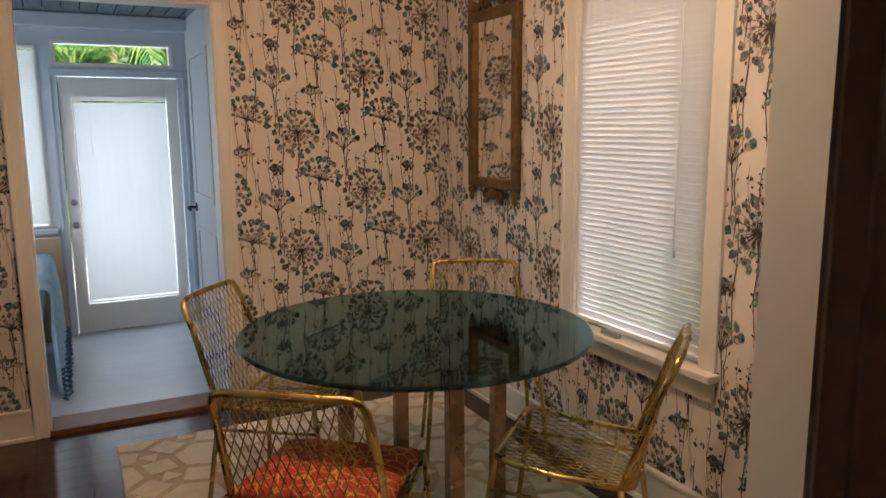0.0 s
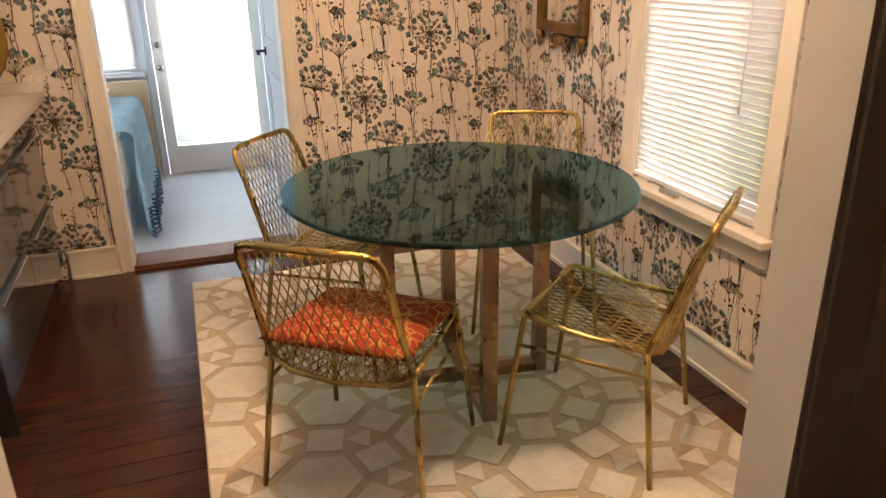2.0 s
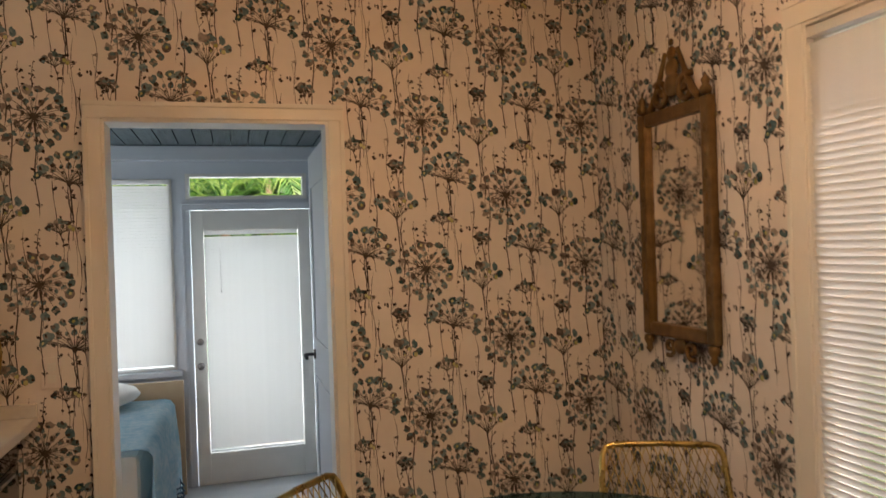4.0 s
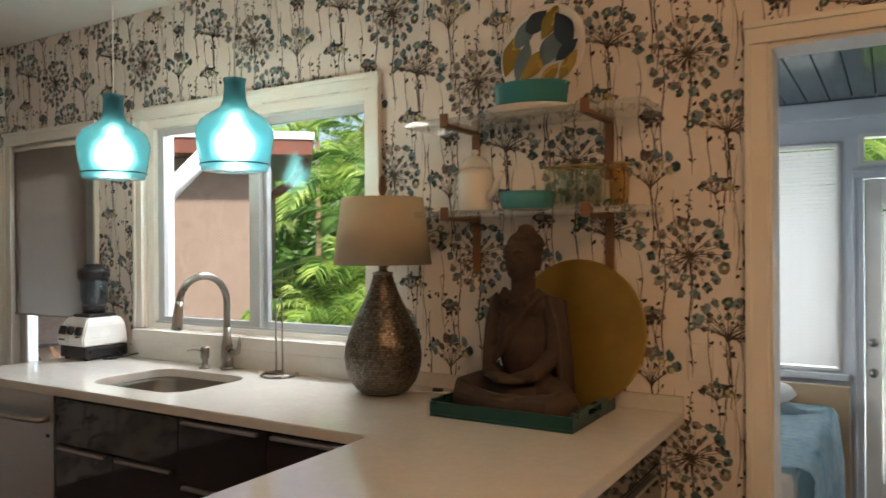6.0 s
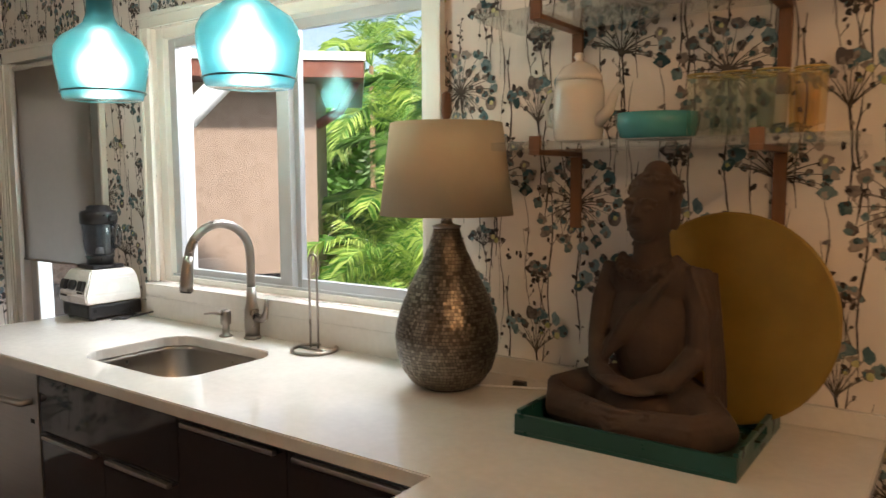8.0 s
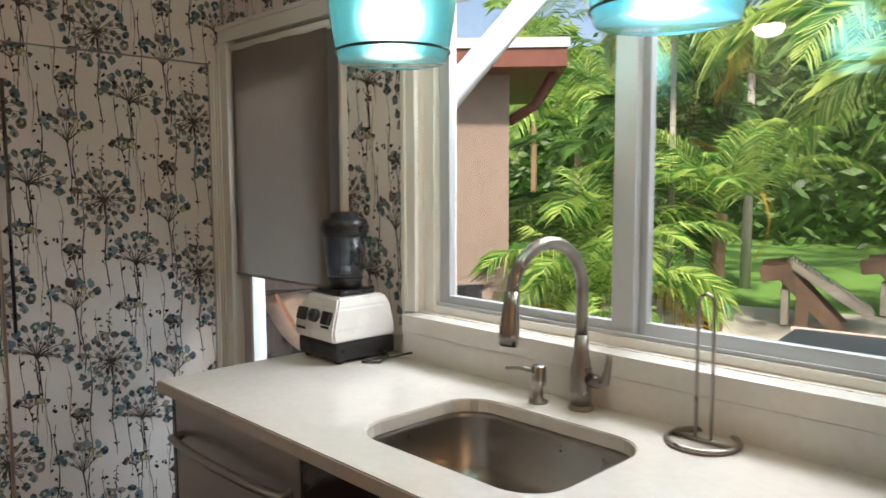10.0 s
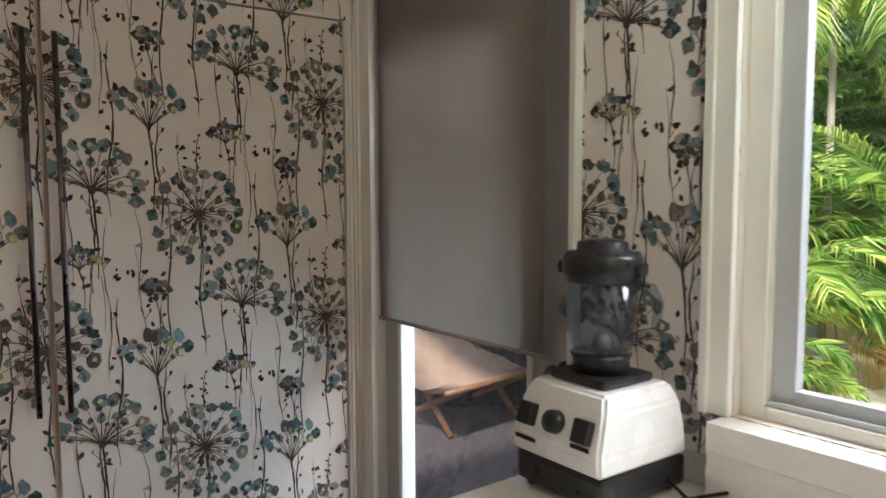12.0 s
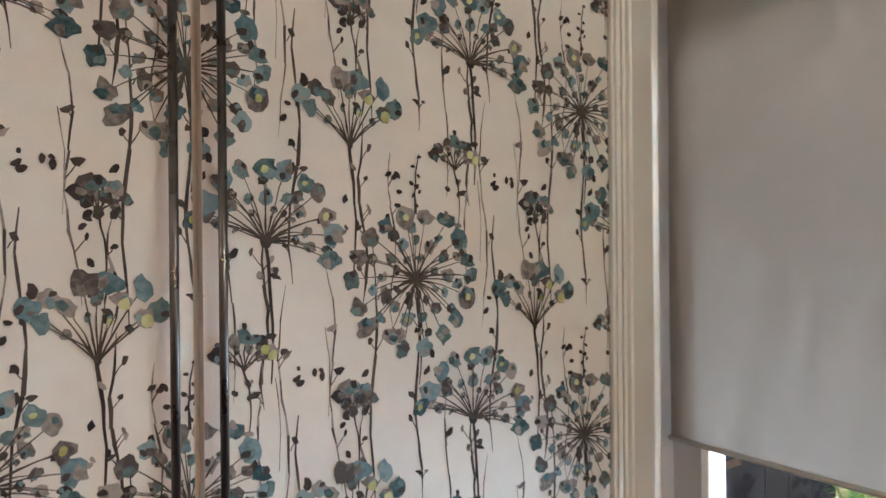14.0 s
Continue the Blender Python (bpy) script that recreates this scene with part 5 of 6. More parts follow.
M_BRASS = mat("olive_gold_leaf", (0.21, 0.13, 0.02), 0.5, 0.35, scale=14, color2=(0.30, 0.19, 0.035), bump=0.15, bscale=80)
GDi = lathe("gold_disc", [(0.0, -0.006), (0.228, -0.006), (0.233, -0.003), (0.233, 0.003), (0.228, 0.006), (0.0, 0.006)], M_BRASS, None, sides=80, smooth=False)
GDi.matrix_basis = pose(3.475, -0.10, CT + 0.0085 + 0.2330, 84, 0, -6)
tagged(GDi, "large round olive-gold disc leaning behind the statue", "disc")

M_STATUE = mat("weathered_terracotta", (0.026, 0.015, 0.010), 0.8, scale=16, color2=(0.085, 0.052, 0.035), bump=0.5, bscale=70)
bm = bmesh.new()


def ball(c, r, rot=(0, 0, 0)):
    m4 = Matrix.Translation(c) @ Euler([radians(a) for a in rot]).to_matrix().to_4x4() @ Matrix.Diagonal((*r, 1))
    bmesh.ops.create_uvsphere(bm, u_segments=24, v_segments=16, radius=1, matrix=m4)


def limb(pts, rs):
    add_tube(bm, pts, rs, 14)


ball((0, 0.0, 0.05), (0.135, 0.10, 0.05))
for f in (1, -1):
    limb([(f * 0.06, 0.02, 0.055), (f * 0.13, -0.03, 0.052), (f * 0.195, -0.075, 0.042), (f * 0.16, -0.115, 0.036), (f * 0.04, -0.135, 0.034), (f * -0.07, -0.14, 0.030), (f * -0.12, -0.125, 0.026)], [0.062, 0.056, 0.042, 0.038, 0.032, 0.024, 0.014])
    limb([(f * 0.092, 0.012, 0.325), (f * 0.118, 0.004, 0.25), (f * 0.122, -0.012, 0.17)], [0.034, 0.032, 0.028])
    limb([(f * 0.122, -0.012, 0.17), (f * 0.085, -0.075, 0.115), (f * 0.02, -0.105, 0.098)], [0.028, 0.023, 0.017])
    ball((f * 0.050, 0.008, 0.440), (0.009, 0.016, 0.034))
for k, f in ((0, 1), (1, -1)):
    ball((f * 0.02, -0.112, 0.098 + 0.010 * k), (0.052, 0.026, 0.011), (0, 0, f * 8))
ball((0, 0.01, 0.20), (0.098, 0.070, 0.14))
ball((0, 0.008, 0.305), (0.108, 0.060, 0.052))
# robe over one shoulder, with its folds running down across the chest
for k in range(6):
    o = 0.024 * k
    limb([(0.085 - 0.2 * o, 0.02 - 0.03, 0.345 - 0.1 * o), (0.05 - 0.5 * o, -0.055, 0.30 - 0.75 * o), (-0.02 - 0.5 * o, -0.069, 0.235 - 0.85 * o), (-0.085, -0.048, 0.165 - 0.55 * o)], [0.009, 0.0085, 0.0085, 0.007])
for k in range(5):
    limb([(0.10 + 0.006 * k, -0.015 + 0.014 * k, 0.34 - 0.004 * k), (0.137, -0.018 + 0.013 * k, 0.25), (0.15, -0.025 + 0.015 * k, 0.13), (0.155, -0.03 + 0.016 * k, 0.055)], [0.008, 0.009, 0.010, 0.010])
for k in range(4):
    limb([(-0.13 + 0.02 * k, -0.125 - 0.008 * k, 0.062), (0.0, -0.158 - 0.003 * k, 0.062 - 0.014 * k), (0.14 - 0.02 * k, -0.125 - 0.008 * k, 0.062)], 0.006)
limb([(0, 0.0, 0.33), (0, -0.005, 0.40)], [0.042, 0.038])
ball((0, -0.012, 0.442), (0.051, 0.058, 0.068))
ball((0, -0.040, 0.408), (0.032, 0.026, 0.026))
limb([(0, -0.062, 0.462), (0, -0.075, 0.432)], [0.007, 0.011])
for f in (1, -1):
    limb([(f * 0.008, -0.068, 0.466), (f * 0.024, -0.066, 0.470), (f * 0.040, -0.054, 0.462)], 0.0045)
    ball((f * 0.022, -0.062, 0.452), (0.013, 0.008, 0.006))
ball((0, -0.066, 0.414), (0.017, 0.009, 0.005))
ball((0, 0.012, 0.476), (0.056, 0.061, 0.046))
ball((0, 0.016, 0.522), (0.030, 0.032, 0.026))
rngs = random.Random(9)
for k in range(260):
    a, b = rngs.uniform(0, math.tau), rngs.uniform(0.10, 1.5)
    d = Vector((math.cos(a) * math.cos(b), math.sin(a) * math.cos(b), math.sin(b)))
    if d.y < -0.5 and d.z < 0.5:
        continue
    bmesh.ops.create_icosphere(bm, subdivisions=1, radius=0.0068, matrix=Matrix.Translation((d.x * 0.057, 0.012 + d.y * 0.062, 0.478 + d.z * 0.046)))
for k in range(11):
    a = math.pi + math.pi * (k + 0.5) / 11
    ball((0.066 * math.cos(a), 0.062 * math.sin(a) - 0.004, 0.352 - 0.034 * math.sin(-a)), (0.012, 0.010, 0.013), (0, 0, math.degrees(a)))
me_ = bpy.data.meshes.new("seated_statue")
bm.to_mesh(me_)
bm.free()
ST = link("seated_statue", me_, M_STATUE)
ST.matrix_basis = pose(3.345, -0.215, CT + 0.0085, 0, 0, -9) @ Matrix.Diagonal((0.98, 1.0, 1.055, 1))
rm = ST.modifiers.new("fuse", "REMESH")
rm.mode, rm.voxel_size, rm.use_smooth_shade = "VOXEL", 0.0034, True
tagged(ST, "weathered brown terracotta seated statue on a green tray", "statue")

# ---- acrylic shelves on wooden brackets ----
M_ACRYL = milky(pane("clear_acrylic", (0.98, 1.0, 1.0), 0.985), (0.75, 0.78, 0.78), 0.14)
M_BRKT = mat("copper_brown_wood", (0.16, 0.075, 0.035), 0.4, scale=10, color2=(0.25, 0.12, 0.06), stretch=(4, 4, 1))
SHZ = (1.555, 1.865)
for z in SHZ:
    s = tagged(box("acrylic_shelf", 2.90, 3.73, -0.225, -0.008, z - 0.02, z, M_ACRYL, bev=0.002), "clear acrylic wall shelf on brown brackets", "shelf", "wall shelves")
    for x in (3.065, 3.555):
        b = thing("shelf_bracket", "brown wooden L-shaped shelf bracket on the wall", "bracket", "shelf brackets")
        box("arm", x - 0.014, x + 0.014, -0.235, -0.001, z - 0.032, z - 0.0205, M_BRKT, b, bev=0.001)
        box("leg", x - 0.014, x + 0.014, -0.013, -0.001, z - 0.215, z - 0.0325, M_BRKT, b, bev=0.001)
        box("lip", x - 0.014, x + 0.014, -0.235, -0.2255, z - 0.0204, z + 0.012, M_BRKT, b, bev=0.001)

M_CHINA = mat("white_china", (0.74, 0.70, 0.64), 0.2, var=0.04, scale=12, coat=0.3)
M_TEALC = mat("teal_glaze", (0.03, 0.20, 0.22), 0.2, scale=10, color2=(0.06, 0.28, 0.30), coat=0.4)
LZ = SHZ[0]
TP = thing("teapot", "tall white china teapot with a domed lid", "teapot", at=(3.125, -0.125, LZ))
lathe("pot_body", [(0.0, 0.0), (0.050, 0.0), (0.058, 0.008), (0.061, 0.06), (0.060, 0.12), (0.055, 0.142), (0.0, 0.142)], M_CHINA, TP, sides=40)
lathe("lid", [(0.0, 0.1425), (0.056, 0.1425), (0.054, 0.155), (0.038, 0.178), (0.015, 0.188), (0.008, 0.192), (0.013, 0.20), (0.010, 0.209), (0.0, 0.211)], M_CHINA, TP, sides=40)
tube("spout", [(0.052, -0.01, 0.045), (0.085, -0.02, 0.07), (0.10, -0.025, 0.105), (0.118, -0.03, 0.125)], [0.017, 0.013, 0.010, 0.009], M_CHINA, TP, sides=14)
tube("handle", [(-0.055, 0.01, 0.12), (-0.085, 0.018, 0.118), (-0.098, 0.02, 0.085), (-0.088, 0.018, 0.045), (-0.056, 0.01, 0.035)], 0.007, M_CHINA, TP, sides=12)
BW = thing("serving_bowl", "shallow teal glazed serving bowl", "bowl", at=(3.315, -0.118, LZ))
lathe("bowl_body", [(0.0, 0.0), (0.070, 0.0), (0.084, 0.006), (0.091, 0.03), (0.093, 0.058), (0.089, 0.058), (0.086, 0.03), (0.075, 0.011), (0.0, 0.009)], M_TEALC, BW, sides=44)
M_GREENG = milky(pane("green_ribbed_glass", (0.965, 0.985, 0.945), 0.985, 0.04), (0.42, 0.60, 0.50), 0.012)
M_AMBERG = milky(pane("amber_glass", (1.0, 0.93, 0.77), 0.985, 0.05), (0.60, 0.30, 0.08), 0.012)


def tumbler(at, m, label):
    ob = thing("drinking_glass", label, "glass", "glasses on the shelf", at=at)
    bm = bmesh.new()
    S = 36
    rings = []
    for r, z, rib in ((0.0, 0.0, 0), (0.024, 0.0, 0), (0.0265, 0.006, 1), (0.030, 0.10, 1), (0.0315, 0.128, 0), (0.0295, 0.128, 0), (0.027, 0.02, 0), (0.0, 0.012, 0)):
        rings.append([bm.verts.new(((r + rib * 0.0016 * (k % 3 == 0)) * math.cos(k * math.tau / S), (r + rib * 0.0016 * (k % 3 == 0)) * math.sin(k * math.tau / S), z)) for k in range(S)])
    for A, B in zip(rings, rings[1:]):
        for k in range(S):
            bm.faces.new((A[k], A[(k + 1) % S], B[(k + 1) % S], B[k]))
    bmesh.ops.remove_doubles(bm, verts=bm.verts, dist=1e-6)
    part("glass_body", bm, m, ob)
    tube("gilt_rim", [(0.0307 * math.cos(k * math.tau / 32), 0.0307 * math.sin(k * math.tau / 32), 0.1285) for k in range(32)], 0.0024, M_GOLD, ob, sides=6, closed=True, label="gilt rim")
    return ob


g0 = tumbler((3.425, -0.16, LZ), M_GREENG, "pale green ribbed drinking glass with a gilt rim")
for x, y in ((3.495, -0.165), (3.565, -0.16), (3.45, -0.085), (3.525, -0.085)):
    copy_thing(g0, pose(x, y, LZ))
a0 = tumbler((3.635, -0.155, LZ), M_AMBERG, "amber ribbed drinking glass with a gilt rim")
copy_thing(a0, pose(3.61, -0.08, LZ))
UZ = SHZ[1]
PL = thing("platter", "white oval china platter under a teal bowl", "platter", at=(3.315, -0.118, UZ))
lathe("platter_body", [(0.0, 0.0), (0.07, 0.0), (0.09, 0.008), (0.108, 0.022), (0.106, 0.024), (0.085, 0.012), (0.0, 0.008)], M_CHINA, PL, sides=48)
PL.scale = (1.35, 0.95, 1)
DB = thing("casserole_bowl", "deep teal glazed oval bowl stacked on a platter", "bowl", at=(3.33, -0.118, UZ + 0.0135))
lathe("bowl_body", [(0.0, 0.0), (0.075, 0.0), (0.092, 0.02), (0.098, 0.075), (0.102, 0.08), (0.098, 0.083), (0.092, 0.078), (0.086, 0.022), (0.0, 0.01)], M_TEALC, DB, sides=48)
DB.scale = (1.3, 0.95, 1)
DP = thing("decorative_plate", "round plate with gold, slate and black leaf shapes, standing upright", "plate", at=(3.36, -0.10, UZ + 0.05), rz=-8)
dp = lathe("plate_body", [(0.0, -0.006), (0.06, -0.005), (0.125, 0.004), (0.128, 0.008), (0.124, 0.009), (0.06, 0.002), (0.0, 0.001)], M_CHINA, DP, sides=56)
dp.matrix_basis = pose(0, 0.012, 0.158, 80, 0, 0) @ Matrix.Scale(1.25, 4)
M_GOLDP = mat("gold_glaze", (0.36, 0.22, 0.04), 0.25, 0.5, var=0.2, scale=12)
M_NAVYP = mat("navy_glaze", (0.02, 0.03, 0.045), 0.22, var=0.2, scale=12)
M_SLATEP = mat("slate_glaze", (0.11, 0.15, 0.16), 0.22, var=0.2, scale=12)
# leaf shapes in leaning columns: centre, length, width, lean, glaze
LEAVES_P = ((-0.096, 0.0, 0.12, 0.045, 80, 0), (-0.060, 0.058, 0.10, 0.042, 58, 2), (-0.058, -0.02, 0.12, 0.040, 78, 2), (-0.026, 0.082, 0.085, 0.045, 40, 1), (-0.022, -0.035, 0.11, 0.046, 48, 0),
            (0.018, 0.076, 0.10, 0.042, 62, 0), (0.026, 0.004, 0.10, 0.055, 70, 2), (0.030, -0.07, 0.075, 0.036, 50, 0), (0.062, 0.045, 0.12, 0.048, 118, 1), (0.075, -0.012, 0.08, 0.036, 35, 1), (0.085, -0.055, 0.09, 0.036, 60, 0))
for k, (cx, cy, ln, wd, a, glaze) in enumerate(LEAVES_P):
    bm = bmesh.new()
    edge = []
    for sd in (1, -1):
        for q in range(12):
            t = q / 12 if sd > 0 else 1 - q / 12
            edge.append((ln * (t - 0.5), sd * wd * 0.62 * math.sin(math.pi * t)))
    vs = []
    for x, y in edge:
        px = cx + x * math.cos(radians(a)) - y * math.sin(radians(a))
        py = cy + x * math.sin(radians(a)) + y * math.cos(radians(a))
        rr = min(1.0, 0.121 / max(1e-6, math.hypot(px, py)))
        px, py = px * rr, py * rr
        vs.append(bm.verts.new((px, py, 0.004 + 0.0003 * k + 0.36 * max(0.0, math.hypot(px, py) - 0.045) ** 2 + 0.09 * max(0.0, math.hypot(px, py) - 0.06))))
    bm.faces.new(vs)
    bmesh.ops.solidify(bm, geom=bm.faces, thickness=0.002)
    part("painted_leaf", bm, (M_GOLDP, M_NAVYP, M_SLATEP)[glaze], dp)

# ---- pendant lamps ----
M_PGLASS = bpy.data.materials.new("teal_seeded_glass")
M_PGLASS.use_nodes = True
_n, _l = M_PGLASS.node_tree.nodes, M_PGLASS.node_tree.links
_n.remove(_n["Principled BSDF"])
_t = _n.new("ShaderNodeBsdfTransparent")
_t.inputs[0].default_value = (0.38, 0.77, 0.87, 1)
_q = _n.new("ShaderNodeBsdfRefraction")
_q.inputs["Color"].default_value = (0.48, 0.82, 0.90, 1)
_q.inputs["Roughness"].default_value, _q.inputs["IOR"].default_value = 0.62, 1.28
_d = _n.new("ShaderNodeBsdfTranslucent")
_d.inputs[0].default_value = (0.10, 0.44, 0.54, 1)
_g = _n.new("ShaderNodeBsdfGlossy")
_g.inputs["Roughness"].default_value = 0.06
_nz = _n.new("ShaderNodeTexNoise")
_nz.inputs["Scale"].default_value = 60
_bp = _n.new("ShaderNodeBump")
_bp.inputs["Strength"].default_value = 0.3
_bp.inputs["Distance"].default_value = 0.004
_l.new(_nz.outputs[0], _bp.inputs["Height"])
_l.new(_bp.outputs[0], _g.inputs["Normal"])
_m0, _m1, _m2 = _n.new("ShaderNodeMixShader"), _n.new("ShaderNodeMixShader"), _n.new("ShaderNodeMixShader")
_m0.inputs[0].default_value = 0.55
_l.new(_t.outputs[0], _m0.inputs[1])
_l.new(_q.outputs[0], _m0.inputs[2])
_m1.inputs[0].default_value = 0.10
_l.new(_m0.outputs[0], _m1.inputs[1])
_l.new(_d.outputs[0], _m1.inputs[2])
_l.new(gloss_weight(_n, _l), _m2.inputs[0])
_l.new(_m1.outputs[0], _m2.inputs[1])
_l.new(_g.outputs[0], _m2.inputs[2])
_l.new(_m2.outputs[0], _n["Material Output"].inputs[0])
M_BULB = glow("warm_bulb", (1.0, 0.90, 0.70), 16)


def pendant(at):
    ob = thing("pendant_lamp", "teal blown-glass pendant lamp with a bottle neck, lit", "pendant lamp", "pendants over the sink", at=at)
    out_ = [(0.118, 0.0), (0.124, 0.02), (0.134, 0.075), (0.141, 0.125), (0.139, 0.155), (0.122, 0.187), (0.085, 0.212), (0.052, 0.235), (0.041, 0.265), (0.038, 0.315), (0.042, 0.34)]
    inn = [(r - 0.003, z) for r, z in out_[::-1]]
    bm_prof = out_ + inn + [out_[0]]
    lathe("glass_shade", [(r, z) for r, z in bm_prof], M_PGLASS, ob, sides=48, label="teal seeded glass shade").visible_shadow = False
    tube("dark_band", [(0.1262 * math.cos(k * math.tau / 48), 0.1262 * math.sin(k * math.tau / 48), 0.022) for k in range(48)], 0.0032, M_BLACK, ob, sides=6, closed=True)
    lathe("socket", [(0.0, 0.20), (0.019, 0.20), (0.021, 0.26), (0.016, 0.345), (0.0, 0.345)], M_HANDLE, ob, sides=20)
    lathe("bulb", [(0.0, 0.035), (0.030, 0.041), (0.054, 0.064), (0.061, 0.095), (0.054, 0.126), (0.034, 0.150), (0.018, 0.170), (0.015, 0.20), (0.0, 0.20)], M_BULB, ob, sides=24, label="lit warm bulb")
    tube("cord", [(0, 0, 0.34), (0, 0, H - at[2] - 0.02)], 0.0028, M_WHITEP, ob, sides=8)
    lathe("ceiling_rose", [(0.0, H - at[2] - 0.025), (0.03, H - at[2] - 0.025), (0.055, H - at[2] - 0.006), (0.055, H - at[2]), (0.0, H - at[2])], M_CHROME, ob, sides=28)
    return ob


pd = pendant((1.63, -0.45, 1.722))
copy_thing(pd, pose(2.26, -0.39, 1.722))

# warm globe lamp on the dining ceiling
M_GLOBE = glow("warm_globe", (1.0, 0.53, 0.21), 44)
GL = thing("ceiling_lamp", "lit warm globe lamp on the dining ceiling", "ceiling lamp", at=(4.85, -1.75, H))
lathe("globe", [(0.0, -0.24), (0.045, -0.23), (0.082, -0.195), (0.095, -0.15), (0.082, -0.105), (0.045, -0.07), (0.0, -0.065)], M_GLOBE, GL, sides=32, label="lit warm glass globe")
lathe("canopy", [(0.0, -0.064), (0.04, -0.064), (0.06, -0.02), (0.075, -0.004), (0.075, 0.0), (0.0, 0.0)], M_HANDLE, GL, sides=32)
# Trim ring for the added rug downlight, out of view.
r = lathe("recessed_downlight", [(0.115, -0.004), (0.135, -0.004), (0.138, 0.0), (0.115, 0.0), (0.115, -0.004)], M_WHITE, None, at=(5.05, -2.25, H), sides=32)
tagged(r, "round white trim ring of an added downlight, out of view", "ceiling light")

# flush lamp on the kitchen ceiling
M_DOME = glow("kitchen_dome_glass", (1.0, 0.90, 0.77), 36)
KL = thing("ceiling_lamp", "lit round flush lamp on the kitchen ceiling", "ceiling lamp", at=(0.60, -3.85, H))
lathe("dome", [(0.0, -0.09), (0.045, -0.086), (0.085, -0.068), (0.108, -0.03), (0.11, -0.021), (0.0, -0.021)], M_DOME, KL, sides=36, label="lit frosted glass dome")
lathe("rim", [(0.0, -0.02), (0.125, -0.02), (0.13, -0.012), (0.125, 0.0), (0.0, 0.0)], M_CHROME, KL, sides=36)

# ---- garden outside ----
# Deck grey is darkened to stand in for the shade under the patio cover.
M_DECK = mat("shade_darkened_deck", (0.055, 0.05, 0.056), 0.7, var=0.18, scale=6, stretch=(1, 8, 1), bump=0.3, bscale=40)
M_SAND = mat("pale_sand", (0.66, 0.61, 0.54), 0.95, var=0.14, scale=3, bump=0.6, bscale=25)
M_LAWN = mat("lawn", (0.10, 0.22, 0.035), 0.9, scale=8, color2=(0.17, 0.34, 0.07), bump=0.9, bscale=60)
M_STUCCO = mat("tan_stucco", (0.31, 0.235, 0.185), 0.85, var=0.08, scale=5)
M_FASCIA = mat("red_brown_wood", (0.15, 0.05, 0.032), 0.55, scale=7, color2=(0.22, 0.08, 0.05))
M_OUTW = mat("white_exterior_paint", (0.82, 0.82, 0.82), 0.5, var=0.04, scale=8)
GZ = -0.28
tagged(box("ground", -60, 60, 0.9, 90, GZ - 0.1, GZ, M_LAWN), "green lawn reaching to the far hedge", "ground", kind="structure")
bm = bmesh.new()
NS = 40
ring_ = [bm.verts.new((0.5 + (5.6 + 0.7 * noise.noise((math.cos(k * math.tau / NS) * 2, math.sin(k * math.tau / NS) * 2, 3))) * math.cos(k * math.tau / NS), 4.6 + (4.4 + 0.5 * noise.noise((math.cos(k * math.tau / NS) * 2, math.sin(k * math.tau / NS) * 2, 7))) * math.sin(k * math.tau / NS), GZ + 0.006)) for k in range(NS)]
bm.faces.new(ring_)
tagged(part("sand_patch", bm, M_SAND), "pale sand and gravel patch in the garden", "ground", kind="structure")
tagged(box("deck", -4.0, 2.05, 0.16, 3.4, GZ + 0.01, -0.16, M_DECK), "grey boarded deck outside the back door, darkened for shade", "deck", kind="structure")

SHED = thing("shed", "tan rendered garden building with a red-brown timber eave", "building", at=(-1.74, 3.86, GZ), rz=42)
box("wall", -4.5, 0.0, 0.0, 2.6, 0.0, 2.73, M_STUCCO, SHED)
box("roof", -4.7, 0.52, -0.42, 2.9, 2.905, 2.99, M_OUTW, SHED, "pale roof edge", bev=0.005)
box("fascia", -4.7, 0.50, -0.40, 2.88, 2.74, 2.9045, M_FASCIA, SHED, "red-brown timber fascia", bev=0.004)
tube("eave_bracket", [(0.0, 0.1, 2.30), (0.25, 0.05, 2.45), (0.42, 0.0, 2.745)], 0.05, M_FASCIA, SHED, sides=8)

PC = thing("patio_cover", "white painted timber patio cover with a diagonal brace", "pergola")
tube("diagonal_brace", [(1.075, 0.22, 1.70), (1.075, 1.25, 2.62)], 0.055, M_OUTW, PC, sides=4)
box("wall_post", 1.06, 1.15, 0.15, 0.235, -0.16, 2.75, M_OUTW, PC, bev=0.004)
for k in range(3):
    box("rafter", -0.3 + 0.5 * k, -0.2 + 0.5 * k, 0.2, 2.4, 2.62, 2.76, M_OUTW, PC, bev=0.004)
box("cover_boards", -4.2, 0.95, 0.16, 1.5, 2.90, 2.94, M_OUTW, PC)
box("beam", -3.2, 1.22, 1.22, 1.34, 2.765, 2.90, M_OUTW, PC, bev=0.004)
tube("post", [(-3.1, 1.28, -0.16), (-3.1, 1.28, 2.765)], 0.06, M_OUTW, PC, sides=4)

# palms
M_FROND = mat("palm_leaf", (0.09, 0.27, 0.05), 0.36, scale=3, color2=(0.58, 0.74, 0.20), island=0.65)
M_FROND_Y = mat("yellowing_palm_leaf", (0.40, 0.34, 0.05), 0.5, scale=3, color2=(0.55, 0.28, 0.06), island=0.4)
# The _D copy is darker: background shade put into the leaf colour.
M_FROND_D = mat("shaded_palm_leaf", (0.035, 0.10, 0.022), 0.45, scale=3, color2=(0.14, 0.29, 0.06), island=0.5)
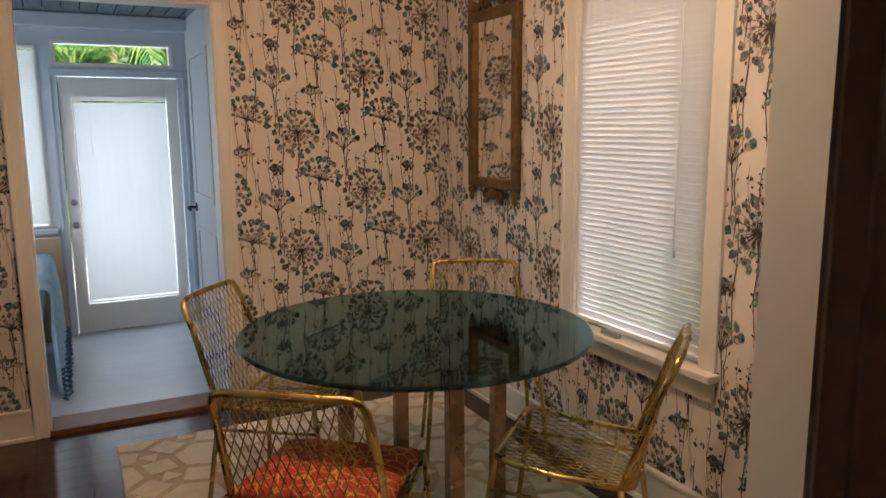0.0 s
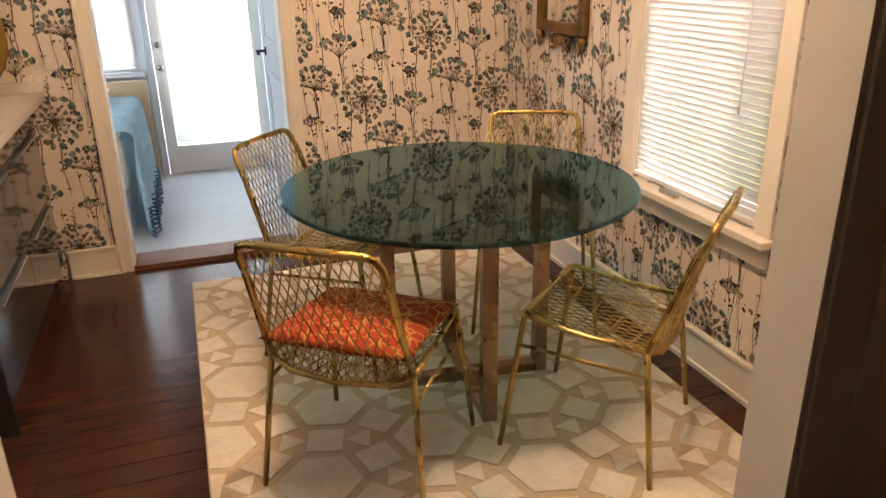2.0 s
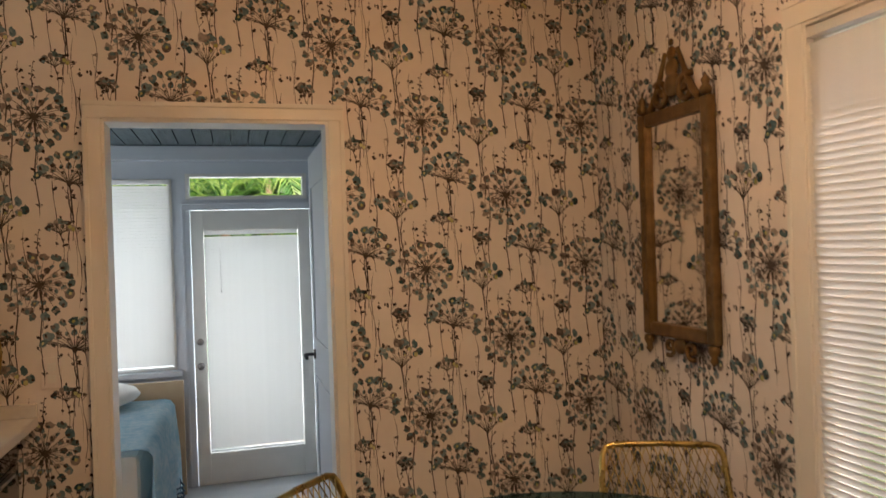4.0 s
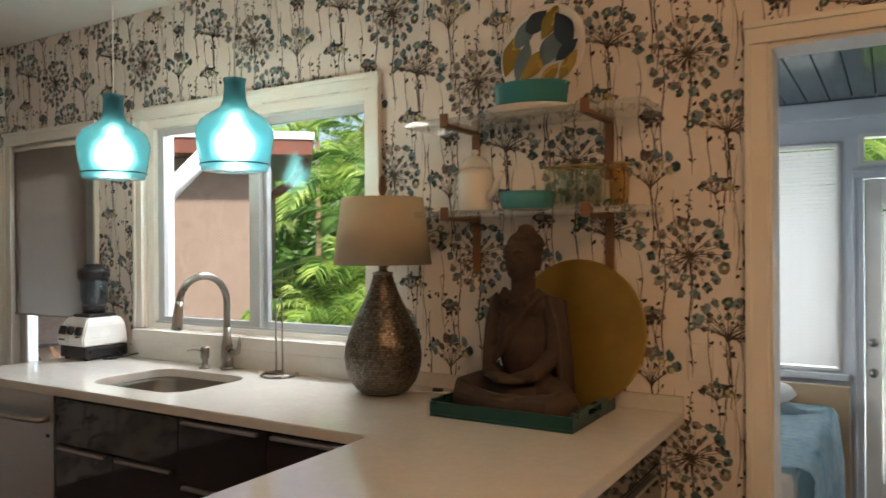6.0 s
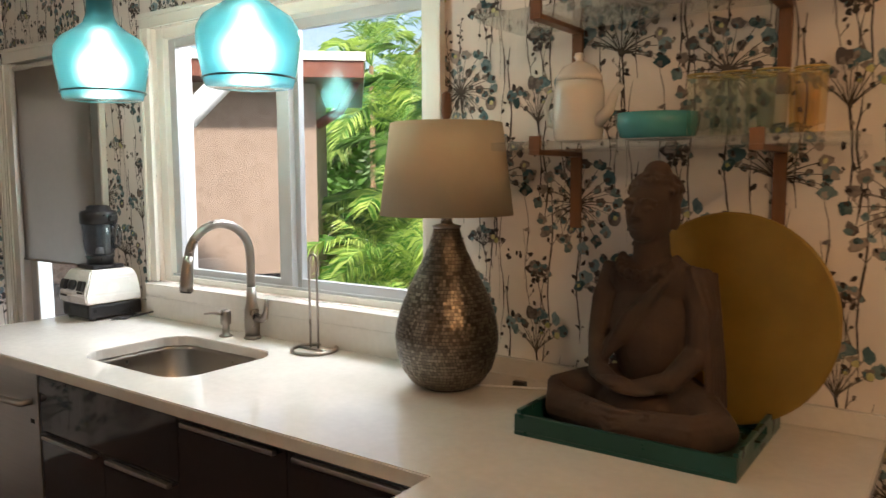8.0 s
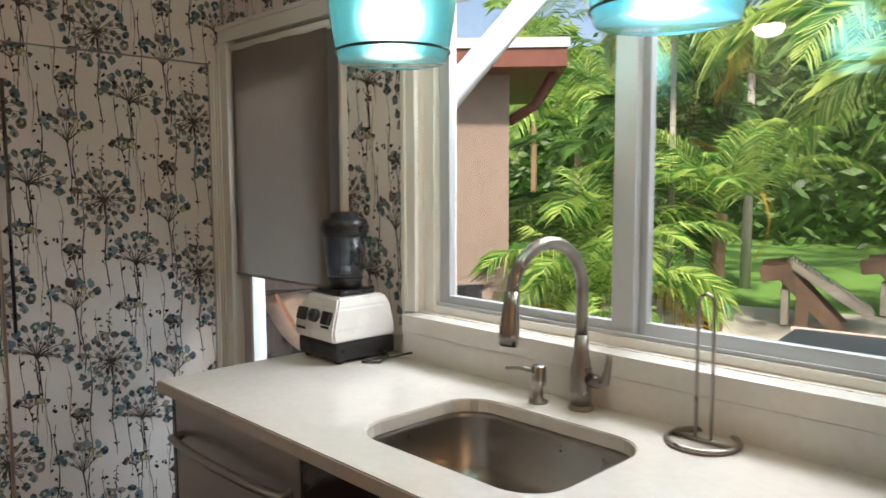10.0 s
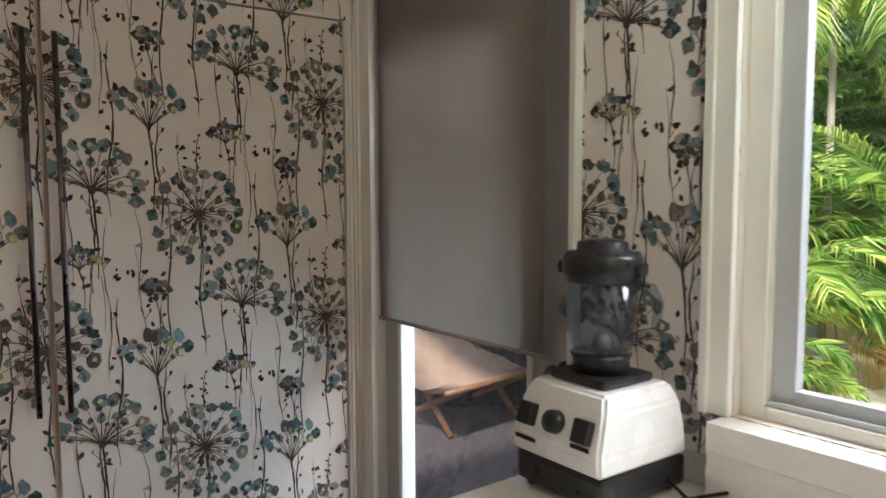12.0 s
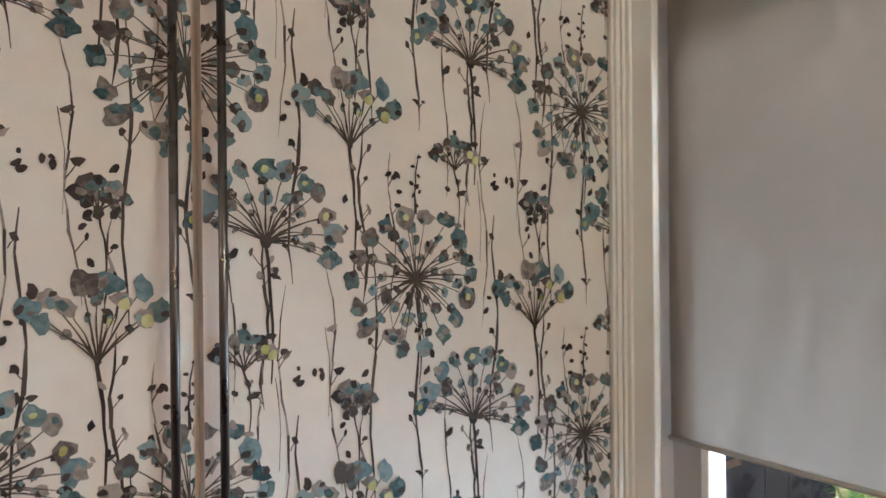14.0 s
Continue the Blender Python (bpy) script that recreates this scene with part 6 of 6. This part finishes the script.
for mm_ in (M_FROND, M_FROND_Y, M_FROND_D):
    _n, _l = mm_.node_tree.nodes, mm_.node_tree.links
    _p = _n["Principled BSDF"]
    _tr = _n.new("ShaderNodeBsdfTranslucent")
    _l.new(_p.inputs["Base Color"].links[0].from_socket, _tr.inputs[0])
    _mx = _n.new("ShaderNodeMixShader")
    _mx.inputs[0].default_value = 0.38
    _l.new(_p.outputs[0], _mx.inputs[1])
    _l.new(_tr.outputs[0], _mx.inputs[2])
    _l.new(_mx.outputs[0], _n["Material Output"].inputs[0])
M_TRUNK = mat("palm_trunk", (0.30, 0.17, 0.085), 0.85, scale=14, color2=(0.38, 0.27, 0.18), stretch=(1, 1, 6), bump=0.6, bscale=30)
M_PALEBARK = mat("pale_ringed_bark", (0.36, 0.34, 0.29), 0.8, scale=12, color2=(0.55, 0.53, 0.47), stretch=(1, 1, 7), bump=0.4, bscale=30)
PR = random.Random(21)


def add_frond(verts, faces, base, az, el, L, leaf, droop, n=54):
    """A feather frond: a bent rib with two rows of drooping pointed leaflets."""
    ax = Vector((math.cos(az), math.sin(az), 0))
    side = Vector((-ax.y, ax.x, 0))
    pts = []
    p, e = Vector(base), el
    st = L / n
    for i in range(n + 1):
        pts.append((p.copy(), e))
        p = p + (ax * math.cos(e) + Vector((0, 0, math.sin(e)))) * st
        e -= droop / n * (0.4 + 1.6 * i / n)
    for i in range(n):
        a, b = pts[i][0], pts[i + 1][0]
        w = 0.016 * (1 - 0.8 * i / n)
        k = len(verts)
        verts.extend((a + side * w, a - side * w, b - side * w, b + side * w))
        faces.append((k, k + 1, k + 2, k + 3))
        if i < n * 0.14:
            continue
        t = i / n
        ll = leaf * (0.45 + 0.9 * math.sin(math.pi * min(1, 0.15 + 0.85 * t)) ** 0.8) * PR.uniform(0.85, 1.1)
        fw = ax * math.cos(pts[i][1]) + Vector((0, 0, math.sin(pts[i][1])))
        up = side.cross(fw)
        for s in (1, -1):
            d = (side * s * 0.8 + fw * (0.55 + 0.5 * t) - up * s * 0.0 + Vector((0, 0, PR.uniform(0.0, 0.25)))).normalized()
            m1 = a + d * ll * 0.5
            tip = a + d * ll + Vector((0, 0, -ll * PR.uniform(0.15, 0.5)))
            wv = fw * leaf * 0.030
            k = len(verts)
            verts.extend((a - wv * 0.6, a + wv * 0.6, m1 + wv, tip, m1 - wv))
            faces.append((k, k + 1, k + 2, k + 3, k + 4))


def palm(at, height, nf, L, leaf, label, m=None, el=(0.2, 1.35), droop=1.5, yellow=0, lean=0.0, tr=0.07, bark=None):
    ob = thing("palm_tree", label, "palm", "garden palms", at=at)
    top = (lean, 0.0, height)
    if height > 0.3:
        tube("trunk", [(0, 0, -0.02), (lean * 0.3, 0.02, height * 0.4), top], [tr * 1.25, tr, tr * 0.8], bark or M_TRUNK, ob, sides=14)
    for nm, cnt, mt, e0 in (("crown", nf, m or M_FROND, el), ("yellow_fronds", yellow, M_FROND_Y, (-0.4, 0.4))):
        if not cnt:
            continue
        verts, faces = [], []
        for k in range(cnt):
            az = k * 2.39996 + PR.uniform(-0.3, 0.3)
            add_frond(verts, faces, top, az, PR.uniform(*e0), L * PR.uniform(0.75, 1.1), leaf, droop * PR.uniform(0.8, 1.2))
        me = bpy.data.meshes.new(nm)
        me.from_pydata([tuple(v) for v in verts], [], faces)
        tagged(link(nm, me, mt, ob, "drooping feather fronds" if nm == "crown" else "yellow and orange dying fronds"), kind="stuff")
    return ob


palm((-1.0, 6.62, GZ), 1.35, 13, 1.6, 0.40, "palm with an orange-brown trunk in pale sand", droop=1.0, tr=0.085, lean=0.06, el=(0.55, 1.35))
palm((-1.55, 5.0, GZ), 0.25, 17, 1.9, 0.40, "clumping palm with arching green fronds", yellow=2, el=(0.75, 1.4))
palm((-2.3, 6.2, GZ), 0.6, 16, 2.1, 0.45, "clumping palm with arching green fronds", yellow=1, el=(0.7, 1.4))
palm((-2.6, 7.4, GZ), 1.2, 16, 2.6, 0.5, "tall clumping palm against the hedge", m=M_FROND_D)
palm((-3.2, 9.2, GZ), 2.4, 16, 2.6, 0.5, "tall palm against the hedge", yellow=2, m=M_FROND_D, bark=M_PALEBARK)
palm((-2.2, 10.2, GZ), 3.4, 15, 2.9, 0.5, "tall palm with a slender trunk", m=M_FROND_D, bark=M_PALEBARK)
palm((-5.2, 9.8, GZ), 2.6, 16, 2.8, 0.55, "tall palm behind the shed")
palm((1.25, 6.6, GZ), 2.9, 17, 2.5, 0.5, "slender palm with overhanging fronds", droop=1.7, yellow=1, tr=0.06, el=(0.1, 1.2))
palm((-2.0, 7.4, GZ), 3.9, 12, 1.5, 0.42, "slender palm with dry hanging fronds", droop=2.0, yellow=5, tr=0.042, bark=M_PALEBARK, el=(0.0, 1.1))
palm((-1.15, 4.15, GZ), 0.06, 12, 1.05, 0.28, "low young palm at the deck edge", yellow=3, el=(0.5, 1.3))
palm((2.4, 8.6, GZ), 2.6, 14, 2.6, 0.5, "tall palm beyond the sand")
palm((4.4, 7.2, GZ), 2.4, 14, 2.4, 0.5, "palm behind the sunroom")
palm((-0.2, 12.8, GZ), 4.4, 15, 3.0, 0.55, "tall palm at the far edge of the lawn")
palm((-4.6, 13.0, GZ), 4.6, 15, 3.0, 0.55, "tall palm at the far edge of the lawn")
palm((-8.0, 12.0, GZ), 4.4, 15, 3.0, 0.55, "tall palm behind the shed")
palm((2.2, 14.5, GZ), 4.2, 15, 3.0, 0.55, "tall palm at the far edge of the lawn")
palm((5.2, 12.0, GZ), 3.6, 15, 2.9, 0.55, "tall palm at the edge of the lawn")

# far hedge: many small leaves
verts, faces = [], []
HR = np.random.default_rng(3)
for k in range(15000):
    x = HR.uniform(-22, 16)
    h_ = 5.6 + 1.6 * noise.noise((x * 0.35, 0, 0)) + 0.7 * noise.noise((x * 1.4, 4, 0))
    z = GZ + h_ * HR.random() ** 0.8
    y = 19.5 + HR.uniform(-1.4, 0.8) + 0.7 * noise.noise((x * 0.8, z * 0.8, 0))
    a, b, s_ = HR.uniform(0, 6.28), HR.uniform(-0.9, 0.9), HR.uniform(0.13, 0.34)
    u = Vector((math.cos(a), math.sin(a), math.sin(b))) * s_
    w = Vector((-math.sin(a) * 0.5, math.cos(a) * 0.5, math.cos(b))) * s_ * 0.6
    c = Vector((x, y, z))
    q = len(verts)
    verts.extend((tuple(c - u), tuple(c - w * 0.6), tuple(c + u), tuple(c + w * 0.6)))
    faces.append((q, q + 1, q + 2, q + 3))
me = bpy.data.meshes.new("hedge")
me.from_pydata(verts, [], faces)
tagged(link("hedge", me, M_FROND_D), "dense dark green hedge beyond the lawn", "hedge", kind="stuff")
# Solid dark slab stands in for the shaded depth behind the hedge leaves.
tagged(box("hedge_backing", -24, 18, 20.3, 20.6, GZ, 5.4, M_FROND_D), "dark slab standing in for the shaded depth of the far hedge", "hedge", kind="structure")

# garden seat and table
M_TEAK = mat("weathered_teak", (0.15, 0.085, 0.055), 0.6, scale=8, color2=(0.33, 0.22, 0.15), stretch=(5, 1, 5))
M_WOVEN = mat("woven_beige", (0.55, 0.49, 0.42), 0.8, scale=40, var=0.25, bump=0.8, bscale=90)


def slanted(bm, x0, z0, x1, z1, y0, y1, th):
    """A board running from (x0, z0) to (x1, z1), th thick below that line."""
    d = Vector((x1 - x0, 0, z1 - z0)).normalized()
    dn = Vector((d.z, 0, -d.x)) * th
    if dn.z > 0:
        dn = -dn
    a, b = Vector((x0, 0, z0)), Vector((x1, 0, z1))
    lo = [bm.verts.new((p.x, y0, p.z)) for p in (a, b, b + dn, a + dn)]
    hi = [bm.verts.new((p.x, y1, p.z)) for p in (a, b, b + dn, a + dn)]
    bm.faces.new(lo[::-1])
    bm.faces.new(hi)
    for k in range(4):
        bm.faces.new((lo[k], lo[(k + 1) % 4], hi[(k + 1) % 4], hi[k]))
    bmesh.ops.recalc_face_normals(bm, faces=bm.faces)
    bmesh.ops.bevel(bm, geom=list(bm.edges), offset=0.012, segments=2, affect="EDGES")


def garden_chair(at, rz):
    ob = thing("garden_chair", "brown timber lounge chair with a sloping woven back", "chair", "garden chairs", at=at, rz=rz)
    for y in (0.0, 0.70):
        bm = bmesh.new()
        slanted(bm, 0.0, 0.72, 0.34, 0.77, y, y + 0.07, 0.19)
        part("armrest", bm, M_TEAK, ob)
        bm = bmesh.new()
        slanted(bm, 0.28, 0.75, 0.98, 0.0, y + 0.002, y + 0.068, 0.17)
        part("side_board", bm, M_TEAK, ob)
        box("leg", 0.40, 0.54, y + 0.004, y + 0.066, 0.0, 0.40, M_TEAK, ob, bev=0.01)
    bm = bmesh.new()
    slanted(bm, 0.33, 0.81, 1.22, 0.22, 0.072, 0.698, 0.10)
    wb = part("woven_back", bm, M_WOVEN, ob, "woven beige back")
    bm = bmesh.new()
    for k in range(22):
        t = (k + 0.5) / 22
        add_tube(bm, [(0.33 + 0.89 * t, 0.075, 0.81 - 0.59 * t), (0.33 + 0.89 * t, 0.695, 0.81 - 0.59 * t)], 0.013, 6)
    tagged(part("woven_cane", bm, M_WOVEN, wb, smooth=True), kind="stuff")
    box("seat_panel", 0.24, 0.33, 0.072, 0.698, 0.02, 0.45, M_WOVEN, ob, "woven beige panel", bev=0.02)
    return ob


gc = garden_chair((-0.73, 7.2, GZ + 0.006), 19.7)
copy_thing(gc, pose(-0.1, 8.7, GZ + 0.006, 0, 0, 8))
M_SLATE = mat("dark_slate", (0.045, 0.052, 0.065), 0.45, var=0.2, scale=9, bump=0.2, bscale=30)
gt = thing("garden_table", "low dark slate garden table with a pale stone rim", "table", at=(0.92, 4.97, GZ + 0.006), rz=8)
box("tabletop", -0.47, 0.56, -0.42, 0.42, 0.36, 0.40, M_SLATE, gt, bev=0.006)
for y0, y1 in ((-0.46, -0.421), (0.421, 0.46)):
    box("rim", -0.51, 0.60, y0, y1, 0.35, 0.412, M_WOVEN, gt, "pale stone rim", bev=0.006)
box("pedestal", -0.40, 0.49, -0.35, 0.35, 0.0, 0.3595, M_WOVEN, gt, bev=0.01)
cus = tagged(box("garden_cushion", 0.30, 0.72, 6.85, 7.15, GZ + 0.007, GZ + 0.10, mat("faded_red_cloth", (0.42, 0.09, 0.07), 0.9, var=0.2, scale=20), bev=0.03), "faded red cushion lying by the garden chair", "cushion")

# canvas sling seat and planter on the deck
M_CANVAS = mat("tan_canvas", (0.55, 0.42, 0.33), 0.9, scale=30, var=0.1, bump=0.3, bscale=200)
SLG = thing("sling_chair", "tan canvas sling chair with crossed brown wooden legs", "chair", at=(-1.99, 2.035, -0.16), rz=95.8)
bm = bmesh.new()
gr = []
for j in range(13):
    t = j / 12
    gr.append([bm.verts.new((-0.48 + 0.48 * i / 3 * 2, -0.35 + 0.75 * t, 0.36 - 0.08 * math.sin(math.pi * t) + 0.34 * t * t)) for i in range(4)])
for j in range(12):
    for i in range(3):
        bm.faces.new((gr[j][i], gr[j][i + 1], gr[j + 1][i + 1], gr[j + 1][i]))
bmesh.ops.solidify(bm, geom=bm.faces, thickness=0.02)
part("canvas_seat", bm, M_CANVAS, SLG, "tan canvas", smooth=True)
for x in (-0.32, 0.32):
    tube("crossed_leg", [(x, -0.355, 0.35), (x, 0.32, 0.012)], 0.022, M_SHADOW_WOOD, SLG, sides=8)
    tube("crossed_leg", [(x, 0.40, 0.69), (x, -0.22, 0.012)], 0.022, M_SHADOW_WOOD, SLG, sides=8)
tube("front_bar", [(-0.50, -0.355, 0.355), (0.49, -0.355, 0.355)], 0.02, M_SHADOW_WOOD, SLG, sides=10)
# Made-up dark boards stand in for the shaded back of the deck.
DF = thing("deck_fence", "low dark board screen added for the shaded back of the deck", "fence", at=(-3.3, 0.75, -0.16), rz=55)
M_DSHADE = mat("shade_dark_board", (0.018, 0.017, 0.018), 0.6, var=0.25, scale=7, stretch=(1, 1, 5))
for k in range(22):
    box("board", 0.14 * k, 0.14 * k + 0.134, 0.0, 0.022, 0.0, 0.66, M_DSHADE, DF, bev=0.002)
box("rail", -0.01, 3.09, -0.004, 0.03, 0.6605, 0.70, M_DSHADE, DF, bev=0.003)
M_TURQ = mat("turquoise_planter", (0.03, 0.30, 0.42), 0.4, var=0.12, scale=8)
PLN = thing("planter", "turquoise rectangular planter with a leafy plant on the deck", "planter", at=(-1.12, 2.86, -0.16), rz=25)
bm = bmesh.new()
for a in ((-0.24, 0.24, -0.10, -0.085), (-0.24, 0.24, 0.085, 0.10), (-0.24, -0.225, -0.085, 0.085), (0.225, 0.24, -0.085, 0.085)):
    add_box(bm, a[0], a[1], a[2], a[3], 0.02, 0.16, 0.003)
part("box_body", bm, M_TURQ, PLN)
box("saucer", -0.26, 0.26, -0.12, 0.12, 0.0, 0.0195, M_TURQ, PLN, bev=0.004)
box("soil", -0.224, 0.224, -0.084, 0.084, 0.0205, 0.14, M_DARK, PLN)
verts, faces = [], []
for k in range(9):
    add_frond(verts, faces, (PR.uniform(-0.15, 0.15), PR.uniform(-0.05, 0.05), 0.14), PR.uniform(0, 6.28), PR.uniform(0.5, 1.3), 0.34, 0.10, 1.6, n=14)
me = bpy.data.meshes.new("leaves")
me.from_pydata([tuple(v) for v in verts], [], faces)
tagged(link("leaves", me, M_FROND, PLN), kind="stuff")

# ---- rug pattern: raised ivory pieces between taupe lines ----
rug = bpy.data.objects["rug_base"]
rug.name = "rug"
rug.data.materials.clear()
rug.data.materials.append(M_RUGD)
E_ = 0.145
GAP = 0.0165
RX0, RX1, RY0, RY1 = 4.305, 5.925, -2.745, -0.305
D_ = E_ * (1 + math.sqrt(3))


def inset_poly(cx, cy, n, rad, a0):
    return [(cx + rad * math.cos(a0 + k * math.tau / n), cy + rad * math.sin(a0 + k * math.tau / n)) for k in range(n)]


pieces = []
rot = radians(15)
cr, sr = math.cos(rot), math.sin(rot)
for i in range(-12, 13):
    for j in range(-12, 13):
        lx, ly = D_ * (i + 0.5 * j), D_ * (math.sqrt(3) / 2) * j
        hx, hy = 5.1 + lx * cr - ly * sr, -1.5 + lx * sr + ly * cr
        if not (3.9 < hx < 6.4 and -3.2 < hy < 0.2):
            continue
        pieces.append(inset_poly(hx, hy, 6, E_ - GAP * 1.1, rot + math.pi / 6))
        for k in range(3):
            a = rot + k * math.pi / 3
            pieces.append(inset_poly(hx + D_ / 2 * math.cos(a), hy + D_ / 2 * math.sin(a), 4, E_ / math.sqrt(2) - GAP * 1.3, a + math.pi / 4))
        for k in range(2):
            a = rot + math.pi / 6 + k * math.pi / 3
            rr_ = D_ / math.sqrt(3)
            pieces.append(inset_poly(hx + rr_ * math.cos(a), hy + rr_ * math.sin(a), 3, E_ / math.sqrt(3) - GAP * 1.7, a))
for ps in pieces:
    q = clip_poly(ps, (RX0, RX1, RY0, RY1))
    if len(q) < 3:
        continue
    bm = bmesh.new()
    t_ = [bm.verts.new((x, y, 0.0125)) for x, y in q]
    b_ = [bm.verts.new((x, y, 0.0085)) for x, y in q]
    bm.faces.new(t_)
    for k in range(len(q)):
        bm.faces.new((b_[k], b_[(k + 1) % len(q)], t_[(k + 1) % len(q)], t_[k]))
    part("rug_patch", bm, M_RUG, rug)

# ---- floor boards ----
flo = structure(new("floor"), "dark red-brown glossy wooden floor boards", "floor")
FR = random.Random(5)
BW_ = 0.105
rest = bmesh.new()
y = -0.002
while y > -6.2:
    x = -0.1 - FR.uniform(0, 1.2)
    while x < EX:
        L = FR.uniform(1.1, 2.0)
        x0, x1 = max(x, -0.02), min(x + L, EX - 0.002)
        if x1 - x0 > 0.05:
            a = (x0 + 0.0012, x1 - 0.0012, max(y - BW_, -6.2) + 0.0012, y - 0.0012, -0.011, 0.0)
            if x1 > 2.9 and x0 < 4.6 and y > -2.9:
                box("floor_board", *a, M_FLOOR, flo)
            else:
                add_box(rest, *a)
        x += L
    y -= BW_
tagged(part("further_boards", rest, M_FLOOR, flo), kind="stuff")
